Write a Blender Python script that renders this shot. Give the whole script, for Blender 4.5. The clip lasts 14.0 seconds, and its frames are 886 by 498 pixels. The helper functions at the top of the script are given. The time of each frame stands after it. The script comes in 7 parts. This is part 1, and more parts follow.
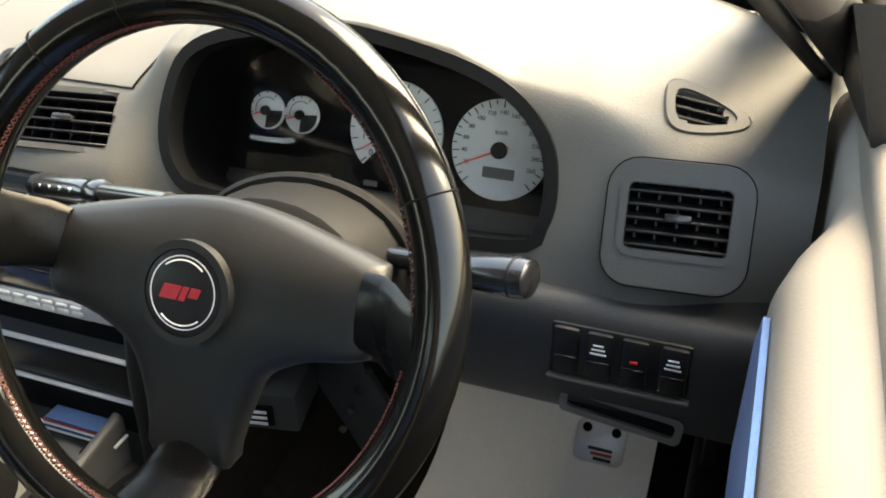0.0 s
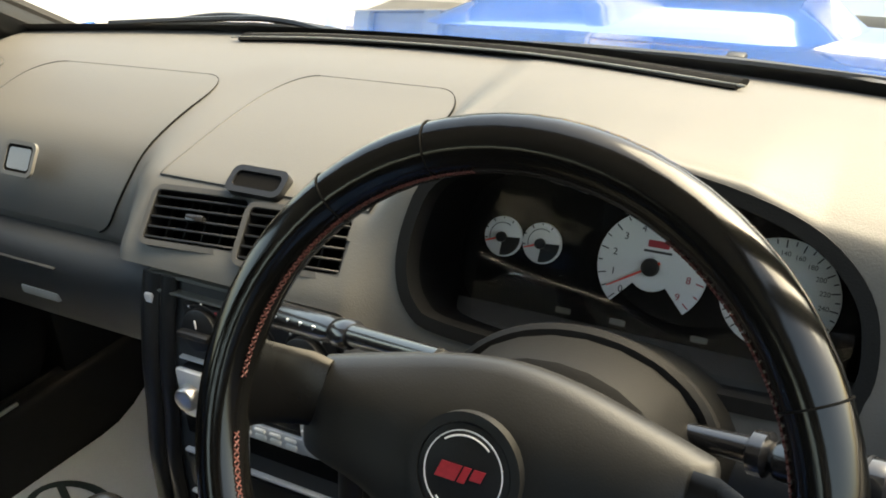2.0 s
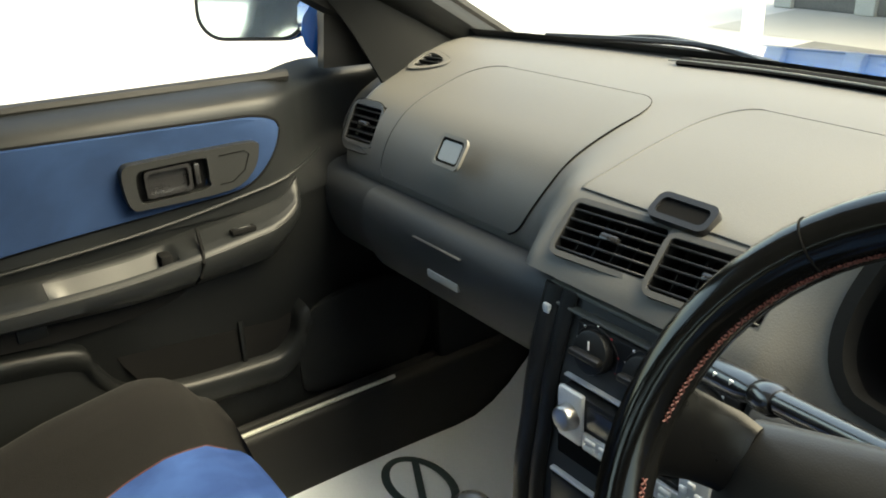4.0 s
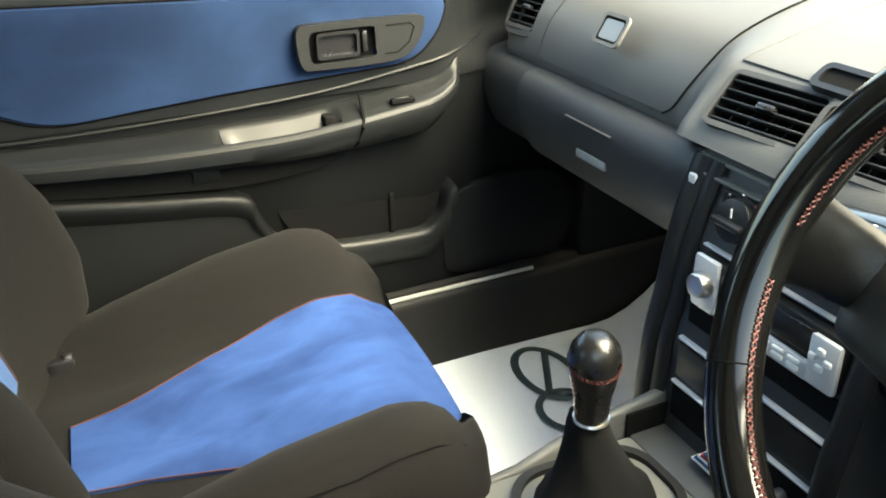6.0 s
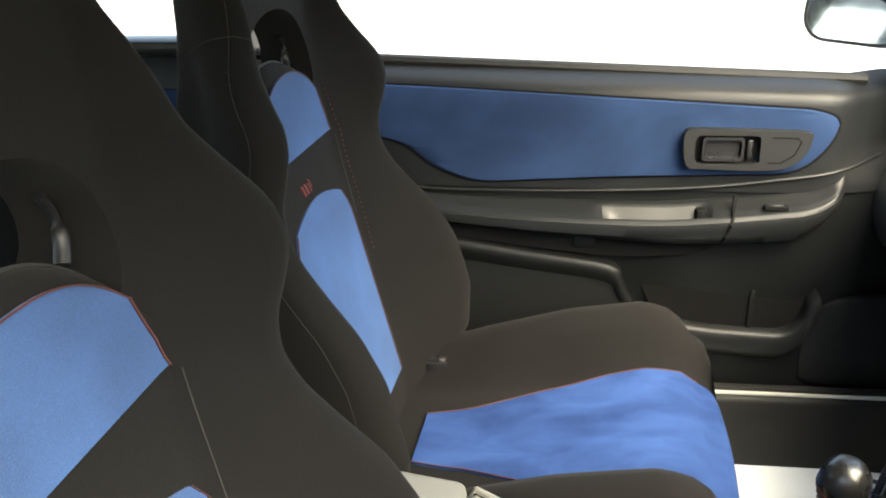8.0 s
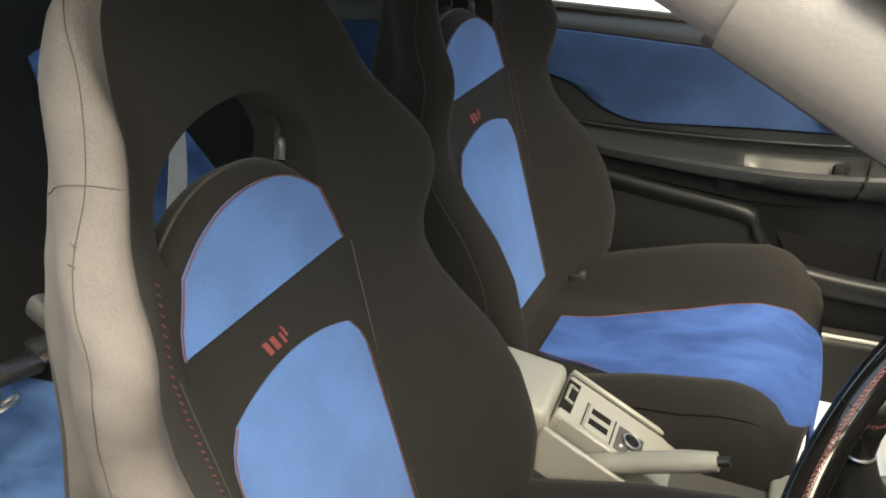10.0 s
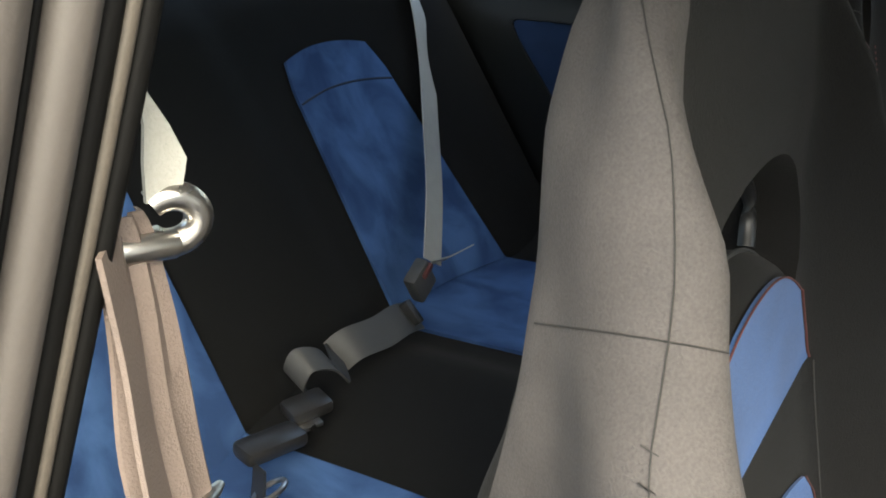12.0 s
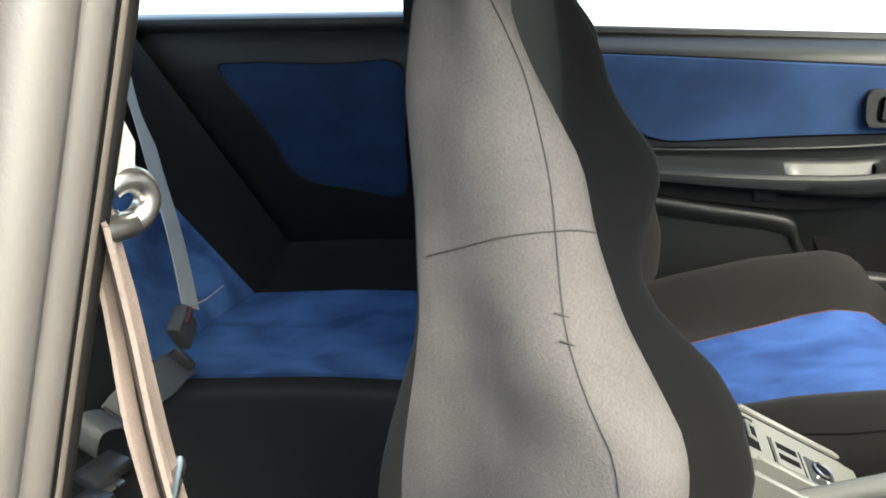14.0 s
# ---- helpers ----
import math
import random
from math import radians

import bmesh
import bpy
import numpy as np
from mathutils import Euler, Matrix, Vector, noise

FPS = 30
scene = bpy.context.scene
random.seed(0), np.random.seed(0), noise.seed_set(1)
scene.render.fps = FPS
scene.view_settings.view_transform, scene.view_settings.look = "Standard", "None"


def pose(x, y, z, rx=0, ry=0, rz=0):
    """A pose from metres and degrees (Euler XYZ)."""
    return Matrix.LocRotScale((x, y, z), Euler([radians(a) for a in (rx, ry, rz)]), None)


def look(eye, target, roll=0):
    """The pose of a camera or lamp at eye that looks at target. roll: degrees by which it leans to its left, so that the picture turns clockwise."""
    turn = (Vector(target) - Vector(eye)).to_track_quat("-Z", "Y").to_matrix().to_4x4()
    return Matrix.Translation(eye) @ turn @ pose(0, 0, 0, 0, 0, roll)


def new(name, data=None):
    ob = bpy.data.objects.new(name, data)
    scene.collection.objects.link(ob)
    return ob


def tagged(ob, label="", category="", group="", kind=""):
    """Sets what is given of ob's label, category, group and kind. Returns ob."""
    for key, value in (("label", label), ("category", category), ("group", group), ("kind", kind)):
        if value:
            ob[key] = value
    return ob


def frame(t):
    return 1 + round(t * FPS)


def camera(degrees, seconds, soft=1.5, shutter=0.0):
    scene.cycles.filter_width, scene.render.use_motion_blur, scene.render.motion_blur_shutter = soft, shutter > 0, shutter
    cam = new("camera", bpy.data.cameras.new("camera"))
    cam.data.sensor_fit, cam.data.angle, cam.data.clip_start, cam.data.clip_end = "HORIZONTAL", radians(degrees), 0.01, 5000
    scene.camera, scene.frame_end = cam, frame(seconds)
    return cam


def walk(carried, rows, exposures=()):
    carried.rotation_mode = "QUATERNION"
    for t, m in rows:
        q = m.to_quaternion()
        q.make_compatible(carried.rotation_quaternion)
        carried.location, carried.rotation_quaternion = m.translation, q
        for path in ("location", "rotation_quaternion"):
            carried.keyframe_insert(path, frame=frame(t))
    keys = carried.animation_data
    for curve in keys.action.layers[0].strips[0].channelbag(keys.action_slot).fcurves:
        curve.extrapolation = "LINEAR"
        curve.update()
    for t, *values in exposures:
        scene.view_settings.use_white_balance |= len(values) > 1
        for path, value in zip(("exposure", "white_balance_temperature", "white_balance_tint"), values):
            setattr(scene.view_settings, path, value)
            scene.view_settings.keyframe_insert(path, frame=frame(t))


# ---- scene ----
cam = camera(53.5, 14.0, soft=1.8)
PATH = [
    (0, (0.67, -0.378, 1.22), (0.051, 1.206, 0.167), -1.3),
    (0.5, (0.639, -0.354, 1.223), (0.06, 1.283, 0.231), -2.0),
    (1, (0.599, -0.345, 1.23), (-0.018, 1.299, 0.272), -2.6),
    (1.5, (0.56, -0.342, 1.236), (-0.172, 1.27, 0.306), -3.4),
    (2, (0.533, -0.336, 1.23), (-0.372, 1.213, 0.346), -3.3),
    (2.5, (0.504, -0.333, 1.235), (-0.573, 1.129, 0.394), -2.6),
    (3, (0.489, -0.325, 1.23), (-0.799, 0.981, 0.434), -2.6),
    (3.5, (0.483, -0.325, 1.223), (-0.961, 0.82, 0.446), -2.2),
    (4, (0.469, -0.342, 1.217), (-1.041, 0.705, 0.425), -2.5),
    (4.2, (0.457, -0.353, 1.196), (-1.069, 0.67, 0.408), -1.4),
    (6.3, (0.544, -0.379, 1.149), (-1.12, 0.273, 0.251), -1.5),
    (6.5, (0.559, -0.38, 1.153), (-1.133, 0.207, 0.262), -1.4),
    (7, (0.618, -0.371, 1.182), (-1.16, -0.001, 0.344), -1.2),
    (7.5, (0.646, -0.345, 1.208), (-1.198, -0.228, 0.443), -1.0),
    (8, (0.693, -0.288, 1.223), (-1.15, -0.5, 0.476), -0.9),
    (8.5, (0.744, -0.235, 1.22), (-1.006, -0.746, 0.397), -0.6),
    (8.7, (0.762, -0.221, 1.226), (-0.943, -0.791, 0.351), -0.4),
    (10.8, (0.91, -0.15, 1.337), (-0.733, -0.854, 0.44), -0.4),
    (11, (0.876, -0.199, 1.333), (-0.755, -0.961, 0.463), -0.4),
    (11.5, (0.814, -0.346, 1.306), (-0.76, -1.223, 0.439), 0.0),
    (12, (0.753, -0.488, 1.267), (-0.785, -1.401, 0.371), -0.5),
    (12.5, (0.737, -0.536, 1.253), (-0.813, -1.418, 0.346), -0.6),
    (13, (0.733, -0.566, 1.243), (-0.874, -1.343, 0.343), -1.1),
    (13.5, (0.771, -0.566, 1.245), (-0.933, -1.161, 0.382), -1.4),
    (14, (0.858, -0.55, 1.252), (-0.954, -0.822, 0.45), -2.1),
]
EXPOSURES = [(0.0, 3.46, 9000, 3), (0.6, 3.14, 9000, 0), (1.2, 2.85, 9000, 0), (2.0, 2.74, 8800, 1), (3.0, 2.88, 8900, -3), (4.2, 2.72, 8100, -5), (6.3, 3.68, 7700, -5), (7.6, 3.45, 7400, -1), (8.6, 3.12, 7900, 3), (11.0, 3.05, 7400, 0), (11.6, 2.8, 7100, 0), (12.5, 2.92, 7100, 2), (13.3, 3.22, 6900, 2), (14.0, 3.25, 6700, -2)]
walk(cam, [(t, look(eye, target, roll)) for t, eye, target, roll in PATH], EXPOSURES)

# ---- light: bright hazy daylight through the glass and the open driver's window ----
world = bpy.data.worlds.new("sky")
scene.world = world
world.use_nodes = True
wn = world.node_tree.nodes
sky = wn.new("ShaderNodeTexSky")
sky.sky_type = "NISHITA"
sky.sun_disc = False
sky.sun_elevation, sky.sun_rotation = radians(50), radians(45)
sky.air_density, sky.dust_density = 1.0, 4.0
wn["Background"].inputs[1].default_value = 0.15
world.node_tree.links.new(sky.outputs[0], wn["Background"].inputs[0])
sun = new("sun", bpy.data.lights.new("sun", "SUN"))
sun.data.energy, sun.data.angle, sun.data.color = 1.5, radians(60), (1.0, 0.95, 0.86)
sun.matrix_world = look((4.0, 3.9, 7.3), (0, 0, 0.9))


# ---- materials ----
def material(name, colour, rough=0.6, metal=0.0, vary=0.15, scale=40.0, bump=0.15, fine=400.0, sheen=0.0, coat=0.0, spec=0.5):
    """Base colour varied by coarse wear and fine grain, with the grain as relief."""
    m = bpy.data.materials.new(name)
    m.use_nodes = True
    n, link = m.node_tree.nodes, m.node_tree.links.new
    p = n["Principled BSDF"]
    co = n.new("ShaderNodeTexCoord")
    big = n.new("ShaderNodeTexNoise")
    big.inputs["Scale"].default_value, big.inputs["Detail"].default_value = scale, 5
    small = n.new("ShaderNodeTexNoise")
    small.inputs["Scale"].default_value, small.inputs["Detail"].default_value = fine, 3
    link(co.outputs["Object"], big.inputs["Vector"])
    link(co.outputs["Object"], small.inputs["Vector"])
    mixed = n.new("ShaderNodeMath")
    mixed.operation = "ADD"
    link(big.outputs[0], mixed.inputs[0])
    link(small.outputs[0], mixed.inputs[1])
    ramp = n.new("ShaderNodeValToRGB")
    ramp.color_ramp.elements[0].position, ramp.color_ramp.elements[1].position = 0.35, 0.65
    half = n.new("ShaderNodeMath")
    half.operation = "MULTIPLY"
    half.inputs[1].default_value = 0.5
    link(mixed.outputs[0], half.inputs[0])
    link(half.outputs[0], ramp.inputs[0])
    for e, k in zip(ramp.color_ramp.elements, (1 - vary, 1 + vary)):
        e.color = (*[min(1, c * k) for c in colour], 1)
    link(ramp.outputs[0], p.inputs["Base Color"])
    worn = n.new("ShaderNodeMapRange")
    worn.inputs["To Min"].default_value, worn.inputs["To Max"].default_value = max(0.02, rough - 0.08), min(1, rough + 0.08)
    link(big.outputs[0], worn.inputs["Value"])
    link(worn.outputs[0], p.inputs["Roughness"])
    p.inputs["Metallic"].default_value = metal
    p.inputs["Sheen Weight"].default_value = sheen
    p.inputs["Coat Weight"].default_value = coat
    p.inputs["Specular IOR Level"].default_value = spec
    if bump:
        b = n.new("ShaderNodeBump")
        b.inputs["Strength"].default_value, b.inputs["Distance"].default_value = bump, 0.001
        link(small.outputs[0], b.inputs["Height"])
        link(b.outputs[0], p.inputs["Normal"])
    return m


def suede(name, light, dark):
    """Brushed nap: broad smears of lighter and darker pile over a fine fuzz."""
    m = material(name, light, 0.9, vary=0.1, fine=900, bump=0.3, sheen=0.5, spec=0.2)
    n, link = m.node_tree.nodes, m.node_tree.links.new
    p = n["Principled BSDF"]
    p.inputs["Sheen Roughness"].default_value = 0.4
    p.inputs["Sheen Tint"].default_value = (*[min(1, c * 2.2) for c in light], 1)
    co = n.new("ShaderNodeTexCoord")
    warp = n.new("ShaderNodeMapping")
    warp.inputs["Scale"].default_value = (15, 8, 11)
    warp.inputs["Rotation"].default_value = (0, 0, 0.9)
    tex = n.new("ShaderNodeTexNoise")
    tex.inputs["Scale"].default_value, tex.inputs["Detail"].default_value, tex.inputs["Distortion"].default_value = 1.0, 8, 0.5
    link(co.outputs["Object"], warp.inputs["Vector"])
    link(warp.outputs[0], tex.inputs["Vector"])
    ramp = n.new("ShaderNodeValToRGB")
    ramp.color_ramp.elements[0].position, ramp.color_ramp.elements[1].position = 0.37, 0.66
    ramp.color_ramp.elements[0].color, ramp.color_ramp.elements[1].color = (*dark, 1), (*light, 1)
    link(tex.outputs[0], ramp.inputs[0])
    link(ramp.outputs[0], p.inputs["Base Color"])
    return m


def glass(name, tint=(1, 1, 1)):
    m = bpy.data.materials.new(name)
    m.use_nodes = True
    n, link = m.node_tree.nodes, m.node_tree.links.new
    n.remove(n["Principled BSDF"])
    clear, gloss, mix = n.new("ShaderNodeBsdfTransparent"), n.new("ShaderNodeBsdfGlossy"), n.new("ShaderNodeMixShader")
    clear.inputs[0].default_value = (*tint, 1)
    gloss.inputs["Roughness"].default_value = 0.02
    mix.inputs[0].default_value = 0.05
    link(clear.outputs[0], mix.inputs[1])
    link(gloss.outputs[0], mix.inputs[2])
    link(mix.outputs[0], n["Material Output"].inputs[0])
    return m


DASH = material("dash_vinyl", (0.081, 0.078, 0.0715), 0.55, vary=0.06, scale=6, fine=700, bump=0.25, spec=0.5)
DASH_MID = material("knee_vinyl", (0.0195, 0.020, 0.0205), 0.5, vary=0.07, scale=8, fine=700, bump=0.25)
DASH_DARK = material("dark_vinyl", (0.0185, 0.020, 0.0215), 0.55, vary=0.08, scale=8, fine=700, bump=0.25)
# dash grey darkened for the weaker light on the vent faces
VENT_GREY = material("shaded_vent_vinyl", (0.038, 0.0378, 0.037), 0.52, vary=0.06, scale=8, fine=700, bump=0.25)
DOOR_TRIM = material("door_vinyl", (0.0076, 0.0084, 0.0089), 0.42, vary=0.1, scale=8, fine=600, bump=0.2, spec=0.24)
HANDLE = material("handle_surround_plastic", (0.0135, 0.0140, 0.0142), 0.42, vary=0.1, scale=8, fine=600, bump=0.2, spec=0.3)
CLUSTER = material("cluster_black", (0.0030, 0.0031, 0.0034), 0.45, vary=0.1, scale=10, fine=600, bump=0.05, spec=0.04)
COLUMN = material("column_plastic", (0.0060, 0.0060, 0.0060), 0.55, vary=0.1, scale=10, fine=600, bump=0.2, spec=0.15)
PILLAR = material("pillar_trim_plastic", (0.0080, 0.0084, 0.0086), 0.65, vary=0.06, scale=10, fine=500, bump=0.15, spec=0.10)
DOOR_DARK = material("door_lower_plastic", (0.0050, 0.0056, 0.0059), 0.46, vary=0.12, scale=8, fine=500, bump=0.2, spec=0.2)
BLACK = material("black_plastic", (0.009, 0.009, 0.0095), 0.4, vary=0.15, fine=500, bump=0.1, spec=0.32)
HOLE = material("dark_recess", (0.006, 0.006, 0.0062), 0.9, vary=0.1, bump=0, spec=0.05)
GLOSS = material("gloss_black_plastic", (0.015, 0.015, 0.016), 0.22, vary=0.1, bump=0.03)
LEATHER = material("black_leather", (0.0040, 0.0039, 0.0037), 0.13, vary=0.15, scale=25, fine=900, bump=0.006, spec=0.40)
PIPING = material("dark_red_thread", (0.06, 0.014, 0.012), 0.8, bump=0)
BLUE_REAR = suede("rear_blue_suede", (0.037, 0.084, 0.192), (0.013, 0.034, 0.095))
SEAM_BLUE = material("dark_blue_seam", (0.006, 0.013, 0.032), 0.9, bump=0)
PAD = material("wheel_pad_vinyl", (0.0090, 0.0090, 0.0087), 0.44, vary=0.08, scale=20, fine=900, bump=0.12, spec=0.5)
SPOKE = material("spoke_leather", (0.0032, 0.0032, 0.0033), 0.28, vary=0.1, scale=20, fine=900, bump=0.06, spec=0.12)
STALK = material("stalk_gloss_plastic", (0.010, 0.010, 0.011), 0.2, vary=0.1, bump=0.02, spec=1.0)
KNOB = material("worn_knob_leather", (0.0052, 0.0051, 0.005), 0.28, vary=0.25, scale=60, fine=900, bump=0.05, spec=0.5)
SEAM = material("grey_brown_seam_thread", (0.012, 0.011, 0.0103), 0.8, bump=0)
EMBROIDERY = material("dull_red_embroidery", (0.085, 0.012, 0.012), 0.8, bump=0)
STITCH = material("red_thread", (0.068, 0.012, 0.0095), 0.7, bump=0)
FABRIC = material("black_knit_fabric", (0.0063, 0.0059, 0.0057), 0.92, vary=0.18, scale=12, fine=900, bump=0.5, sheen=0.022, spec=0.12)
FABRIC_R = material("rear_black_fabric", (0.0058, 0.0060, 0.0062), 0.95, vary=0.12, scale=12, fine=900, bump=0.5, sheen=0.02, spec=0.08)
# door vinyl paled to stand for sky light on the driver's sill
SILL_LIT = material("sky_lit_door_vinyl", (0.17, 0.152, 0.135), 0.5, vary=0.06, scale=10, fine=500, bump=0.15)
# seat cloth again, its paler tone standing for daylight from the window
SIDE_LIT = material("window_lit_seat_cloth", (0.041, 0.0365, 0.0352), 0.85, vary=0.30, scale=30, fine=750, bump=0.5)
BLUE = suede("blue_suede", (0.023, 0.057, 0.170), (0.0095, 0.027, 0.096))
BLUE_PALE = material("blue_backrest_suede", (0.029, 0.069, 0.172), 0.9, vary=0.26, scale=14, fine=900, bump=0.3, sheen=0.08, spec=0.2)
BLUE_DARK = suede("blue_door_suede", (0.0115, 0.028, 0.073), (0.0065, 0.017, 0.047))
CARPET = material("black_carpet", (0.010, 0.010, 0.0102), 0.95, vary=0.4, scale=60, fine=900, bump=1.0, spec=0.1)
PAPER = material("white_paper_mat", (0.82, 0.85, 0.87), 0.75, vary=0.03, scale=5, fine=200, bump=0.1)
INK = material("mat_ink", (0.03, 0.05, 0.05), 0.7, bump=0)
GAUGE = material("white_gauge_face", (0.72, 0.72, 0.70), 0.5, vary=0.02, bump=0)
GAUGE_GREY = material("pale_badge_plate", (0.13, 0.135, 0.135), 0.3, vary=0.04, bump=0)
PRINT = material("black_print", (0.02, 0.02, 0.02), 0.5, bump=0)
PRINT_W = material("white_print", (0.7, 0.7, 0.7), 0.5, bump=0)
PRINT_R = material("red_print", (0.36, 0.02, 0.03), 0.5, bump=0)
NEEDLE = material("red_needle", (0.85, 0.08, 0.05), 0.4, bump=0)
SILVER = material("satin_silver", (0.60, 0.61, 0.62), 0.32, metal=0.25, vary=0.05, bump=0.02)
SATIN = material("bright_trim_strip", (0.62, 0.60, 0.54), 0.35, metal=0.2, vary=0.05, bump=0.02)
STEEL = material("brushed_steel", (0.5, 0.48, 0.45), 0.3, metal=1.0, vary=0.08, bump=0.05)
GREY_LID = material("grey_console_plastic", (0.13, 0.13, 0.115), 0.5, vary=0.06, scale=10, fine=600, bump=0.2)
CONSOLE = material("console_plastic", (0.032, 0.032, 0.0305), 0.6, vary=0.1, scale=10, fine=600, bump=0.2, spec=0.25)
BELT = material("grey_belt_webbing", (0.25, 0.25, 0.235), 0.7, vary=0.08, scale=60, fine=800, bump=0.5)
# webbing darkened for shade on the heaped lap belt; the buckle borrows it
BELT_DARK = material("shaded_webbing_buckle_grey", (0.034, 0.035, 0.035), 0.6, vary=0.1, scale=60, fine=800, bump=0.5)
BELT_WARM = material("taupe_belt_webbing", (0.098, 0.076, 0.067), 0.7, vary=0.12, scale=30, fine=800, bump=0.5)
BUCKLE = material("buckle_plastic", (0.014, 0.014, 0.0145), 0.35, bump=0.05)
RED = material("red_button", (0.7, 0.03, 0.03), 0.4, bump=0)
PAINT = material("blue_car_paint", (0.0035, 0.055, 0.245), 0.06, metal=0.0, vary=0.04, fine=1500, bump=0.0, coat=0.4, spec=0.5)
FRAME_TRIM = material("pillar_plastic", (0.058, 0.0515, 0.048), 0.5, vary=0.06, scale=10, fine=500, bump=0.15)
STRIP = material("beige_strip", (0.062, 0.053, 0.044), 0.6, vary=0.12, scale=30, fine=600, bump=0.2)
SEAL = material("black_door_seal", (0.0032, 0.0031, 0.0031), 0.6, vary=0.2, scale=60, fine=600, bump=0.1, spec=0.12)
RUBBER = material("black_rubber", (0.010, 0.0095, 0.009), 0.6, vary=0.1, bump=0.1, spec=0.3)
HEADLINER = material("headliner_cloth", (0.42, 0.42, 0.40), 0.95, vary=0.05, fine=900, bump=0.3)
CONCRETE = material("concrete_yard", (0.34, 0.33, 0.31), 0.85, vary=0.12, scale=0.8, fine=60, bump=0.4)
WALLGREY = material("grey_block_wall", (0.30, 0.30, 0.27), 0.85, vary=0.1, scale=1.5, fine=40, bump=0.3)
WHITE = material("white_panel_paint", (0.78, 0.78, 0.76), 0.5, vary=0.04, scale=2, bump=0.02)
YELLOW = material("yellow_car_paint", (0.78, 0.45, 0.02), 0.3, vary=0.04, bump=0.0, coat=0.5)
ALLOY = material("alloy", (0.6, 0.6, 0.6), 0.35, metal=0.9, bump=0.02)
SCREEN = glass("clear_glass")
MIRROR = material("mirror_silver", (0.9, 0.9, 0.9), 0.03, metal=1.0, vary=0.0, bump=0)

# ---- building helpers ----
ORIGIN = {}


def thing(name, at, label, category, group="", kind=""):
    ob = new(name)
    ob.location = at
    ob.empty_display_size = 0.05
    ORIGIN[ob] = Vector(at)
    return tagged(ob, label, category, group, kind)


def part(name, bm, mat, parent=None, label="", smooth=True, angle=40):
    """One mesh object, given in world places, under a thing or a part."""
    bmesh.ops.recalc_face_normals(bm, faces=bm.faces)
    if parent is not None:
        bmesh.ops.translate(bm, verts=bm.verts, vec=-ORIGIN[parent])
    for f in bm.faces:
        f.smooth = smooth
    for e in bm.edges:
        e.smooth = smooth and len(e.link_faces) == 2 and e.calc_face_angle(0) < radians(angle)
    me = bpy.data.meshes.new(name)
    bm.to_mesh(me)
    bm.free()
    me.materials.append(mat)
    ob = new(name, me)
    if parent is not None:
        ob.parent = parent
        ORIGIN[ob] = ORIGIN[parent]
    else:
        ORIGIN[ob] = Vector((0, 0, 0))
    if label:
        ob["label"] = label
    return ob


def rbox(lo, hi, r=0.004, seg=2, turn=None):
    """A box with rounded edges between two corners; turn: a matrix about its middle."""
    bm = bmesh.new()
    bmesh.ops.create_cube(bm, size=1)
    lo, hi = Vector(lo), Vector(hi)
    mid, size = (lo + hi) / 2, hi - lo
    bmesh.ops.scale(bm, verts=bm.verts, vec=size)
    r = min(r, min(size) * 0.49)
    if r > 0:
        bmesh.ops.bevel(bm, geom=bm.edges[:], offset=r, segments=seg, affect="EDGES", profile=0.5)
    bmesh.ops.transform(bm, matrix=Matrix.Translation(mid) @ (turn or Matrix()), verts=bm.verts)
    return bm


def loft(rings, caps=True, loop=False):
    """A skin over rings of equally many points."""
    bm = bmesh.new()
    vs = [[bm.verts.new(p) for p in ring] for ring in rings]
    n = len(rings[0])
    for a, b in zip(vs, vs[1:] + (vs[:1] if loop else [])):
        for i in range(n):
            bm.faces.new((a[i], a[(i + 1) % n], b[(i + 1) % n], b[i]))
    if caps and not loop:
        bm.faces.new(vs[0])
        bm.faces.new(vs[-1])
    return bm


CABIN = Vector((0.2, -0.35, 1.1))


def sheet(f, us, vs, thick=0.0, keep=None, inner=CABIN):
    """A surface f(u, v) over two lists; its thickness lies on the side turned away from the place inner."""
    bm = bmesh.new()
    g = [[bm.verts.new(f(u, v)) for v in vs] for u in us]
    for i in range(len(us) - 1):
        for j in range(len(vs) - 1):
            if keep is None or keep((us[i] + us[i + 1]) / 2, (vs[j] + vs[j + 1]) / 2):
                bm.faces.new((g[i][j], g[i + 1][j], g[i + 1][j + 1], g[i][j + 1]))
    bmesh.ops.delete(bm, geom=[v for v in bm.verts if not v.link_faces], context="VERTS")
    if thick:
        bm.normal_update()
        mid = sum((v.co for v in bm.verts), Vector()) / len(bm.verts)
        lean = sum((fc.normal * fc.calc_area() for fc in bm.faces), Vector())
        if lean.dot(Vector(inner) - mid) < 0:
            bmesh.ops.reverse_faces(bm, faces=bm.faces)
            bm.normal_update()
        back = {v: bm.verts.new(v.co - v.normal * thick) for v in bm.verts[:]}
        rim = [e for e in bm.edges if len(e.link_faces) == 1]
        for fc in bm.faces[:]:
            bm.faces.new([back[v] for v in reversed(fc.verts)])
        for e in rim:
            a, b = e.verts
            bm.faces.new((a, b, back[b], back[a]))
    return bm


def steps(a, b, n):
    return [a + (b - a) * i / n for i in range(n + 1)]


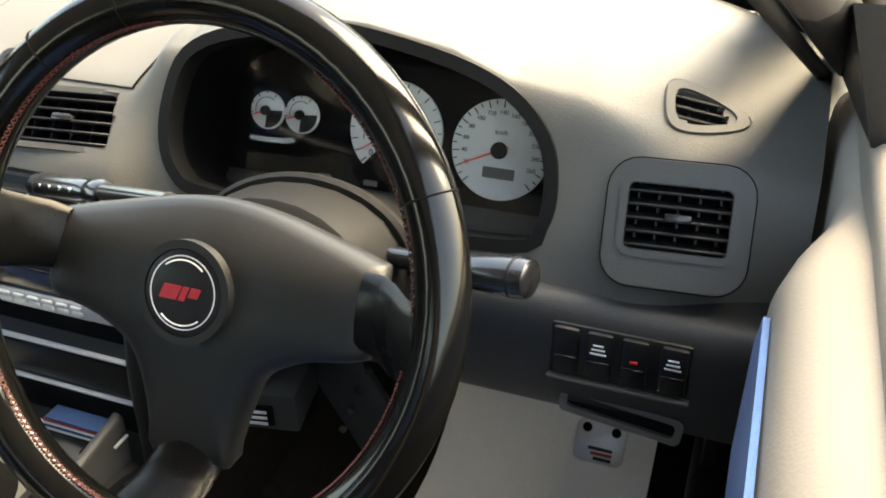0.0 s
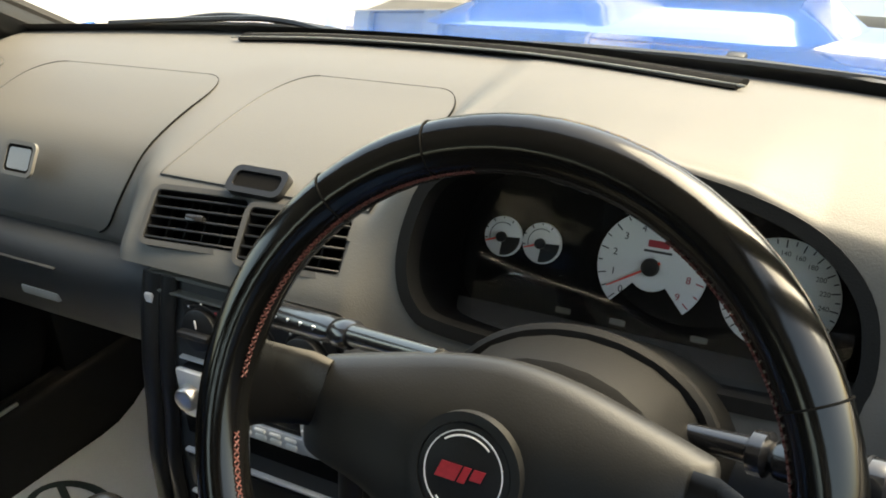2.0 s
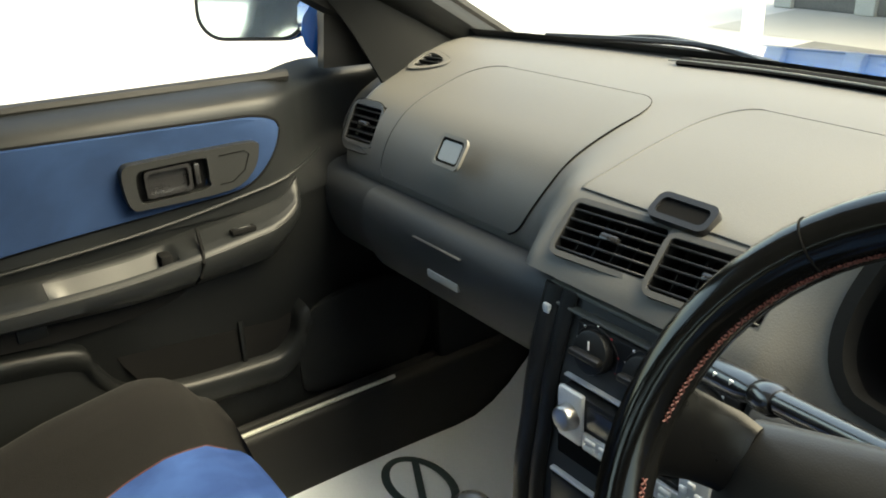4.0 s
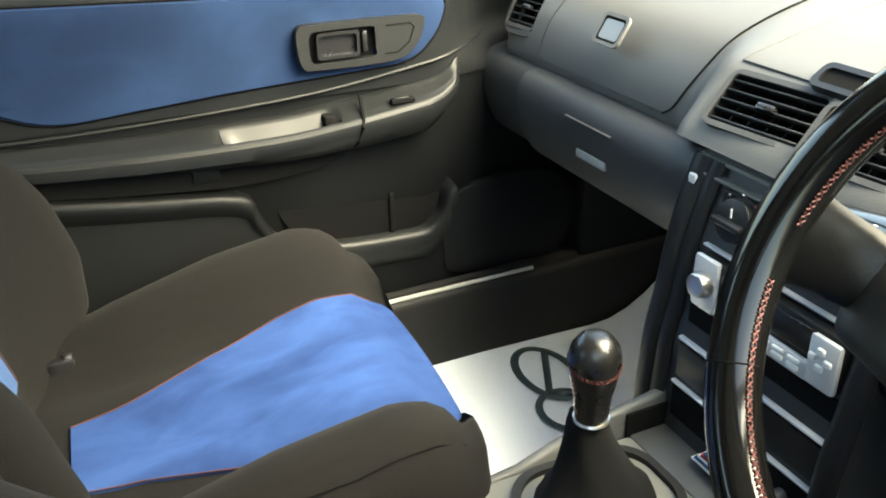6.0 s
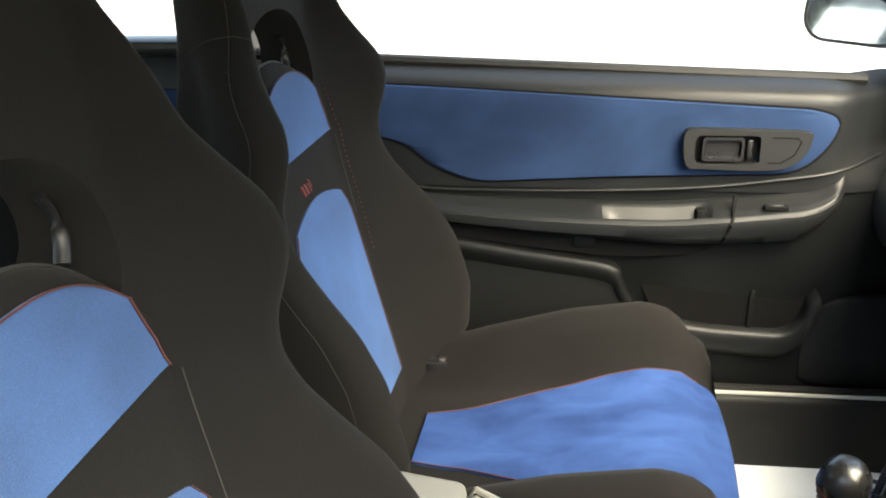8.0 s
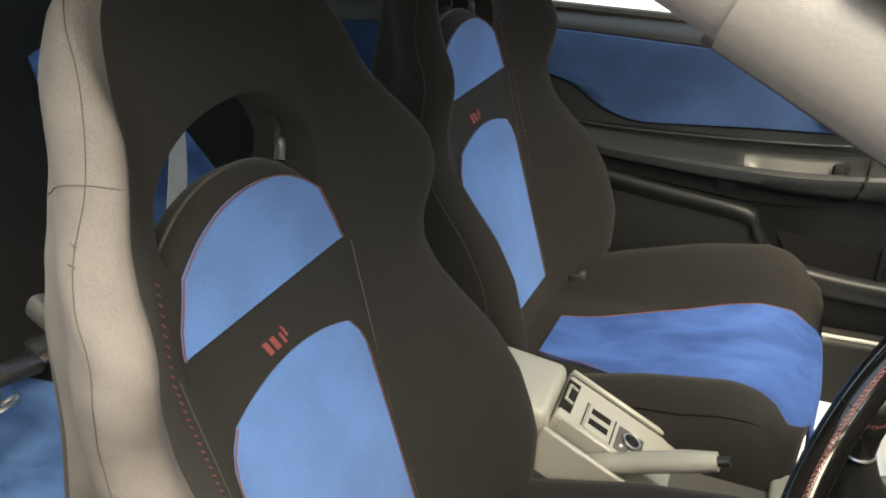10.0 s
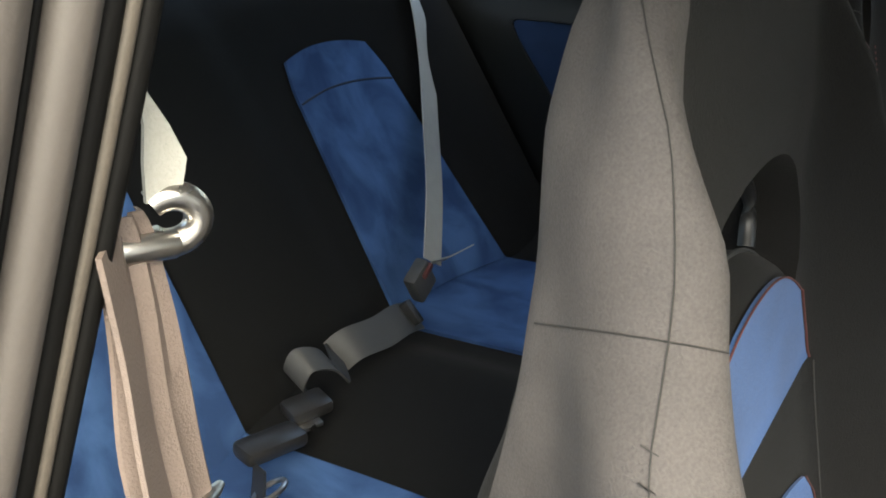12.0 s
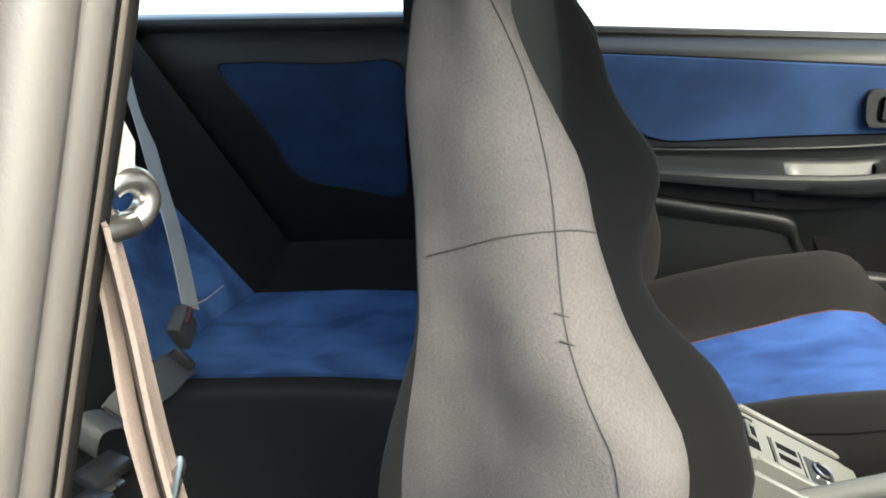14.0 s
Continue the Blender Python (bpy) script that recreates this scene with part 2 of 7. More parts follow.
def curve_points(pts, n=8, closed=False):
    """Catmull-Rom points through pts."""
    pts = [Vector(p) for p in pts]
    out, m = [], len(pts)
    for i in range(m if closed else m - 1):
        p = [pts[(i + k) % m] if closed else pts[min(max(i + k, 0), m - 1)] for k in (-1, 0, 1, 2)]
        for s in range(n):
            t = s / n
            out.append(0.5 * ((2 * p[1]) + (p[2] - p[0]) * t + (2 * p[0] - 5 * p[1] + 4 * p[2] - p[3]) * t * t + (3 * p[1] - p[0] - 3 * p[2] + p[3]) * t ** 3))
    return out if closed else out + [pts[-1]]


def tube(pts, r, sides=10, closed=False, flat=1.0, up=(0, 0, 1)):
    """A round (or flattened) bar along points; r may be a list."""
    pts = [Vector(p) for p in pts]
    rings, m = [], len(pts)
    for i, p in enumerate(pts):
        a, b = (pts[i - 1], pts[(i + 1) % m]) if closed else (pts[max(i - 1, 0)], pts[min(i + 1, m - 1)])
        d = (b - a).normalized()
        s = d.cross(Vector(up))
        s = s.normalized() if s.length > 1e-4 else d.orthogonal().normalized()
        w = s.cross(d)
        k = r[i] if isinstance(r, (list, tuple)) else r
        rings.append([p + k * (math.cos(q) * s + flat * math.sin(q) * w) for q in (2 * math.pi * j / sides for j in range(sides))])
    return loft(rings, True, closed)


def ribbon(pts, width, thick, across):
    """A flat strap along points; across: its width's direction, one or one for each point."""
    pts = [Vector(p) for p in pts]
    acr = [Vector(a).normalized() for a in across] if isinstance(across[0], (list, tuple, Vector)) else [Vector(across).normalized()] * len(pts)
    rings = []
    for i, p in enumerate(pts):
        d = (pts[min(i + 1, len(pts) - 1)] - pts[max(i - 1, 0)]).normalized()
        nrm = d.cross(acr[i]).normalized()
        w = width[i] if isinstance(width, (list, tuple)) else width
        rings.append([p + sx * acr[i] * w / 2 + sn * nrm * thick / 2 for sx, sn in ((-1, -1), (1, -1), (1, 1), (-1, 1))])
    return loft(rings)


def outline(pts, depth, m, r=0.0):
    """A plate of a 2D outline, depth thick, laid by the matrix m (outline in its xy plane, front face at z = 0, body behind)."""
    bm = bmesh.new()
    n = len(pts)
    a = [bm.verts.new((x, y, 0)) for x, y in pts]
    f = bm.faces.new(a)
    ext = bmesh.ops.extrude_face_region(bm, geom=[f])
    bmesh.ops.translate(bm, verts=[v for v in ext["geom"] if isinstance(v, bmesh.types.BMVert)], vec=(0, 0, -depth))
    if r:
        rim = [e for e in bm.edges if all(abs(v.co.z) < 1e-6 for v in e.verts)]
        bmesh.ops.bevel(bm, geom=rim, offset=r, segments=2, affect="EDGES", profile=0.5)
    bmesh.ops.transform(bm, matrix=m, verts=bm.verts)
    return bm


def rounded(w, h, r, n=5):
    """A rounded rectangle's outline about the origin."""
    out = []
    for cx, cy, a in ((w / 2 - r, h / 2 - r, 0), (-w / 2 + r, h / 2 - r, 90), (-w / 2 + r, -h / 2 + r, 180), (w / 2 - r, -h / 2 + r, 270)):
        for i in range(n + 1):
            q = radians(a + 90 * i / n)
            out.append((cx + r * math.cos(q), cy + r * math.sin(q)))
    return out


def frame_ring(outer, inner, depth, m, r=0.0):
    """A frame between two outlines of equally many points."""
    bm = bmesh.new()
    k = len(outer)
    o, i, ob_, ib = [[bm.verts.new((x, y, z)) for x, y in pts] for pts, z in ((outer, 0), (inner, 0), (outer, -depth), (inner, -depth))]
    for j in range(k):
        q = (j + 1) % k
        bm.faces.new((o[j], o[q], i[q], i[j]))
        bm.faces.new((ob_[j], ib[j], ib[q], ob_[q]))
        bm.faces.new((o[j], ob_[j], ob_[q], o[q]))
        bm.faces.new((i[j], i[q], ib[q], ib[j]))
    if r:
        rim = [e for e in bm.edges if all(abs(v.co.z) < 1e-6 for v in e.verts) and len(e.link_faces) == 2 and e.calc_face_angle(0) > 1]
        bmesh.ops.bevel(bm, geom=rim, offset=r, segments=2, affect="EDGES", profile=0.5)
    bmesh.ops.transform(bm, matrix=m, verts=bm.verts)
    return bm


def facing(at, out, up=(0, 0, 1)):
    """A matrix at a place whose z axis points along out and y axis near up."""
    z = Vector(out).normalized()
    x = Vector(up).cross(z).normalized()
    y = z.cross(x)
    return Matrix.Translation(at) @ Matrix((x, y, z)).transposed().to_4x4()


def cylinder(at, out, r, h, sides=24, r2=None, bevel=0.0):
    bm = bmesh.new()
    bmesh.ops.create_cone(bm, cap_ends=True, segments=sides, radius1=r, radius2=r if r2 is None else r2, depth=h)
    if bevel:
        rim = [e for e in bm.edges if e.calc_face_angle(0) > 1]
        bmesh.ops.bevel(bm, geom=rim, offset=bevel, segments=2, affect="EDGES", profile=0.5)
    bmesh.ops.transform(bm, matrix=facing(Vector(at) + Vector(out).normalized() * h / 2, out, (0, 0, 1) if abs(Vector(out).normalized().z) < 0.95 else (0, 1, 0)), verts=bm.verts)
    return bm


def join(*bms):
    """Several pieces of one part as one bmesh."""
    out = bmesh.new()
    for b in bms:
        me = bpy.data.meshes.new("piece")
        b.to_mesh(me)
        b.free()
        out.from_mesh(me)
        bpy.data.meshes.remove(me)
    return out


def lettering(text, size, m, mat, name, parent, depth=0.0006, slant=0.0):
    """Words as thin raised shapes in the built-in font."""
    cu = bpy.data.curves.new(name, "FONT")
    cu.body, cu.size, cu.extrude, cu.shear = text, size, depth, slant
    cu.align_x, cu.align_y = "CENTER", "CENTER"
    tmp = bpy.data.objects.new(name, cu)
    scene.collection.objects.link(tmp)
    me = tmp.to_mesh()
    bm = bmesh.new()
    bm.from_mesh(me)
    bpy.data.objects.remove(tmp)
    bmesh.ops.transform(bm, matrix=m, verts=bm.verts)
    return part(name, bm, mat, parent, smooth=False)


def smoothstep(a, b, x):
    t = min(1, max(0, (x - a) / (b - a)))
    return t * t * (3 - 2 * t)


def interp(x, xs, ys):
    return float(np.interp(x, xs, ys))

# ---- ground and car shell ----
bm = bmesh.new()
bmesh.ops.create_grid(bm, x_segments=8, y_segments=8, size=400)
tagged(part("ground", bm, CONCRETE), "pale concrete yard under and round the car", "ground", kind="structure")

shell = thing("car_body", (0, 0, 0.0), "blue two-door car body with dark trim, closed doors and bare glass openings", "car", kind="structure")


# floor pan, tunnel, firewall and rear bulkhead
part("floor_pan", sheet(lambda u, v: (u, v, 0.29 + 0.14 * smoothstep(0.42, 0.72, v) + (0.17 * (1 - smoothstep(0.075, 0.13, abs(u))) if v < 0.7 else 0)), steps(-0.66, 0.72, 46), steps(-1.2, 0.72, 30), 0.02), CARPET, shell)
part("firewall", rbox((-0.72, 0.70, 0.2), (0.76, 0.74, 0.90), 0.01), CARPET, shell)
part("rear_bulkhead", rbox((-0.72, -1.46, 0.2), (0.76, -1.42, 0.95), 0.01), CARPET, shell)
part("parcel_shelf", rbox((-0.68, -1.80, 0.95), (0.72, -1.47, 0.975), 0.008), FABRIC_R, shell)
part("boot_panel", rbox((-0.78, -2.2, 0.22), (0.82, -1.74, 0.94), 0.06, 4), PAINT, shell)
for sx, ox in ((-1, 0.0), (1, 0.06)):
    part("door_sill", rbox((sx * 0.66 + ox - 0.055, -1.0, 0.2), (sx * 0.66 + ox + 0.06, 0.6, 0.450), 0.012, 3), RUBBER, shell, "black door sill")
    part("scuff_plate", rbox((sx * 0.612 + ox - 0.003, -0.6, 0.449), (sx * 0.612 + ox + 0.003, 0.30, 0.455), 0.002), SATIN, shell, "bright metal scuff strip")
    part("kick_panel", rbox((sx * 0.67 + ox - 0.055, 0.395 if sx < 0 else 0.42, 0.28), (sx * 0.67 + ox + 0.055, 0.72, 0.9), 0.01), DOOR_DARK, shell)
# roof and headliner
part("roof", sheet(lambda u, v: (u * interp(v, [-1.5, -1.0, -0.1, 0.25], [0.50, 0.53, 0.54, 0.50]) + 0.035, v, interp(v, [-1.5, -1.0, -0.4, 0.05, 0.25], [1.30, 1.385, 1.415, 1.355, 1.33]) - 0.035 * u * u), steps(-1, 1, 16), steps(-1.5, 0.03, 16), 0.03), PAINT, shell)
part("headliner", sheet(lambda u, v: (u * 0.50 + 0.035, v, interp(v, [-1.5, -1.0, -0.4, 0.05, 0.25], [1.26, 1.345, 1.375, 1.32, 1.30]) - 0.03 * u * u), steps(-1, 1, 16), steps(-1.48, 0.0, 16), 0.008), HEADLINER, shell)
# pillars: front, middle and rear, on both sides
for sx, ox in ((-1, 0.0), (1, 0.06)):
    def side(x, z):
        return sx * x + ox
    front = [(side(0.655, 0), 0.55, 0.95), (side(0.61, 0), 0.34, 1.07), (side(0.56, 0), 0.14, 1.19), (side(0.505, 0), -0.06, 1.32)]
    part("front_pillar", tube(curve_points(front, 5), 0.038, 10, flat=0.8), DOOR_DARK, shell, "dark plastic covered windscreen pillar")
    part("pillar_seal", tube([Vector(p) + Vector((-sx * 0.012, 0.032, 0.012)) for p in curve_points(front, 5)], 0.012, 8), RUBBER, shell)
    part("middle_pillar", loft([[(side(0.675, 0) + dx, dy - 0.78, z) for dx, dy in ((-0.03, -0.05), (0.03, -0.05), (0.03, 0.045), (-0.03, 0.045))] for z in (0.4, 0.98)] + [[(side(0.54, 0) + dx, dy - 0.75, 1.35) for dx, dy in ((-0.025, -0.05), (0.025, -0.05), (0.025, 0.045), (-0.025, 0.045))]]), DOOR_DARK, shell)
    rear = [(side(0.64, 0), -1.62, 0.97), (side(0.56, 0), -1.45, 1.16), (side(0.5, 0), -1.25, 1.32)]
    part("rear_pillar", tube(rear, [0.09, 0.08, 0.06], 10), DOOR_DARK, shell)
    part("roof_rail", tube(curve_points([(side(0.505, 0), -0.06, 1.325), (side(0.535, 0), -0.4, 1.375), (side(0.53, 0), -0.8, 1.37), (side(0.5, 0), -1.4, 1.29)], 5), 0.028, 8), DOOR_TRIM, shell)
    part("outer_skin", sheet(lambda u, v: (side(interp(v, [0.2, 0.55, 0.8, 0.985], [0.80, 0.83, 0.82, 0.785]), 0), u, v), steps(-1.75, 0.75, 10), steps(0.2, 0.93, 8), 0.01), PAINT, shell)
    part("front_wing", sheet(lambda u, v: (side(interp(v, [0, 0.6, 1], [0.83, 0.80, 0.70]), 0), u, interp(v, [0, 0.6, 1], [0.35, 0.80, 0.885]) - 0.19 * smoothstep(0.7, 2.1, u)), steps(0.75, 1.9, 10), steps(0, 1, 8), 0.01), PAINT, shell)
    part("rear_quarter_glass", sheet(lambda u, v: (side(interp(v, [0, 1], [0.69, 0.545]), 0), u, interp(v, [0, 1], [1.0, 1.33])), steps(-1.42, -0.84, 2), steps(0, 1, 2)), SCREEN, shell)
# bonnet with its scoop
def bonnet_z(x, y):
    return 0.935 - 0.02 * (x / 0.7) ** 2 - 0.19 * ((y - 0.72) / 1.15) ** 1.3 if y > 0.72 else 0.935 - 0.02 * (x / 0.7) ** 2
part("bonnet", sheet(lambda u, v: (u + 0.03, v, bonnet_z(u, v)), steps(-0.74, 0.74, 16), steps(0.70, 1.9, 16), 0.012), PAINT, shell)
def scoop(u, v):
    """Raised scoop: flat top, sides that fall away, fading out towards the windscreen."""
    side_ = 1 - smoothstep(0.62, 1.0, abs(u))
    rise = interp(v, [0.86, 0.95, 1.12, 1.46, 1.5], [0, 0.02, 0.055, 0.085, 0.085])
    x = u * 0.40
    return (x + 0.06, v, bonnet_z(x, v) - 0.004 + rise * side_)
part("bonnet_scoop", sheet(scoop, steps(-1, 1, 24), steps(0.86, 1.5, 18), 0.006), PAINT, shell)
part("scoop_mouth", rbox((-0.22, 1.46, 0.81), (0.34, 1.49, 0.88), 0.01), HOLE, shell)
part("bumper", rbox((-0.8, 1.85, 0.25), (0.86, 2.0, 0.72), 0.08, 4), PAINT, shell)
part("washer_jet", rbox((0.30, 0.79, 0.925), (0.325, 0.815, 0.942), 0.004), BLACK, shell)
# broad pillar trim between the dash end, the windscreen and the window frame
FORE = curve_points([(-0.640, 0.545, 0.925), (-0.612, 0.362, 1.070), (-0.572, 0.172, 1.185), (-0.520, -0.03, 1.312)], 5)
AFT = curve_points([(-0.606, 0.320, 0.925), (-0.604, 0.214, 1.084), (-0.566, 0.012, 1.198), (-0.532, -0.17, 1.298)], 5)
part("pillar_trim", sheet(lambda k, t: FORE[k].lerp(AFT[k], t) + Vector((0.016 * 4 * t * (1 - t), 0, 0)), list(range(len(FORE))), steps(0, 1, 8), 0.01), PILLAR, shell, "mid-grey plastic pillar trim")
# windscreen, rear screen, scuttle panel, wipers
def screen(u, v):
    y0 = 0.625 - 0.12 * u * u
    return (0.03 + u * (0.665 - 0.13 * v), y0 + (0.0 - 0.03 * u * u - y0) * v, 0.955 + 0.39 * v)
pane = part("windscreen", sheet(screen, steps(-1, 1, 14), steps(0, 1, 6)), SCREEN, shell, "clear curved windscreen")
pane.visible_shadow = False
part("windscreen_border", sheet(lambda u, v: Vector(screen(u, v * 0.10)) + Vector((0, 0.006, 0.004)), steps(-1, 1, 14), steps(0, 1, 1)), RUBBER, shell, "black band along the glass edge")
pane = part("rear_screen", sheet(lambda u, v: (0.03 + u * (0.60 - 0.10 * v), -1.78 + 0.32 * v, 0.97 + 0.32 * v), steps(-1, 1, 4), steps(0, 1, 2)), SCREEN, shell)
pane.visible_shadow = False
part("scuttle_panel", sheet(lambda u, v: (0.03 + 0.72 * u, 0.63 - 0.12 * u * u + 0.13 * v, 0.940 - 0.010 * v), steps(-1, 1, 14), steps(0, 1, 3), 0.015), BLACK, shell, "black cowl at the foot of the windscreen")
for x0, y0, ym, x1, y1 in ((-0.12, 0.665, 0.680, -0.58, 0.60), (0.64, 0.545, 0.640, -0.04, 0.645)):
    wiper = thing("windscreen_wiper", (x0, y0, 0.94), "black windscreen wiper parked on the cowl", "wiper", "wipers")
    arm = curve_points([(x0, y0, 0.957), (x0 + (x1 - x0) * 0.3, ym, 0.968), (x0 + (x1 - x0) * 0.65, ym + 0.015, 0.974), (x1 + 0.08, 0.665, 0.970)], 5)
    part("arm", tube(arm, [0.011 - 0.007 * k / (len(arm) - 1) for k in range(len(arm))], 8, flat=0.6), BLACK, wiper, "tapered black wiper arm")
    part("blade_carrier", tube(curve_points([(x0 - 0.10, ym - 0.012, 0.966), ((x0 + x1) / 2, ym - 0.006, 0.976), (x1, y1, 0.972)], 5), 0.0045, 6), BLACK, wiper)
    part("blade", tube(curve_points([(x0 - 0.06, ym - 0.02, 0.960), ((x0 + x1) / 2, ym - 0.014, 0.969), (x1 - 0.02, y1 - 0.006, 0.966)], 5), 0.0035, 6), RUBBER, wiper)
    part("pivot", cylinder((x0, y0, 0.940), (0, 0, 1), 0.013, 0.016, 16, bevel=0.004), BLACK, wiper)
# road wheels carry the body
for x, y in ((-0.68, 1.3), (0.74, 1.3), (-0.68, -1.3), (0.74, -1.3)):
    w = thing("road_wheel", (x, y, 0.3), "black tyre on a plain alloy rim under the car", "wheel", "road wheels")
    part("tyre", cylinder((x - 0.1, y, 0.3), (1, 0, 0), 0.3, 0.2, 32, bevel=0.03), RUBBER, w)
    part("rim", cylinder((x - 0.105, y, 0.3), (1, 0, 0), 0.2, 0.21, 24, bevel=0.01), ALLOY, w)

# ---- the yard in front of the car ----
ASPHALT = material("old_asphalt", (0.09, 0.088, 0.082), 0.9, vary=0.25, scale=3, fine=120, bump=0.6)
tagged(part("road", sheet(lambda x, y: (x, y, 0.004), steps(-3.12, 9, 6), steps(2.3, 5.4, 6)), ASPHALT), "worn grey tarmac strip ahead of the car", "road", kind="structure")
# slab toned darker than the yard to stand for roof shade over it
SLAB = material("roof_shaded_slab", (0.23, 0.225, 0.205), 0.8, vary=0.15, scale=1.2, fine=80, bump=0.3)
tagged(part("pavement", sheet(lambda x, y: (x, y, 0.003), steps(-4.05, 9, 6), steps(5.405, 8.6, 4)), SLAB), "beige concrete slab before the shutter wall, darkened for roof shade", "pavement", kind="structure")
wall = thing("wall_north", (0, 8.6, 0), "grey-green ribbed shutter wall behind the parked cars", "wall", kind="structure")
part("face", rbox((-2.2, 8.6, 0), (9, 8.9, 3.2), 0.02), WALLGREY, wall)
part("near_face", rbox((-4.3, 6.7, 0), (-1.95, 6.95, 3.2), 0.02), WALLGREY, wall)
part("return_face", rbox((-2.2, 6.953, 0), (-1.955, 8.597, 3.2), 0.02), WALLGREY, wall)
for x0, x1, y in ((-1.95, 9, 8.6), (-4.3, -1.95, 6.7)):
    part("plinth", rbox((x0, y - 0.08, 0), (x1, y - 0.004, 0.16), 0.02), ASPHALT, wall, "dark wall foot")
    for k in range(20):
        part("rib", rbox((x0, y - 0.025, 0.24 + 0.145 * k), (x1, y - 0.003, 0.33 + 0.145 * k), 0.006, 1), WALLGREY, wall)
for x, y in ((-4.2, 6.7), (-3.45, 6.7), (-2.05, 6.7), (1.7, 8.6), (5.3, 8.6), (8.9, 8.6)):
    part("guide_rail", rbox((x - 0.09, y - 0.12, 0), (x + 0.09, y - 0.028, 3.2), 0.01, 1), WALLGREY, wall)

# ---- dashboard ----
def blend(a, b, t):
    return [(p[0] + (q[0] - p[0]) * t, p[1] + (q[1] - p[1]) * t) for p, q in zip(a, b)]


# half-sections (depth, height) from the glass over the top and down the face
SEC_P = [(0.585, 0.985), (0.535, 0.985), (0.45, 0.978), (0.39, 0.968), (0.335, 0.951), (0.288, 0.928), (0.262, 0.9), (0.248, 0.87), (0.242, 0.84), (0.244, 0.826)]
SEC_C = [(0.585, 0.985), (0.535, 0.985), (0.46, 0.98), (0.40, 0.969), (0.33, 0.954), (0.275, 0.938), (0.238, 0.924), (0.214, 0.902), (0.186, 0.872), (0.176, 0.856)]
SEC_K = [(0.585, 0.985), (0.53, 0.988), (0.45, 0.987), (0.37, 0.985), (0.305, 0.979), (0.262, 0.968), (0.243, 0.955), (0.224, 0.915), (0.200, 0.868), (0.183, 0.822)]
SEC_D = [(0.585, 0.985), (0.51, 0.985), (0.42, 0.983), (0.35, 0.976), (0.305, 0.966), (0.262, 0.951), (0.222, 0.935), (0.197, 0.905), (0.181, 0.865), (0.177, 0.820)]


ARCH = [(-0.175, 0.0), (-0.173, 0.038), (-0.158, 0.074), (-0.115, 0.094), (-0.039, 0.105), (0.008, 0.104), (0.084, 0.090), (0.133, 0.071), (0.163, 0.042), (0.173, 0.008), (0.170, -0.022), (0.149, -0.039), (0.0, -0.043), (-0.131, -0.039), (-0.162, -0.028)]
PLANE = facing((0.352, 0.214, 0.892), (0, -0.92, 0.39))
PLANE_BACK = PLANE.inverted()


def arch_line(grow=0.0, n=4):
    """The instrument opening's arched outline in its own plane, grown outwards."""
    pts = curve_points([(x, y, 0) for x, y in reversed(ARCH)], n, True)
    out = []
    for i, p in enumerate(pts):
        d = pts[(i + 1) % len(pts)] - pts[i - 1]
        s = Vector((d.y, -d.x, 0)).normalized()
        out.append((p.x + s.x * grow, p.y + s.y * grow))
    return out


def in_arch(p, grow=0.0):
    q = PLANE_BACK @ p
    line_, inside = arch_line(grow, 3), False
    for (x0, y0), (x1, y1) in zip(line_, line_[1:] + line_[:1]):
        if (y0 > q.y) != (y1 > q.y) and q.x < x0 + (x1 - x0) * (q.y - y0) / (y1 - y0):
            inside = not inside
    return inside


def hood(s, x):
    """The visor over the instruments lifts the top of the section along the arch."""
    lip = interp(x, [0.15, 0.18, 0.196, 0.238, 0.313, 0.36, 0.436, 0.485, 0.53, 0.56], [0.955, 0.955, 0.966, 0.982, 0.992, 0.990, 0.978, 0.961, 0.955, 0.955])
    up = lip - 0.955
    return [s[0], s[1], (s[2][0], s[2][1] + up * 0.08), (s[3][0], s[3][1] + up * 0.3), (s[4][0], s[4][1] + up * 0.62), (s[5][0] + up * 0.2, s[5][1] + up * 0.92), (s[6][0] + up * 0.36, s[6][1] + up)] + s[7:]


def section(x):
    if x < -0.13:
        s = blend(SEC_P, SEC_C, smoothstep(-0.20, -0.13, x))
    elif x < 0.2:
        s = blend(SEC_C, SEC_K, smoothstep(0.125, 0.165, x))
    else:
        s = blend(SEC_K, SEC_D, smoothstep(0.525, 0.64, x))
    if 0.15 < x < 0.56:
        s = hood(s, x)
    back = 0.13 * (abs(x) / 0.66) ** 2.2
    end = 0.036 * (smoothstep(0.59, 0.722, x) if x > 0 else smoothstep(0.60, 0.665, -x))
    return [(y - back * max(0, (y - 0.36) / 0.225) + end * (1 - smoothstep(0.3, 0.5, y)), z - end * 0.5) for y, z in s]


def dash_at(x, v):
    """The dash skin: v runs 0 at the glass to 9 at the foot of the face."""
    s = section(x)
    i = min(int(v), 8)
    p = [s[min(max(i + k, 0), 9)] for k in (-1, 0, 1, 2)]
    t = v - i
    q = [0.5 * (2 * b + (c - a) * t + (2 * a - 5 * b + 4 * c - d) * t * t + (3 * b - a - 3 * c + d) * t ** 3) for a, b, c, d in zip(*p)]
    return Vector((x, q[0], q[1]))


def dash_out(x, v):
    a = dash_at(x + 0.004, v) - dash_at(x - 0.004, v)
    b = dash_at(x, min(v + 0.05, 9)) - dash_at(x, max(v - 0.05, 0))
    n = a.cross(b).normalized()
    return n if n.z > 0 or n.y < 0 else -n


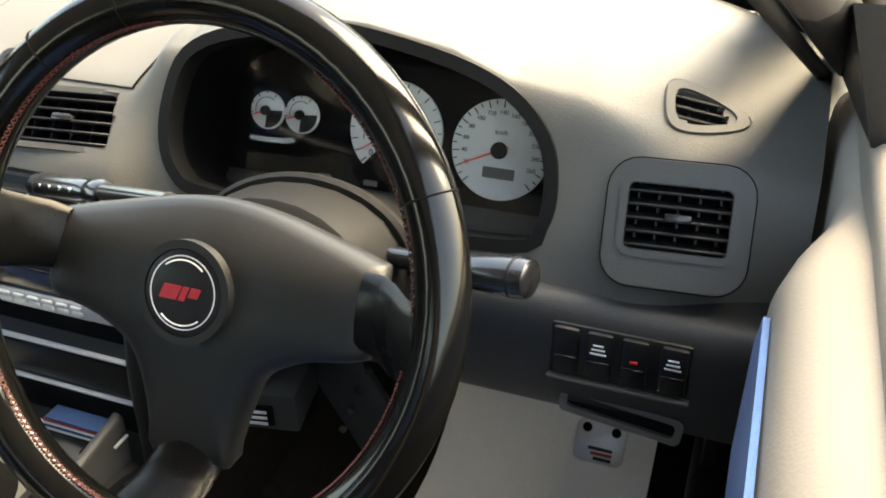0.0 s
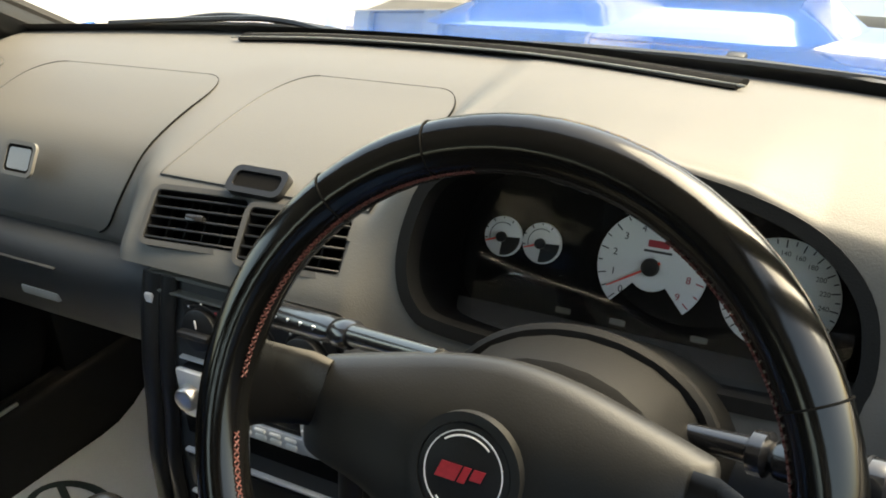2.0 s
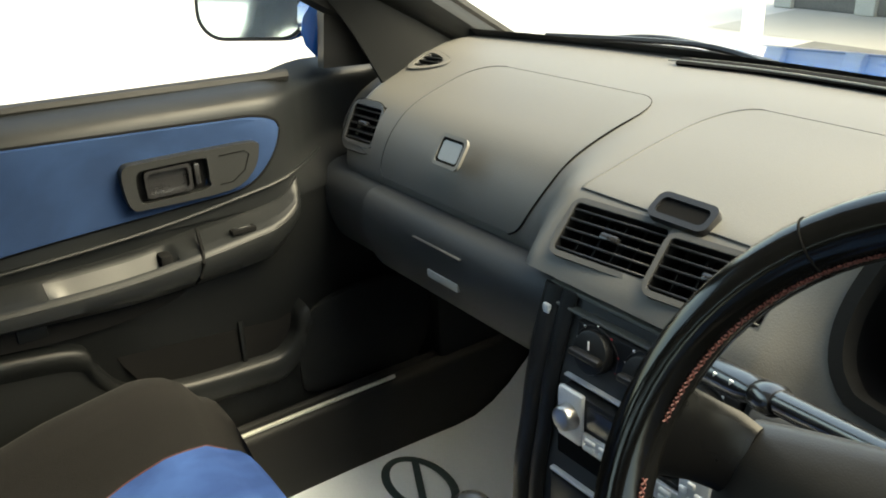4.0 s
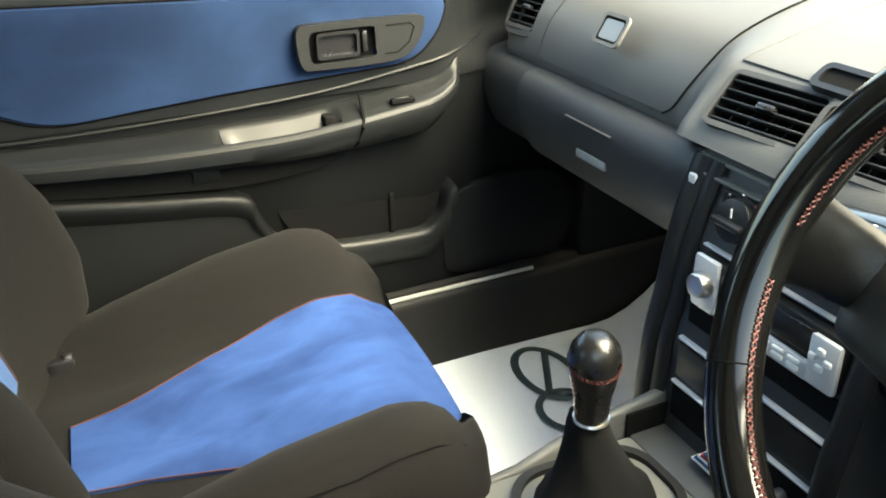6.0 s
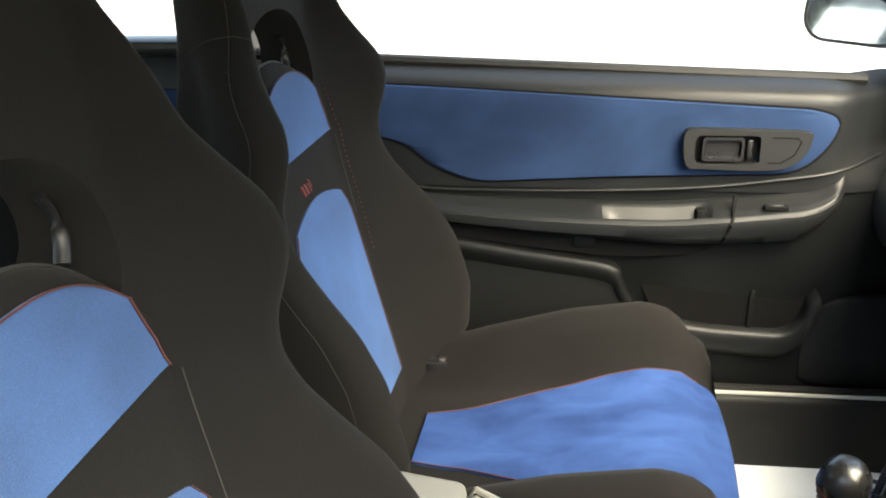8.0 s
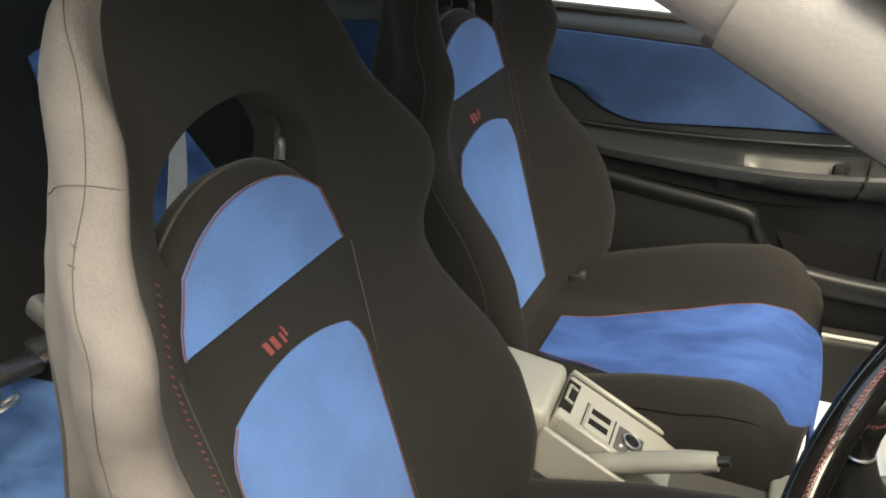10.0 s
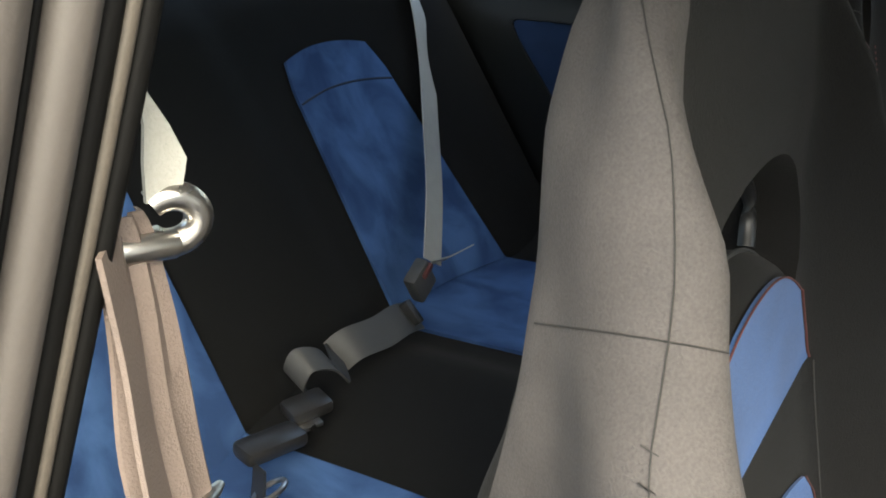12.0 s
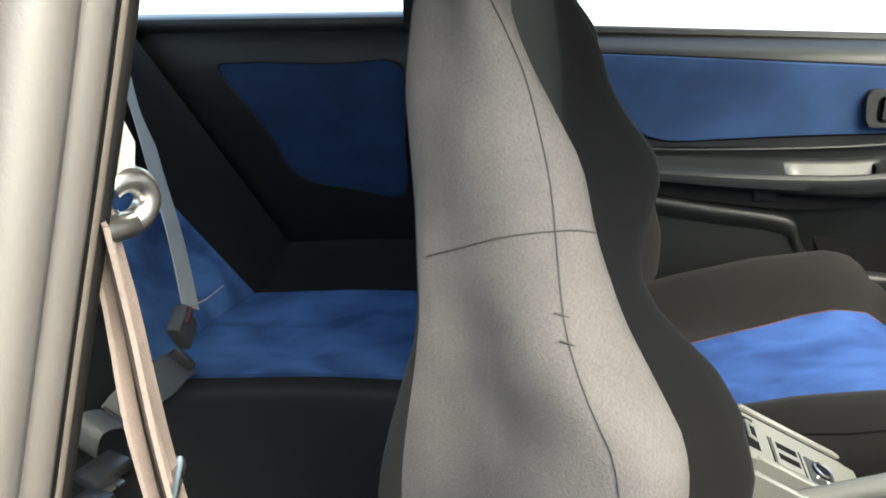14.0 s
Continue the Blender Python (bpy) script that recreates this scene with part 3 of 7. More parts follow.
def on_dash(x, z):
    """The skin's place at a side offset and height on its face, with its outward direction."""
    lo, hi = 4.0, 9.0
    for _ in range(30):
        mid = (lo + hi) / 2
        if dash_at(x, mid).z > z:
            lo = mid
        else:
            hi = mid
    return dash_at(x, lo), dash_out(x, lo)


def on_top(x, y):
    """The skin's place at a side offset and depth on its top, with its outward direction."""
    lo, hi = 0.0, 8.0
    for _ in range(30):
        mid = (lo + hi) / 2
        if dash_at(x, mid).y > y:
            lo = mid
        else:
            hi = mid
    return dash_at(x, lo), dash_out(x, lo)


# vents: side offset, height, width, height of the opening
VENTS = [(-0.0555, 0.8975, 0.106, 0.052), (0.0615, 0.8975, 0.106, 0.052), (0.628, 0.8965, 0.075, 0.050), (-0.583, 0.893, 0.062, 0.052)]

def face_out(n):
    return Vector((0.03 if n.x < 0 else 0.08, n.y, n.z))


VENT_AT = [(Matrix.Translation((0, 0.004 if x < -0.3 else 0, 0)) @ facing(on_dash(x, z)[0], face_out(on_dash(x, z)[1])), w, h) for x, z, w, h in VENTS]


EGG_AT = [facing(*on_top(*at), (0, 1, 0)) for at in ((0.627, 0.278), (-0.575, 0.372))]


def in_vent(p):
    for m in EGG_AT:
        q = m.inverted() @ p
        if (q.x / 0.024) ** 2 + (q.y / 0.018) ** 2 < 1 and abs(q.z) < 0.03:
            return True
    for m, w, h in VENT_AT:
        q = m.inverted() @ p
        edge = 0.016 if m.translation.x > 0.3 else 0.006 if m.translation.x < -0.3 else 0.002
        top = edge - 0.008 if m.translation.x > 0.3 else edge
        if abs(q.x) < w / 2 + min(edge, 0.011) and -h / 2 - edge < q.y < h / 2 + top and abs(q.z) < 0.03:
            return True
    return False


dash = thing("dashboard", (0, 0.35, 0.75), "grey vinyl car dashboard with round white gauges and square vents", "dashboard")
XS = sorted({round(x, 4) for x in steps(-0.700, -0.52, 42) + steps(-0.52, -0.13, 30) + steps(-0.13, 0.15, 70) + steps(0.15, 0.56, 82) + steps(0.56, 0.69, 32) + steps(0.69, 0.722, 6)})
part("dash_top", sheet(dash_at, XS, steps(0, 9, 90), 0.012, lambda x, v: not (in_arch(dash_at(x, v), 0.004) if 0.15 < x < 0.56 and v > 4.2 else v > 1.5 and in_vent(dash_at(x, v)))), DASH, dash, "smooth grey grained dash top")


def inlay(name, xl, xr, v0, v1, lift, mat, round_, n=26, label=""):
    """A lid lying on the dash skin, its corners rounded at top and foot, with a thin dark joint round it."""
    across, top, foot = round_
    ts = [(1 - math.cos(math.pi * k / n)) / 2 for k in range(n + 1)]

    def at(s, t):
        v = v0 + (v1 - v0) * t
        over = max((top - t) / top if top else 0, (t - 1 + foot) / foot if foot else 0, 0)
        k = 1 - across * (1 - math.sqrt(max(0, 1 - over * over)))
        mid, half = (xl(t) + xr(t)) / 2, (xr(t) - xl(t)) / 2
        x = mid + half * k * (2 * s - 1)
        return dash_at(x, v) + dash_out(x, v) * lift
    lid = part(name, sheet(at, steps(0, 1, n), ts, lift), mat, dash, label)
    ORIGIN[lid] = ORIGIN[dash]
    part("joint", tube([at(1, t) for t in ts], [0.0004 + 0.0008 * smoothstep(0.02, 0.25, t) for t in ts], 6), HOLE, lid)
    part("joint", tube([at(s, 1) for s in steps(1, 0, n)] + [at(0, t) for t in reversed(ts)], 0.0009, 6), DASH_DARK, lid)
    part("joint", tube([at(s, 0) for s in steps(0, 1, n)], 0.0004, 5), DASH_DARK, lid)
    return lid


def bow(a, b, k):
    """An edge that runs from a to b, bowed by k."""
    return lambda t: a + (b - a) * t + k * 4 * t * (1 - t)


airbag = inlay("airbag_lid", bow(-0.47, -0.515, -0.01), bow(-0.168, -0.238, 0.012), 2.6, 8.45, 0.0012, DASH, (0.24, 0.16, 0.17), 30, "passenger airbag lid in the same grey vinyl")
pod = inlay("centre_pod_lid", bow(-0.098, -0.122, 0.0), bow(0.128, 0.126, 0.004), 2.4, 6.0, 0.0012, DASH, (0.32, 0.32, 0.0), 26, "lidded pocket over the centre vents")
m = facing((-0.347, 0.246, 0.906) , dash_out(-0.347, 6.1))
out = dash_out(-0.347, 6.1)
badge = part("airbag_badge", frame_ring(rounded(0.052, 0.040, 0.008), rounded(0.043, 0.031, 0.005), 0.004, Matrix.Translation(out * 0.0085) @ m, 0.0012), DASH, dash, "raised lip round the badge")
# dark ring stands for the shadow inside the raised lip
part("badge_shadow", frame_ring(rounded(0.0435, 0.0315, 0.005), rounded(0.037, 0.025, 0.004), 0.003, Matrix.Translation(out * 0.0072) @ m), HOLE, badge)
part("badge_plate", outline(rounded(0.0365, 0.0245, 0.004), 0.003, Matrix.Translation(out * 0.0072) @ m), GAUGE_GREY, badge, "pale silver badge plate")
latch = facing((0.0, 0.246, 0.9285), (0, -0.55, 0.83))
part("pod_latch", frame_ring(rounded(0.066, 0.030, 0.009), rounded(0.054, 0.018, 0.006), 0.010, Matrix.Translation((0, -0.006, 0.006)) @ latch, 0.002), BLACK, dash, "black finger latch")
part("latch_well", outline(rounded(0.056, 0.020, 0.006), 0.004, Matrix.Translation((0, -0.0035, 0.0042)) @ latch), HOLE, dash)
# slot for the demister along the glass
part("demister_slot", tube(curve_points([(-0.25, 0.528, 0.988), (-0.1, 0.552, 0.990), (0.15, 0.550, 0.991), (0.38, 0.495, 0.991)], 6), 0.015, 8, flat=0.3), HOLE, dash, "long black demister slot")
part("demister_lip", tube(curve_points([(-0.26, 0.516, 0.990), (-0.1, 0.540, 0.992), (0.15, 0.536, 0.993), (0.385, 0.483, 0.993)], 6), 0.0014, 6), GREY_LID, dash)
part("demister_lip", tube(curve_points([(-0.24, 0.533, 0.9915), (-0.1, 0.553, 0.9935), (0.15, 0.551, 0.9945), (0.375, 0.497, 0.9945)], 6), 0.0010, 6), GREY_LID, dash)


def vent(m, w, h, slats, border, corner=0.008):
    """An air vent: frame, dark throat, slats across, upright vanes behind, a thumb tab."""
    m = m @ Matrix.Translation((0, 0, 0.0022))
    f = part("vent", frame_ring(rounded(w + 2 * border, h + 2 * border, corner + border * 0.8), rounded(w, h, corner * 0.6), 0.02, m, 0.0008), VENT_GREY, dash, "square air vent with black slats")
    part("throat", outline(rounded(w, h, corner * 0.6), 0.004, m @ Matrix.Translation((0, 0, -0.03))), HOLE, f)
    part("throat_wall", frame_ring(rounded(w + 0.004, h + 0.004, corner * 0.6), rounded(w - 0.0015, h - 0.0015, corner * 0.6), 0.034, m @ Matrix.Translation((0, 0, -0.001))), BLACK, f)
    for k in range(slats):
        y = -h / 2 + h * (k + 0.5) / slats
        part("slat", slat_bm(m, w, y), BLACK, f)
    for k in range(5):
        x = -w / 2 + w * (k + 0.5) / 5
        b = rbox((x - 0.0012, -h / 2, -0.028), (x + 0.0012, h / 2, -0.018), 0.0005, 1)
        bmesh.ops.transform(b, matrix=m, verts=b.verts)
        part("vane", b, BLACK, f)
    b = rbox((-0.010, -0.003, -0.006), (0.010, 0.004, 0.003), 0.002)
    bmesh.ops.transform(b, matrix=m, verts=b.verts)
    part("thumb_tab", b, GLOSS, f)
    return f


def slat_bm(m, w, y):
    b = rbox((-w / 2, y - 0.0012, -0.016), (w / 2, y + 0.0012, -0.001), 0.0008, 1, Matrix.Rotation(0.25, 4, "X"))
    bmesh.ops.transform(b, matrix=m, verts=b.verts)
    return b


for m, w, h in VENT_AT:
    vent(m, w, h, 5, 0.0055)
for (m, w, h), sw, sh, low in ((VENT_AT[2], 0.104, 0.094, 0.005), (VENT_AT[3], 0.080, 0.074, 0.003)):
    box = part("vent_surround", frame_ring([(x, y - low) for x, y in rounded(sw, sh, 0.022)], rounded(w + 0.008, h + 0.008, 0.009), 0.016, m @ Matrix.Translation((0, 0, 0.0006)), 0.0012), VENT_GREY, dash, "moulded square around the vent")
    part("groove", tube([m @ Vector((x, y - low, 0.0006)) for x, y in rounded(sw + 0.002, sh + 0.002, 0.023)], 0.0005, 6, True, up=m.to_3x3() @ Vector((0, 0, 1))), HOLE, box)
# small three-cornered side demisters
def egg(w, h):
    return [(w * (0.5 * math.cos(q) + 0.10 * math.cos(2 * q)), h * 0.5 * math.sin(q) * (1 - 0.2 * math.cos(q))) for q in (2 * math.pi * k / 28 for k in range(28))]
for at in ((0.627, 0.278), (-0.575, 0.372)):
    m = facing(*on_top(*at), (0, 1, 0)) @ Matrix.Translation((0, 0, 0.0022)) @ Matrix.Rotation(0.30 if at[0] > 0 else 0.12, 4, "Z")
    f = part("side_demister", frame_ring(egg(0.068, 0.052), egg(0.050, 0.036), 0.010, m, 0.002), DASH, dash, "rounded triangular side demister")
    part("groove", tube([m @ Vector((x, y, -0.001)) for x, y in egg(0.070, 0.054)], 0.0004, 6, True), DASH_DARK, f)
    part("throat", outline(egg(0.054, 0.040), 0.003, m @ Matrix.Translation((0, 0, -0.008))), HOLE, f)
    for y in (-0.0105, 0.0, 0.0105):
        b = rbox((-0.023 + abs(y) * 0.4, y - 0.0012, -0.010), (0.021 - abs(y) * 0.5, y + 0.0012, -0.001), 0.0005, 1, Matrix.Rotation(0.3, 4, "X"))
        bmesh.ops.transform(b, matrix=m, verts=b.verts)
        part("fin", b, BLACK, f)
    for x in (-0.006, 0.009):
        b = rbox((x - 0.001, -0.016, -0.012), (x + 0.001, 0.016, -0.006), 0.0005, 1)
        bmesh.ops.transform(b, matrix=m, verts=b.verts)
        part("fin", b, BLACK, f)

# lower dash: glove box, end panel, knee panel
def lower(x0, x1, pts, name, mat, label, n=10):
    rows = curve_points([(0, y, z) for y, z in pts], 4)
    return part(name, sheet(lambda x, k: (x, rows[k].y, rows[k].z), steps(x0, x1, n), list(range(len(rows))), 0.012), mat, dash, label)
GLOVE = [(0.30, 0.829), (0.235, 0.826), (0.214, 0.815), (0.206, 0.785), (0.214, 0.745), (0.245, 0.70), (0.32, 0.665), (0.42, 0.655)]
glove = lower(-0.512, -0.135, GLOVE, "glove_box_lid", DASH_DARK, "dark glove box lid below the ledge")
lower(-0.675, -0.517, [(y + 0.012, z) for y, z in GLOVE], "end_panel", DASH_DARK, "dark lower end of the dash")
part("latch_groove", rbox((-0.385, 0.203, 0.798), (-0.287, 0.208, 0.8003), 0.0008), DASH_DARK, glove)
part("glove_latch", rbox((-0.36, 0.206, 0.752), (-0.296, 0.216, 0.764), 0.003), BELT, glove, "small bright latch")
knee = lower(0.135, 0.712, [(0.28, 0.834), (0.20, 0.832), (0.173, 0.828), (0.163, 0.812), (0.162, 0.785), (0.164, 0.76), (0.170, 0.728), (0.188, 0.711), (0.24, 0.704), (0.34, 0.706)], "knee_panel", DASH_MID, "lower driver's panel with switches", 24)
# driver's switch row: four push buttons
b = rbox((0.547, 0.1605, 0.764), (0.657, 0.174, 0.815), 0.005)
part("switch_lip", rbox((0.546, 0.1575, 0.7605), (0.658, 0.166, 0.7635), 0.0012), DASH, dash)
well = part("switch_panel", b, BLACK, dash)
for k, x in enumerate((0.5605, 0.5865, 0.6135, 0.643)):
    s = part("push_switch", rbox((x - 0.0105, 0.158, 0.767), (x + 0.0105, 0.168, 0.812), 0.003), BLACK, well, "black push switch")
    part("switch_ridge", rbox((x - 0.009, 0.1570, 0.785), (x + 0.009, 0.159, 0.7865), 0.0005, 1), GLOSS, s)
    if k in (1, 3):
        for j in range(3):
            part("legend", rbox((x - 0.0065 + 0.001 * j, 0.1572, 0.793 + 0.004 * j), (x + 0.006 - 0.0012 * j, 0.1584, 0.7944 + 0.004 * j), 0.0, 1), PRINT_W, s)
    if k == 2:
        part("warning_light", rbox((x - 0.003, 0.1572, 0.791), (x + 0.003, 0.1584, 0.794), 0.0005, 1), RED, s)
part("coin_tray", frame_ring(rounded(0.100, 0.022, 0.006), rounded(0.088, 0.012, 0.004), 0.02, facing((0.607, 0.164, 0.732), (0, -0.95, 0.3)) @ Matrix.Rotation(-0.10, 4, "Z"), 0.002), DASH, dash, "pull-out coin tray")
part("tray_well", outline(rounded(0.089, 0.013, 0.004), 0.004, facing((0.607, 0.1685, 0.732), (0, -0.95, 0.3)) @ Matrix.Rotation(-0.10, 4, "Z")), HOLE, dash)

# ---- centre stack ----
stack = thing("centre_stack", (0.0, 0.2, 0.65), "black centre stack with rotary heater knobs and a silver radio", "control panel")
FACE_Z, FACE_Y = [0.52, 0.60, 0.667, 0.70, 0.74, 0.77, 0.82, 0.858], [0.140, 0.146, 0.150, 0.158, 0.164, 0.168, 0.184, 0.197]
SX = 0.030
def face(z):
    return interp(z, FACE_Z, FACE_Y)
part("stack_body", loft([[(0.017 + x * 0.134, y, z) for x, y in ((-1, 0.36), (-1, f + 0.014), (-0.93, f), (0.93, f), (1, f + 0.014), (1, 0.36))] for z, f in reversed(list(zip(FACE_Z, FACE_Y)))]), DASH_DARK, stack, "dark stack surround")
def stack_box(name, x0, x1, z0, z1, deep, mat, parent=None, r=0.003, label=""):
    f = face((z0 + z1) / 2)
    return part(name, rbox((x0 + SX, f - deep, z0), (x1 + SX, f + 0.012, z1), r), mat, parent or stack, label)
for x, r in ((-0.104, 0.013), (-0.083, 0.010), (0.136, 0.013)):
    part("side_trim", tube(curve_points([(x, face(z) - 0.003, z) for z in (0.842, 0.80, 0.75, 0.70, 0.65, 0.60, 0.54)], 3), r, 10, flat=0.6), BLACK, stack)
stack_box("upper_rail", -0.142, 0.110, 0.839, 0.844, 0.005, GREY_LID)
stack_box("upper_ledge", -0.128, 0.110, 0.826, 0.8295, 0.008, GREY_LID, r=0.0015)
part("ledge_clip", rbox((-0.108, face(0.82) - 0.012, 0.812), (-0.097, face(0.82) + 0.004, 0.826), 0.003), SILVER, stack, "bright clip at the end of the ledge")
heater = stack_box("heater_panel", -0.090, 0.092, 0.774, 0.825, 0.003, BLACK)
for x in (-0.033, 0.028, 0.089):
    f = face(0.802)
    k = part("heater_knob", cylinder((x, f - 0.003, 0.802), (0, -1, 0.25), 0.0215, 0.012, 28, 0.021, 0.002), BLACK, heater, "black rotary heater knob")
    part("grip", rbox((x - 0.0195, f - 0.024, 0.799), (x + 0.0195, f - 0.014, 0.806), 0.003), BLACK, k)
    part("dial_ring", frame_ring([(0.0262 * math.cos(q), 0.0262 * math.sin(q)) for q in steps(0, 6.2, 40)], [(0.0254 * math.cos(q), 0.0254 * math.sin(q)) for q in steps(0, 6.2, 40)], 0.001, facing((x, f - 0.0045, 0.802), (0, -1, 0))), PRINT, k)
    for j in range(7):
        q = radians(-30 + 40 * j)
        part("mark", rbox((x + 0.0262 * math.cos(q) - 0.0014, f - 0.0042, 0.802 + 0.0262 * math.sin(q) - 0.0014), (x + 0.0262 * math.cos(q) + 0.0014, f - 0.0028, 0.802 + 0.0262 * math.sin(q) + 0.0014), 0.0005, 1), PRINT_R if (x < -0.03 and q < 1) else PRINT_W, k)
    part("pointer", rbox((x - 0.0007, f - 0.0160, 0.808), (x + 0.0007, f - 0.0148, 0.817), 0, 1), PRINT_W, k)
stack_box("bright_strip", -0.095, 0.095, 0.7665, 0.7695, 0.005, SILVER)
radio = thing("car_radio", (0.0, 0.157, 0.70), "silver car radio with a dark display and round knob", "radio")
ORIGIN[radio] = Vector((0.0, 0.157, 0.70))
f, R = face(0.735) + 0.002, Matrix.Translation((SX, 0, 0.006))


def radio_box(lo, hi, r):
    b = rbox(lo, hi, r, 1 if r < 0.002 else 2)
    bmesh.ops.transform(b, matrix=R, verts=b.verts)
    return b


part("fascia", radio_box((-0.090, f - 0.012, 0.704), (0.090, f + 0.02, 0.757), 0.004), BLACK, radio)
part("display", radio_box((-0.052, f - 0.0135, 0.727), (0.066, f - 0.0105, 0.752), 0.002), GLOSS, radio, "dark glossy display")
part("silver_cap", radio_box((-0.090, f - 0.016, 0.703), (-0.056, f - 0.008, 0.759), 0.004), SILVER, radio)
part("volume_knob", cylinder((-0.072 + SX, f - 0.014, 0.738), (0, -1, 0.05), 0.014, 0.014, 24, 0.012, 0.002), STEEL, radio, "bright round volume knob")
part("button_strip", radio_box((-0.056, f - 0.016, 0.703), (0.062, f - 0.008, 0.722), 0.003), SILVER, radio)
part("silver_cap", radio_box((0.058, f - 0.016, 0.703), (0.090, f - 0.008, 0.752), 0.004), SILVER, radio)
for j in range(6):
    part("button", radio_box((-0.050 + 0.018 * j, f - 0.0185, 0.708), (-0.037 + 0.018 * j, f - 0.015, 0.713), 0.001), WHITE, radio)
    part("button", radio_box((-0.050 + 0.018 * j, f - 0.0185, 0.7155), (-0.037 + 0.018 * j, f - 0.015, 0.7195), 0.001), WHITE, radio)
for dx, dz in ((0, 0.008), (0, -0.008), (0.008, 0), (-0.008, 0)):
    part("button", radio_box((0.073 + dx - 0.004, f - 0.0185, 0.732 + dz - 0.003), (0.073 + dx + 0.004, f - 0.015, 0.732 + dz + 0.003), 0.001), WHITE, radio)
stack_box("upper_pocket", -0.094, 0.094, 0.672, 0.706, 0.001, HOLE, r=0.002)
stack_box("bright_strip", -0.095, 0.095, 0.6650, 0.6690, 0.005, SILVER)
stack_box("cover_panel", -0.094, 0.094, 0.622, 0.662, 0.003, BLACK)
stack_box("bright_strip", -0.095, 0.095, 0.6140, 0.6175, 0.005, SILVER)
stack_box("lower_pocket", -0.094, 0.094, 0.566, 0.611, 0.001, HOLE, r=0.002)
cards = thing("card_stack", (0.05, 0.135, 0.568), "small stack of blue and white printed cards in the tray", "cards")
for j, mt in enumerate((WHITE, BLUE_PALE, WHITE, PRINT_R, BLUE_PALE)):
    part("card", rbox((0.0 + 0.004 * j, 0.122, 0.568 + 0.004 * j), (0.105 - 0.003 * j, 0.143, 0.571 + 0.004 * j), 0.0008, 1), mt, cards)

# ---- instrument cluster ----
plane = PLANE
part("cluster_hood_rim", frame_ring(arch_line(0.010), arch_line(-0.001), 0.022, plane @ Matrix.Translation((0, 0, 0.005)), 0.004), COLUMN, dash, "rounded dark rim round the instruments")
cluster = thing("instrument_cluster", (0.35, 0.33, 0.82), "black instrument cluster with white dials and red needles", "gauges")
part("recess", frame_ring(arch_line(0.008), arch_line(0.002), 0.12, plane), CLUSTER, cluster)
back = facing((0.352, 0.318, 0.876), (0, -0.94, 0.34))
part("back_plate", outline(rounded(0.40, 0.19, 0.03), 0.004, back), CLUSTER, cluster)


def dial(x, y, r, a0, a1, ticks, zero, name, hub, notch=0.0):
    """A white gauge face with its scale, hub and needle; angles in degrees, anticlockwise from 3 o'clock."""
    g = back @ Matrix.Translation((x, y, 0.004))
    pts = [(r * math.cos(q), r * math.sin(q)) for q in (2 * math.pi * k / 48 for k in range(48))]
    if notch:
        lo, hi = radians(270 - notch), radians(270 + notch)
        pts = [(r * math.cos(q), r * math.sin(q)) for q in steps(hi - 2 * math.pi, lo, 40)] + [(r * 0.45 * math.cos(q), r * 0.45 * math.sin(q)) for q in steps(lo, hi, 6)]
    d = part(name, outline(pts, 0.003, g, 0.0004), GAUGE, cluster, "white dial face")
    for k in range(ticks + 1):
        q = radians(a0 + (a1 - a0) * k / ticks)
        long = k % 2 == 0
        b = rbox((r * (0.84 if long else 0.9), -0.0005, 0), (r * 0.98, 0.0005, 0.0006), 0, 1)
        bmesh.ops.transform(b, matrix=g @ Matrix.Rotation(q, 4, "Z"), verts=b.verts)
        part("tick", b, PRINT if k < ticks * 0.85 or notch == 0 else PRINT_R, d, smooth=False)
    q = radians(zero)
    b = loft([[(-0.2 * r, 0.0012, 0.003), (-0.2 * r, -0.0012, 0.003), (-0.2 * r, -0.0012, 0.0042), (-0.2 * r, 0.0012, 0.0042)], [(0.88 * r, 0.0005, 0.003), (0.88 * r, -0.0005, 0.003), (0.88 * r, -0.0005, 0.0038), (0.88 * r, 0.0005, 0.0038)]])
    bmesh.ops.transform(b, matrix=g @ Matrix.Rotation(q, 4, "Z"), verts=b.verts)
    part("needle", b, NEEDLE, d, "thin red needle")
    hx = g @ Vector((0, 0, 0.002))
    part("hub", cylinder(hx, (0, -0.94, 0.34), hub, 0.005, 20, hub * 0.9, 0.0006), BLACK, d)
    return d, g


tach, g = dial(0.002, 0.003, 0.047, 225, -40, 18, 212, "rev_counter", 0.008, 42)
for k in range(10):
    q = radians(225 - 29.4 * k)
    lettering(str(k), 0.0085, g @ Matrix.Translation((0.033 * math.cos(q), 0.033 * math.sin(q), 0.0004)), PRINT if k < 8 else PRINT_R, "numeral", tach, 0.0003)
part("mark_block", outline(rounded(0.018, 0.006, 0.001), 0.0006, g @ Matrix.Translation((0.004, 0.020, 0.0006))), PRINT_R, tach)
part("mark_line", outline(rounded(0.024, 0.002, 0.0005), 0.0006, g @ Matrix.Translation((0.004, 0.0135, 0.0006))), PRINT, tach)
speed, g = dial(0.105, -0.001, 0.046, 225, -45, 28, 205, "speedometer", 0.008)
for k, w in enumerate(("20", "40", "60", "80", "100", "120", "140", "160", "180", "200", "220", "240", "260")):
    q = radians(205 - 19.2 * k)
    lettering(w, 0.0055, g @ Matrix.Translation((0.034 * math.cos(q), 0.034 * math.sin(q), 0.0004)), PRINT, "numeral", speed, 0.0003)
lettering("km/h", 0.006, g @ Matrix.Translation((0.0, 0.016, 0.0004)), PRINT, "unit", speed, 0.0003)
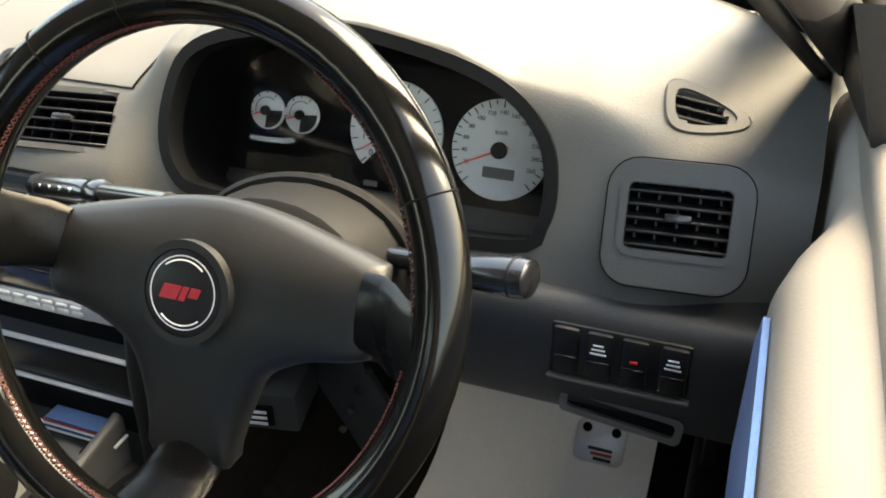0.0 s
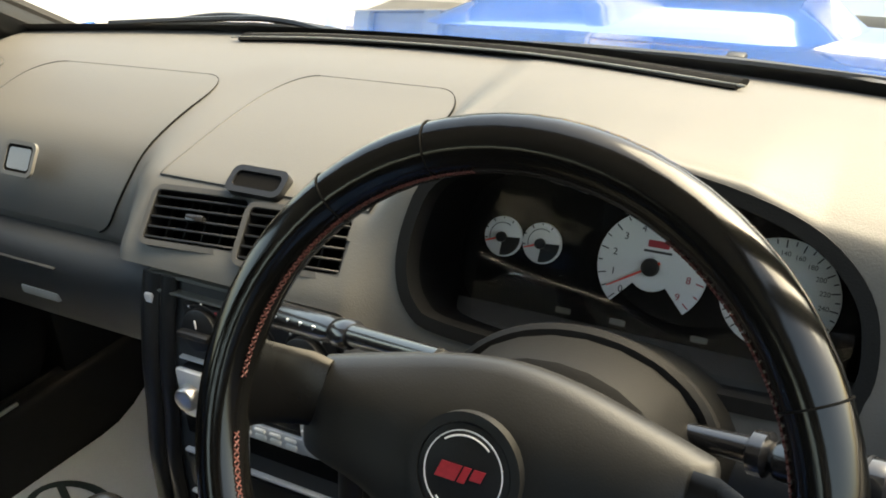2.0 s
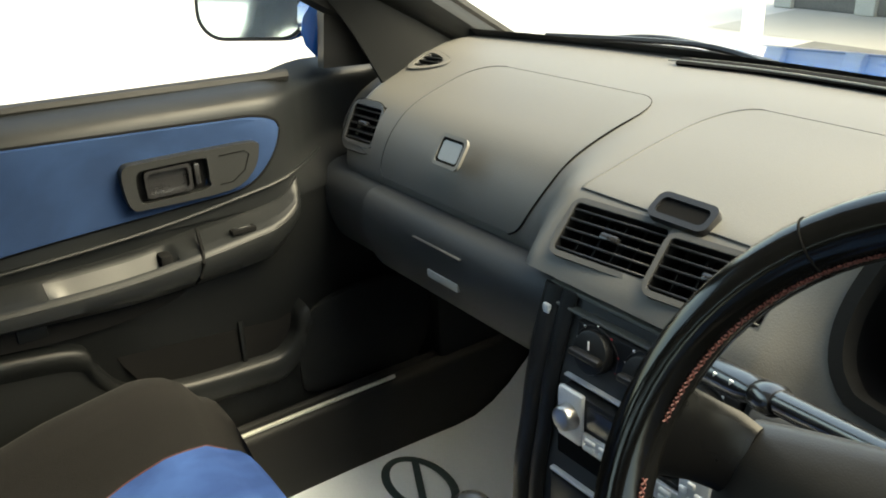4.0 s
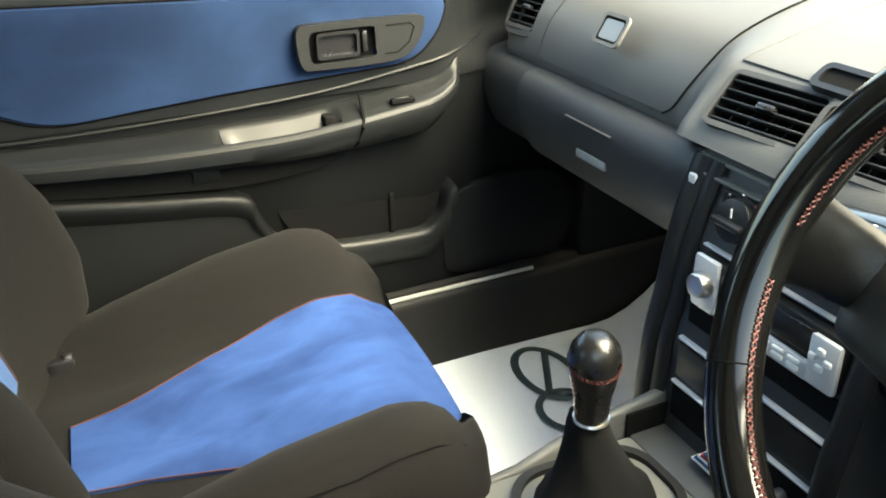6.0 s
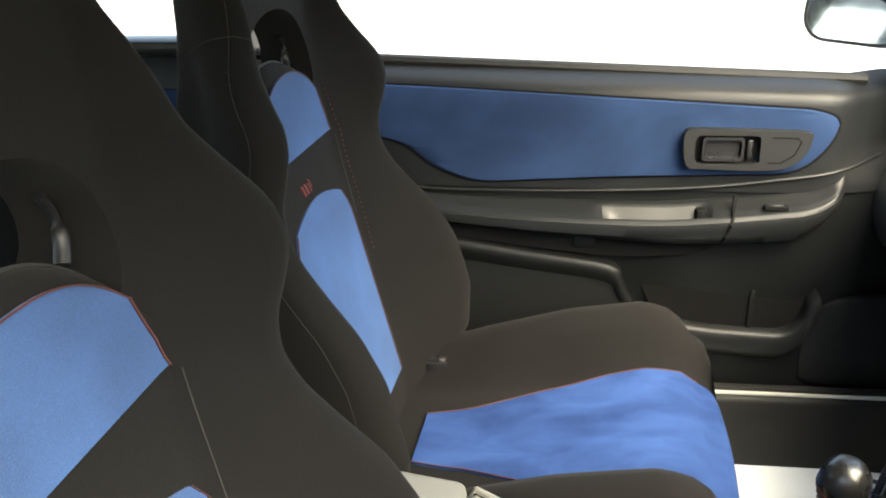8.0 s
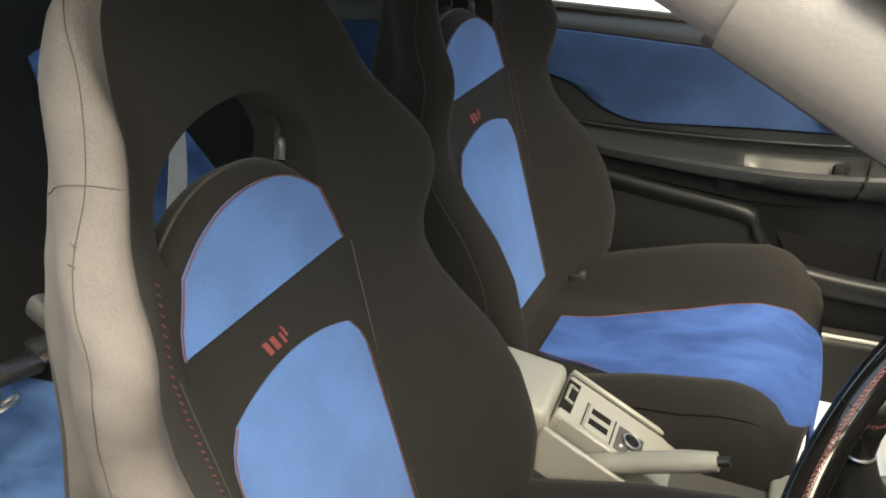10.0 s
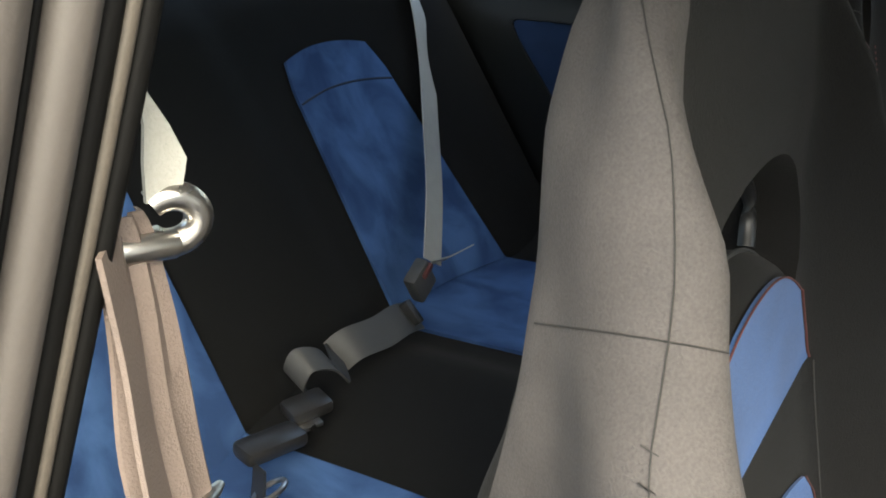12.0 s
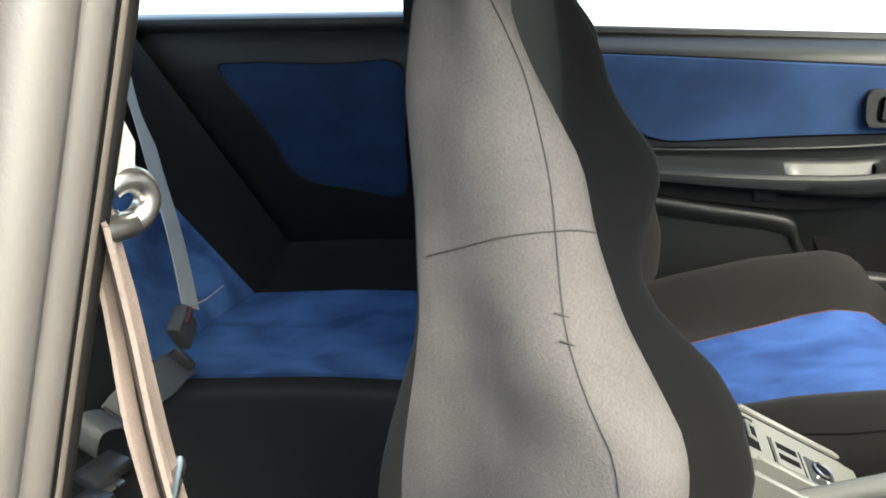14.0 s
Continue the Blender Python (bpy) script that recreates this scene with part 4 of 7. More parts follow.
part("odometer", outline(rounded(0.030, 0.010, 0.001), 0.0012, g @ Matrix.Translation((0.001, -0.021, 0.0012))), GREY_LID, speed, "grey liquid crystal odometer")
for x in (-0.136, -0.098):
    d, g = dial(x, 0.006, 0.0185, 190, 60, 4, 200, "small_gauge", 0.005)
    part("dark_cut", outline([(0.017 * math.cos(q), 0.017 * math.sin(q)) for q in steps(radians(-95), radians(5), 10)] + [(0, 0)], 0.0006, g @ Matrix.Translation((0, 0, 0.0007))), BLACK, d)
    part("scale_arc", tube([g @ Vector((0.013 * math.cos(q), 0.013 * math.sin(q), 0.0004)) for q in steps(radians(60), radians(195), 10)], 0.0004, 5), PRINT, d)
pane = part("cluster_lens", sheet(lambda u, v: plane @ Vector((u, v, -0.05 - 0.012 * (1 - (v / 0.055) ** 2))), steps(-0.165, 0.165, 6), steps(-0.040, 0.088, 6)), SCREEN, cluster, "clear curved instrument lens")
pane.visible_shadow = False
for x in (-0.07, -0.02, 0.05):
    part("tell_tale", outline(rounded(0.014, 0.005, 0.001), 0.001, back @ Matrix.Translation((x, -0.050, 0.003))), GREY_LID, cluster)

# ---- steering column, stalks, wheel ----
column = thing("steering_column", (0.352, 0.1, 0.85), "dark plastic steering column cover with two stalks", "steering column")
AX = Vector((0, -0.898, 0.44))
UP = Vector((0, 0.44, 0.898))
HUB = Vector((0.364, -0.027, 0.931))
def col(s, w, h, lift):
    c = HUB - AX * s + UP * lift + Vector((0.002, 0, 0))
    return [c + Vector((w * math.cos(q) * (1 if abs(math.cos(q)) < 0.8 else 0.97), 0, 0)) + UP * h * math.sin(q) for q in (2 * math.pi * k / 24 for k in range(24))]
part("column_cover", loft([col(0.085, 0.060, 0.044, -0.012), col(0.095, 0.077, 0.055, -0.008), col(0.14, 0.090, 0.062, -0.004), col(0.20, 0.097, 0.066, -0.01), col(0.27, 0.10, 0.07, -0.02)]), COLUMN, column, "rounded upper and lower column cover")
part("cover_lip", tube([HUB - AX * 0.15 + UP * -0.004 + Vector((0.093 * math.cos(q) + 0.002, 0, 0)) + UP * 0.064 * math.sin(q) for q in steps(0.15, math.pi - 0.15, 24)], 0.006, 8), COLUMN, column)
part("key_barrel", cylinder(HUB - AX * 0.13 + Vector((0.07, 0, 0)) - UP * 0.02, AX + Vector((0.6, 0, 0)), 0.017, 0.035, 24, bevel=0.002), BLACK, column, "ignition lock")
part("key_face", cylinder(HUB - AX * 0.108 + Vector((0.092, 0, 0)) - UP * 0.02, AX + Vector((0.6, 0, 0)), 0.012, 0.012, 24, bevel=0.001), STEEL, column)
for root, tip, fat in ((Vector((0.300, 0.052, 0.932)), Vector((0.080, 0.143, 0.864)), 0.0125), (Vector((0.425, 0.105, 0.884)), Vector((0.553, 0.078, 0.906)), 0.0150)):
    st = part("stalk", tube([root, root.lerp(tip, 0.45)], [0.007, 0.0085], 12), STALK, column, "black control stalk")
    part("grip", tube([root.lerp(tip, 0.52), root.lerp(tip, 0.56), root.lerp(tip, 0.95), root.lerp(tip, 0.985), tip], [0.009, fat * 0.92, fat, fat * 0.93, fat * 0.70], 20, flat=0.88), STALK, st, "glossy black stalk grip")
    part("collar", tube([root.lerp(tip, 0.42), root.lerp(tip, 0.44), root.lerp(tip, 0.50), root.lerp(tip, 0.52)], [0.010, fat * 0.98, fat * 0.98, 0.010], 20, flat=0.88), STALK, st)
    part("end_ring", tube([root.lerp(tip, 0.90), root.lerp(tip, 0.915)], fat * 1.02, 20, flat=0.88), BLACK, st)
    for j in range(4 if tip.x < root.x else 0):
        c = root.lerp(tip, 0.60 + 0.085 * j) + AX * (fat * 0.93)
        part("legend", rbox(c - Vector((0.003, 0.0006, 0.0018)), c + Vector((0.003, 0.0006, 0.0018)), 0, 1), PRINT_W, st)
part("immobiliser_box", rbox((0.20, 0.15, 0.62), (0.30, 0.22, 0.665), 0.004, 2, Matrix.Rotation(0.2, 4, "Z")), CONSOLE, column, "small black module under the column")
part("module_label", rbox((0.225, 0.146, 0.630), (0.285, 0.1485, 0.655), 0.001, 1, Matrix.Rotation(0.2, 4, "Z")), HOLE, column)
for k in range(3):
    part("label_line", rbox((0.262, 0.1455, 0.634 + 0.007 * k), (0.280, 0.1465, 0.637 + 0.007 * k), 0, 1, Matrix.Rotation(0.2, 4, "Z")), PRINT_W, column)

wheel = thing("steering_wheel", HUB, "three-spoke black leather steering wheel with red stitching", "steering wheel")
RIM = 0.1660
def rim_at(q, r=RIM, out=0.0):
    return HUB + Vector((r * math.cos(q), 0, 0)) + UP * r * math.sin(q) + AX * out
part("rim", tube([rim_at(2 * math.pi * k / 72) for k in range(72)], 0.0158, 16, True, up=AX), LEATHER, wheel, "thick worn black leather rim")
for q in (0.45, 0.45 + 1.45, 2.3, 3.6, 5.4):
    part("leather_seam", tube([rim_at(q) + 0.0159 * (math.cos(a) * (rim_at(q) - HUB).normalized() + math.sin(a) * AX) for a in steps(-0.6, 3.2, 14)], 0.0006, 5), HOLE, wheel)
# red cross stitches on the inside of the rim
for a0, a1 in ((radians(100), radians(176)), (radians(188), radians(258)), (radians(285), radians(352)), (radians(4), radians(60))):
    n = int((a1 - a0) * RIM / 0.0052)
    pieces = []
    for k in range(n):
        q = a0 + (a1 - a0) * k / n
        for s in (-1, 1):
            p0 = rim_at(q, RIM - 0.0152, 0.0055 + 0.002 * s)
            p1 = rim_at(q + 0.024, RIM - 0.0152, 0.0055 - 0.002 * s)
            pieces.append(tube([p0, p1], 0.0007, 4))
    tagged(part("stitching", join(*pieces), STITCH, wheel, "red cross stitching"), kind="stuff")
# spokes and pad
def wheel_at(x, u, out):
    return HUB + Vector((x - 0.016, 0, 0)) + UP * u + AX * out


def spoke(stations, name):
    """A leather spoke through stations of (place across, up, half width, out, thickness, across the spoke)."""
    rings = []
    for x, u, w, out, th, (nx, nu) in stations:
        rings.append([wheel_at(x + nx * w * math.cos(a), u + nu * w * math.cos(a), out + th * (math.sin(a) if math.sin(a) > 0 else 0.6 * math.sin(a))) for a in (2 * math.pi * k / 18 for k in range(18))])
    return part(name, loft(rings), SPOKE, wheel, "leather-covered spoke")


RIGHT_SPOKE = ((0.098, 0.0240, -0.048, 0.009), (0.112, 0.0255, -0.044, 0.011), (0.124, 0.0255, -0.034, 0.0125), (0.136, 0.0245, -0.021, 0.0135), (0.147, 0.0255, -0.009, 0.0135), (0.156, 0.032, -0.001, 0.0135), (0.166, 0.042, 0.0, 0.012))
LEFT_SPOKE = ((0.128, 0.0225, -0.052, 0.008), (0.138, 0.0235, -0.044, 0.010), (0.146, 0.0240, -0.029, 0.012), (0.152, 0.0260, -0.014, 0.013), (0.159, 0.032, -0.003, 0.013), (0.167, 0.042, 0.0, 0.012))
for sx, rise, stations in ((-1, 0.013, LEFT_SPOKE), (1, -0.010, RIGHT_SPOKE)):
    spoke([(sx * x + 0.016, -0.006 + rise * smoothstep(0.10, 0.165, x), w, lift, th, (0, 1)) for x, w, lift, th in stations], "spoke")
spoke([(0, -0.105, 0.027, -0.060, 0.010, (1, 0)), (0, -0.130, 0.0275, -0.055, 0.012, (1, 0)), (0, -0.143, 0.0275, -0.040, 0.014, (1, 0)), (0, -0.153, 0.029, -0.016, 0.013, (1, 0)), (0, -0.164, 0.036, -0.003, 0.012, (1, 0))], "spoke")
PADLINE = [(0.0, 0.046), (0.04, 0.042), (0.08, 0.033), (0.116, 0.024), (0.125, 0.019), (0.127, -0.005), (0.125, -0.032), (0.115, -0.040), (0.080, -0.048), (0.052, -0.064), (0.039, -0.092), (0.032, -0.120), (0.029, -0.134), (0.0, -0.139)]
line = PADLINE + [(-x, u) for x, u in reversed(PADLINE[1:-1])]
line = [(p.x, p.y) for p in curve_points([(x, u, 0) for x, u in line], 3, True)]


def crown(x, u):
    """How far the pad stands out: a broad dome that falls to the top edge and the spokes."""
    return -0.0405 - 0.002 * (abs(x) / 0.127) ** 2 - 0.006 * smoothstep(-0.03, -0.11, u) - 0.020 * smoothstep(-0.004, 0.050, u)


rings = []
for k, drop in ((0.97, -0.024), (1.0, -0.012), (0.985, -0.006), (0.95, -0.002), (0.86, 0.0), (0.7, 0.001), (0.5, 0.001), (0.3, 0.0)):
    rings.append([wheel_at(x * k, -0.012 + (u + 0.012) * k, crown(x * k, -0.012 + (u + 0.012) * k) + drop) for x, u in line])
pad = part("centre_pad", loft(rings), PAD, wheel, "padded grey-black centre cover", angle=70)
BUTTON = HUB - UP * 0.016 - AX * 0.035 + Vector((-0.021, 0, 0))
horn = part("horn_button", cylinder(BUTTON - AX * 0.004, AX, 0.0285, 0.005, 40, bevel=0.001), BLACK, wheel, "round black horn button")
bm_ = facing(BUTTON + AX * 0.0015, AX)
part("collar_ring", frame_ring([(0.0345 * math.cos(q), 0.0345 * math.sin(q)) for q in (2 * math.pi * k / 40 for k in range(40))], [(0.029 * math.cos(q), 0.029 * math.sin(q)) for q in (2 * math.pi * k / 40 for k in range(40))], 0.008, bm_, 0.002), PAD, horn)
part("white_ring", frame_ring([(0.0245 * math.cos(q), 0.0245 * math.sin(q)) for q in (2 * math.pi * k / 40 for k in range(40))], [(0.0238 * math.cos(q), 0.0238 * math.sin(q)) for q in (2 * math.pi * k / 40 for k in range(40))], 0.001, bm_), PRINT_W, horn)
for a0 in (60, 240):
    part("ring_script", tube([bm_ @ Vector((0.0214 * math.cos(q), 0.0214 * math.sin(q), 0.0003)) for q in steps(radians(a0 - 10), radians(a0 + 70), 12)], 0.0006, 5), PRINT_W, horn)
emblem = []
for x, y, w, h in ((-0.0085, -0.0005, 0.013, 0.0095), (0.0015, -0.0005, 0.0045, 0.0095), (0.009, 0.001, 0.007, 0.0065)):
    a, c = 0.35 * (y - h / 2), 0.35 * (y + h / 2)
    emblem.append(outline([(x - w / 2 + a, y - h / 2), (x + w / 2 + a, y - h / 2), (x + w / 2 + c, y + h / 2), (x - w / 2 + c, y + h / 2)], 0.001, bm_ @ Matrix.Translation((0, 0, 0.0006))))
part("emblem", join(*emblem), PRINT_R, horn, "red emblem on the button", smooth=False)

# ---- front seats ----
SEAT_TOP = 1.236


def back_front(x, z):
    """Depth of the backrest's face (minus is rearward) at a side offset and height."""
    lean = interp(z, [0.46, 0.585, 0.94, 1.06, 1.12, 1.236], [-0.424, -0.455, -0.544, -0.560, -0.562, -0.580])
    wing = interp(z, [0.5, 0.565, 0.6, 0.67, 0.75, 0.80, 0.836, 0.87, 0.90, 0.93, 0.96, 0.99, 1.015, 1.035, 1.06, 1.09, 1.15, 1.24], [0.05, 0.066, 0.096, 0.116, 0.114, 0.098, 0.074, 0.054, 0.046, 0.052, 0.065, 0.075, 0.074, 0.064, 0.050, 0.036, 0.024, 0.008])
    return lean + wing * min(1.0, max(0, abs(x) - 0.112) / max(0.03, back_half(z) * 0.88 - 0.112)) ** 1.5


def back_half(z):
    return interp(z, [0.46, 0.55, 0.6, 0.7, 0.8, 0.87, 0.92, 0.98, 1.03, 1.06, 1.09, 1.15, 1.19, 1.215, 1.23, 1.236], [0.20, 0.232, 0.248, 0.254, 0.242, 0.228, 0.226, 0.233, 0.222, 0.200, 0.173, 0.147, 0.134, 0.106, 0.07, 0.045])


def back_rear(z, u):
    """Depth of the backrest's rear face: slim behind the head, swelling below the shoulders."""
    swell = interp(z, [0.46, 0.8, 0.92, 0.98, 1.02], [0.02, 0.024, 0.020, 0.008, 0.0]) * (1 - smoothstep(0.70, 0.90, abs(u)))
    return interp(z, [0.46, 0.6, 0.8, 0.95, 1.04, 1.15, 1.236], [-0.60, -0.61, -0.622, -0.620, -0.612, -0.622, -0.615]) - 0.012 * (1 - u * u) - swell


HOLE_Z = 1.020


def hole_r(x, z):
    """Below 1 inside the domed harness opening under the head."""
    return (abs(x) / 0.108) ** 2.2 + (abs(z - HOLE_Z) / (0.083 if z > HOLE_Z else 0.050)) ** 2.2


def crest(x):
    """Height of the back cushion's rounded top, which closes the opening from below."""
    return 1.040 - 0.038 * (abs(x) / 0.097) ** 2.3


def build_seat(ox, oy, label, turn):
    seat = thing("bucket_seat", (ox, -0.28, 0.30), label, "car seat", "front seats")
    def front_at(x, z):
        return back_front(x, z)
    nu, zs = 44, steps(0.46, SEAT_TOP, 78)
    bm = bmesh.new()
    fr, bk = {}, {}
    us = [math.sin(radians(90) * s) * 0.35 + s * 0.65 for s in steps(-1, 1, nu)]
    for j, z in enumerate(zs):
        h = back_half(z)
        for i, u in enumerate(us):
            x = u * h
            rnd = (0.026 - 0.014 * smoothstep(1.03, 1.10, z)) * max(0, (abs(u) - 0.86) / 0.14) ** 2.2
            top = 0.02 * smoothstep(1.20, 1.236, z)
            slim = 1 - (1 - interp(z, [0.6, 0.95, 1.0, 1.05, 1.09, 1.15, 1.19, 1.236], [0.86, 0.79, 0.77, 0.79, 0.85, 0.93, 0.88, 0.70])) * smoothstep(0.5, 1.0, abs(u))
            yf = oy + front_at(x, z) - rnd - top
            yb = oy + min(back_rear(z, u) + (0.036 - 0.018 * smoothstep(1.0, 1.10, z)) * max(0, (abs(u) - 0.80) / 0.20) ** 2.0 + 0.5 * top, front_at(x, z) - rnd - top - 0.02)
            fr[i, j] = bm.verts.new((ox + x, yf, z))
            bk[i, j] = bm.verts.new((ox + x * slim, yb, z))
    inside = {(i, j) for j in range(len(zs) - 1) for i in range(nu) if hole_r((us[i] + us[i + 1]) / 2 * back_half((zs[j] + zs[j + 1]) / 2), (zs[j] + zs[j + 1]) / 2) < 1}
    # WRAP: columns round the front edge that take the window-lit colour
    EDGE, WRAP = 3, 6 if ox > 0 else 1
    side_faces = []
    for j in range(len(zs) - 1):
        for i in range(nu):
            q = ((i, j), (i + 1, j), (i + 1, j + 1), (i, j + 1))
            if (i, j) in inside:
                for a, b, nb in ((q[0], q[1], (i, j - 1)), (q[1], q[2], (i + 1, j)), (q[2], q[3], (i, j + 1)), (q[3], q[0], (i - 1, j))):
                    if nb not in inside:
                        bm.faces.new((fr[a], fr[b], bk[b], bk[a]))
                continue
            f0 = bm.faces.new([fr[k] for k in q])
            f1 = bm.faces.new([bk[k] for k in reversed(q)])
            if (i < WRAP and ox < 0) or (i >= nu - WRAP and ox > 0):
                side_faces.append(f0)
            if (i < 1 and ox < 0) or (i >= nu - 5 and ox > 0):
                side_faces.append(f1)
    n = len(zs) - 1
    cols = {}
    for i, sg in ((0, -1), (nu, 1)):
        for j in range(n + 1):
            a, b = fr[i, j].co, bk[i, j].co
            cols[i, j] = [fr[i, j]] + [bm.verts.new(a.lerp(b, t) + Vector((sg * 0.010 * math.sin(math.pi * t), 0, 0))) for t in (0.2, 0.4, 0.6, 0.8)] + [bk[i, j]]
        for j in range(n):
            for k in range(5):
                fc = bm.faces.new((cols[i, j][k], cols[i, j][k + 1], cols[i, j + 1][k + 1], cols[i, j + 1][k]))
                if sg * ox > 0:
                    side_faces.append(fc)
    for i in range(nu):
        bm.faces.new((fr[i, n], bk[i, n], bk[i + 1, n], fr[i + 1, n]))
    bm.faces.new([cols[0, n][k] for k in range(6)])
    bm.faces.new([cols[nu, n][k] for k in range(6)])
    for fc in side_faces:
        fc.material_index = 1
    # draw the opening's stepped edge onto a smooth oval
    for side in (fr, bk):
        for (i, j), v in side.items():
            near = {(i, j), (i - 1, j), (i, j - 1), (i - 1, j - 1)}
            if near & inside and not near <= inside:
                x, z = v.co.x - ox, v.co.z
                k = hole_r(x, z) ** (1 / 2.2)
                if k > 0.3:
                    v.co.x, v.co.z = ox + x / k, HOLE_Z + (z - HOLE_Z) / k
    bmesh.ops.delete(bm, geom=[v for v in bm.verts if not v.link_faces], context="VERTS")
    free = [v for v in bm.verts if hole_r(v.co.x - ox, v.co.z) > 1.02]
    for _ in range(2):
        bmesh.ops.smooth_vert(bm, verts=free, factor=0.4, use_axis_x=True, use_axis_y=True, use_axis_z=True)
    # the side cloth is a cover of its own, paled to paint in window light
    bmesh.ops.recalc_face_normals(bm, faces=bm.faces)
    seams = [[cols[i, j][0].co.lerp(cols[i, j][1].co, interp(zs[j], [0.6, 0.95, 1.07, 1.12, 1.2], [0.3, 0.45, 0.6, 0.3, 0.0])) for j in range(n + 1) if 0.55 < zs[j] < 1.225] for i in (0, nu)]
    def at_height(column, z):
        k = max(1, min(n, int(np.searchsorted(zs, z))))
        t = (z - zs[k - 1]) / (zs[k] - zs[k - 1])
        return column(k - 1).co.lerp(column(k).co, t)
    def on_cut(column):
        """Where a column meets the slanting seam that crosses the side."""
        z = 1.08
        for _ in range(8):
            p = at_height(column, z)
            z = 1.090 + 0.64 * (abs(p.x - ox) - 0.160) + 0.165 * (p.y - oy + 0.553)
        return at_height(column, z)
    cross = []
    for i, rng_ in ((0, range(EDGE, 0, -1)), (nu, range(nu - EDGE, nu))):
        cross.append([on_cut(lambda j: fr[q, j]) for q in rng_] + [on_cut(lambda j: cols[i, j][k]) for k in range(6)] + [on_cut(lambda j: bk[q, j]) for q in reversed(rng_)])
    both = bm.copy()
    bmesh.ops.delete(bm, geom=[fc for fc in bm.faces if fc.material_index == 1], context="FACES")
    bmesh.ops.delete(both, geom=[fc for fc in both.faces if fc.material_index == 0], context="FACES")
    part("backrest", bm, FABRIC, seat, "black knit backrest with one-piece head", angle=60)
    for fc in both.faces:
        fc.material_index = 0
    cover = part("side_cover", both, SIDE_LIT, seat, "cloth side cover, paled to grey-brown for window light", angle=60)
    for line_ in cross + seams:
        lift = [p + (p - Vector((ox, oy - 0.56, p.z))).normalized() * 0.0005 for p in line_]
        part("stitch_line", tube(lift, 0.0004, 5), SEAM, cover)
    # puckered stitches where the seams meet
    for line_, sg in zip(seams, (-1, 1)):
        for z0 in (1.052, 1.060, 1.066):
            p = min(line_, key=lambda q: abs(q.z - z0))
            part("pucker", tube([p + Vector((sg * 0.0006, -0.004, 0.001)), p + Vector((sg * 0.0010, 0.0, 0)), p + Vector((sg * 0.0006, 0.003, -0.001))], 0.0004, 5), SEAM, cover)

    def panel(name, z0, z1, half0, half1, mat, top_bow=0.0, label="", bottom_bow=0.0):
        def at(s, t):
            h = half0 + (half1 - half0) * t
            h -= 0.018 * max(0, (t - 0.86) / 0.14) ** 2
            x = s * h
            z = z0 + (z1 - z0) * t + (top_bow * t + bottom_bow * (1 - t)) * (1 - s * s)
            return Vector((ox + x, oy + front_at(x, z) + 0.0032, z))
        p = part(name, sheet(at, steps(-1, 1, 18), steps(0, 1, 18), 0.002), mat, seat, label)
        edge = [at(1, t) + Vector((0.001, 0.001, 0)) for t in steps(0, 1, 14)]
        edge2 = [at(-1, t) + Vector((-0.001, 0.001, 0)) for t in steps(0, 1, 14)]
        part("seam", tube(edge, 0.0008, 5), PIPING, p, "dark red piping")
        part("seam", tube(edge2, 0.0005, 5), PIPING, p, "dark red piping")
        return p
    panel("lower_back_panel", 0.578, 0.858, 0.112, 0.108, BLUE_PALE, 0.018, "blue suede back panel")
    # the back cushion's rounded top, rolling over into the opening
    def pad_at(s_, k):
        x = s_ * 0.120
        top, y0 = crest(x), oy + front_at(x, crest(x)) + 0.0015
        if k <= 6:
            z = 0.915 + (top - 0.014 - 0.915) * k / 6
            return Vector((ox + x, oy + front_at(x, z) + 0.0015, z))
        a = radians(180 * (k - 6) / 8)
        if k <= 14:
            return Vector((ox + x, y0 - 0.021 + 0.021 * math.cos(a), top - 0.014 + 0.014 * math.sin(a)))
        return Vector((ox + x, y0 - 0.042, top - 0.014 - 0.03 * (k - 14)))
    pad_ = part("back_cushion_top", sheet(pad_at, steps(-1, 1, 26), list(range(17)), 0.004, inner=(ox, 0.2, 1.2)), FABRIC, seat, "rolled black top of the back cushion", angle=70)
    part("roll_piping", tube([pad_at(s_, 10) + Vector((0, 0, 0.0008)) for s_ in steps(-0.9, 0.9, 24)], 0.0016, 6), SEAM, pad_)

    def shoulder_panel(s_, t):
        x = s_ * interp(t, [0, 0.5, 1], [0.117, 0.111, 0.096])
        z = 0.934 + (crest(x) - 0.010 - 0.934) * t
        return Vector((ox + x, oy + front_at(x, z) + 0.0042, z))
    up_ = part("upper_back_panel", sheet(shoulder_panel, steps(-1, 1, 22), steps(0, 1, 18), 0.002), BLUE_PALE, seat, "blue suede shoulder panel")
    for s_ in (-1, 1):
        part("seam", tube([shoulder_panel(s_, t) + Vector((0.001 * s_, 0.001, 0)) for t in steps(0, 1, 14)], 0.0008, 5), PIPING, up_, "dark red piping")
    part("seam", tube([shoulder_panel(s_, 1) + Vector((0, 0.0008, 0)) for s_ in steps(-1, 1, 20)], 0.0007, 5), PIPING, up_, "dark red piping")
    # red cross stitches down the outer edge of the back
    sg = 1 if ox > 0 else -1
    stitch = []
    for k in range(34):
        z = 0.76 + 0.0073 * k
        x = sg * interp(z, [0.76, 0.93, 1.0], [0.131, 0.1395, 0.122])
        y = oy + front_at(x, z) + 0.0012
        stitch.append(tube([(ox + x - 0.0016, y, z - 0.002), (ox + x + 0.0016, y, z + 0.002)], 0.0007, 4))
    tagged(part("edge_stitching", join(*stitch), STITCH, seat, "red stitching beside the blue panels"), kind="stuff")
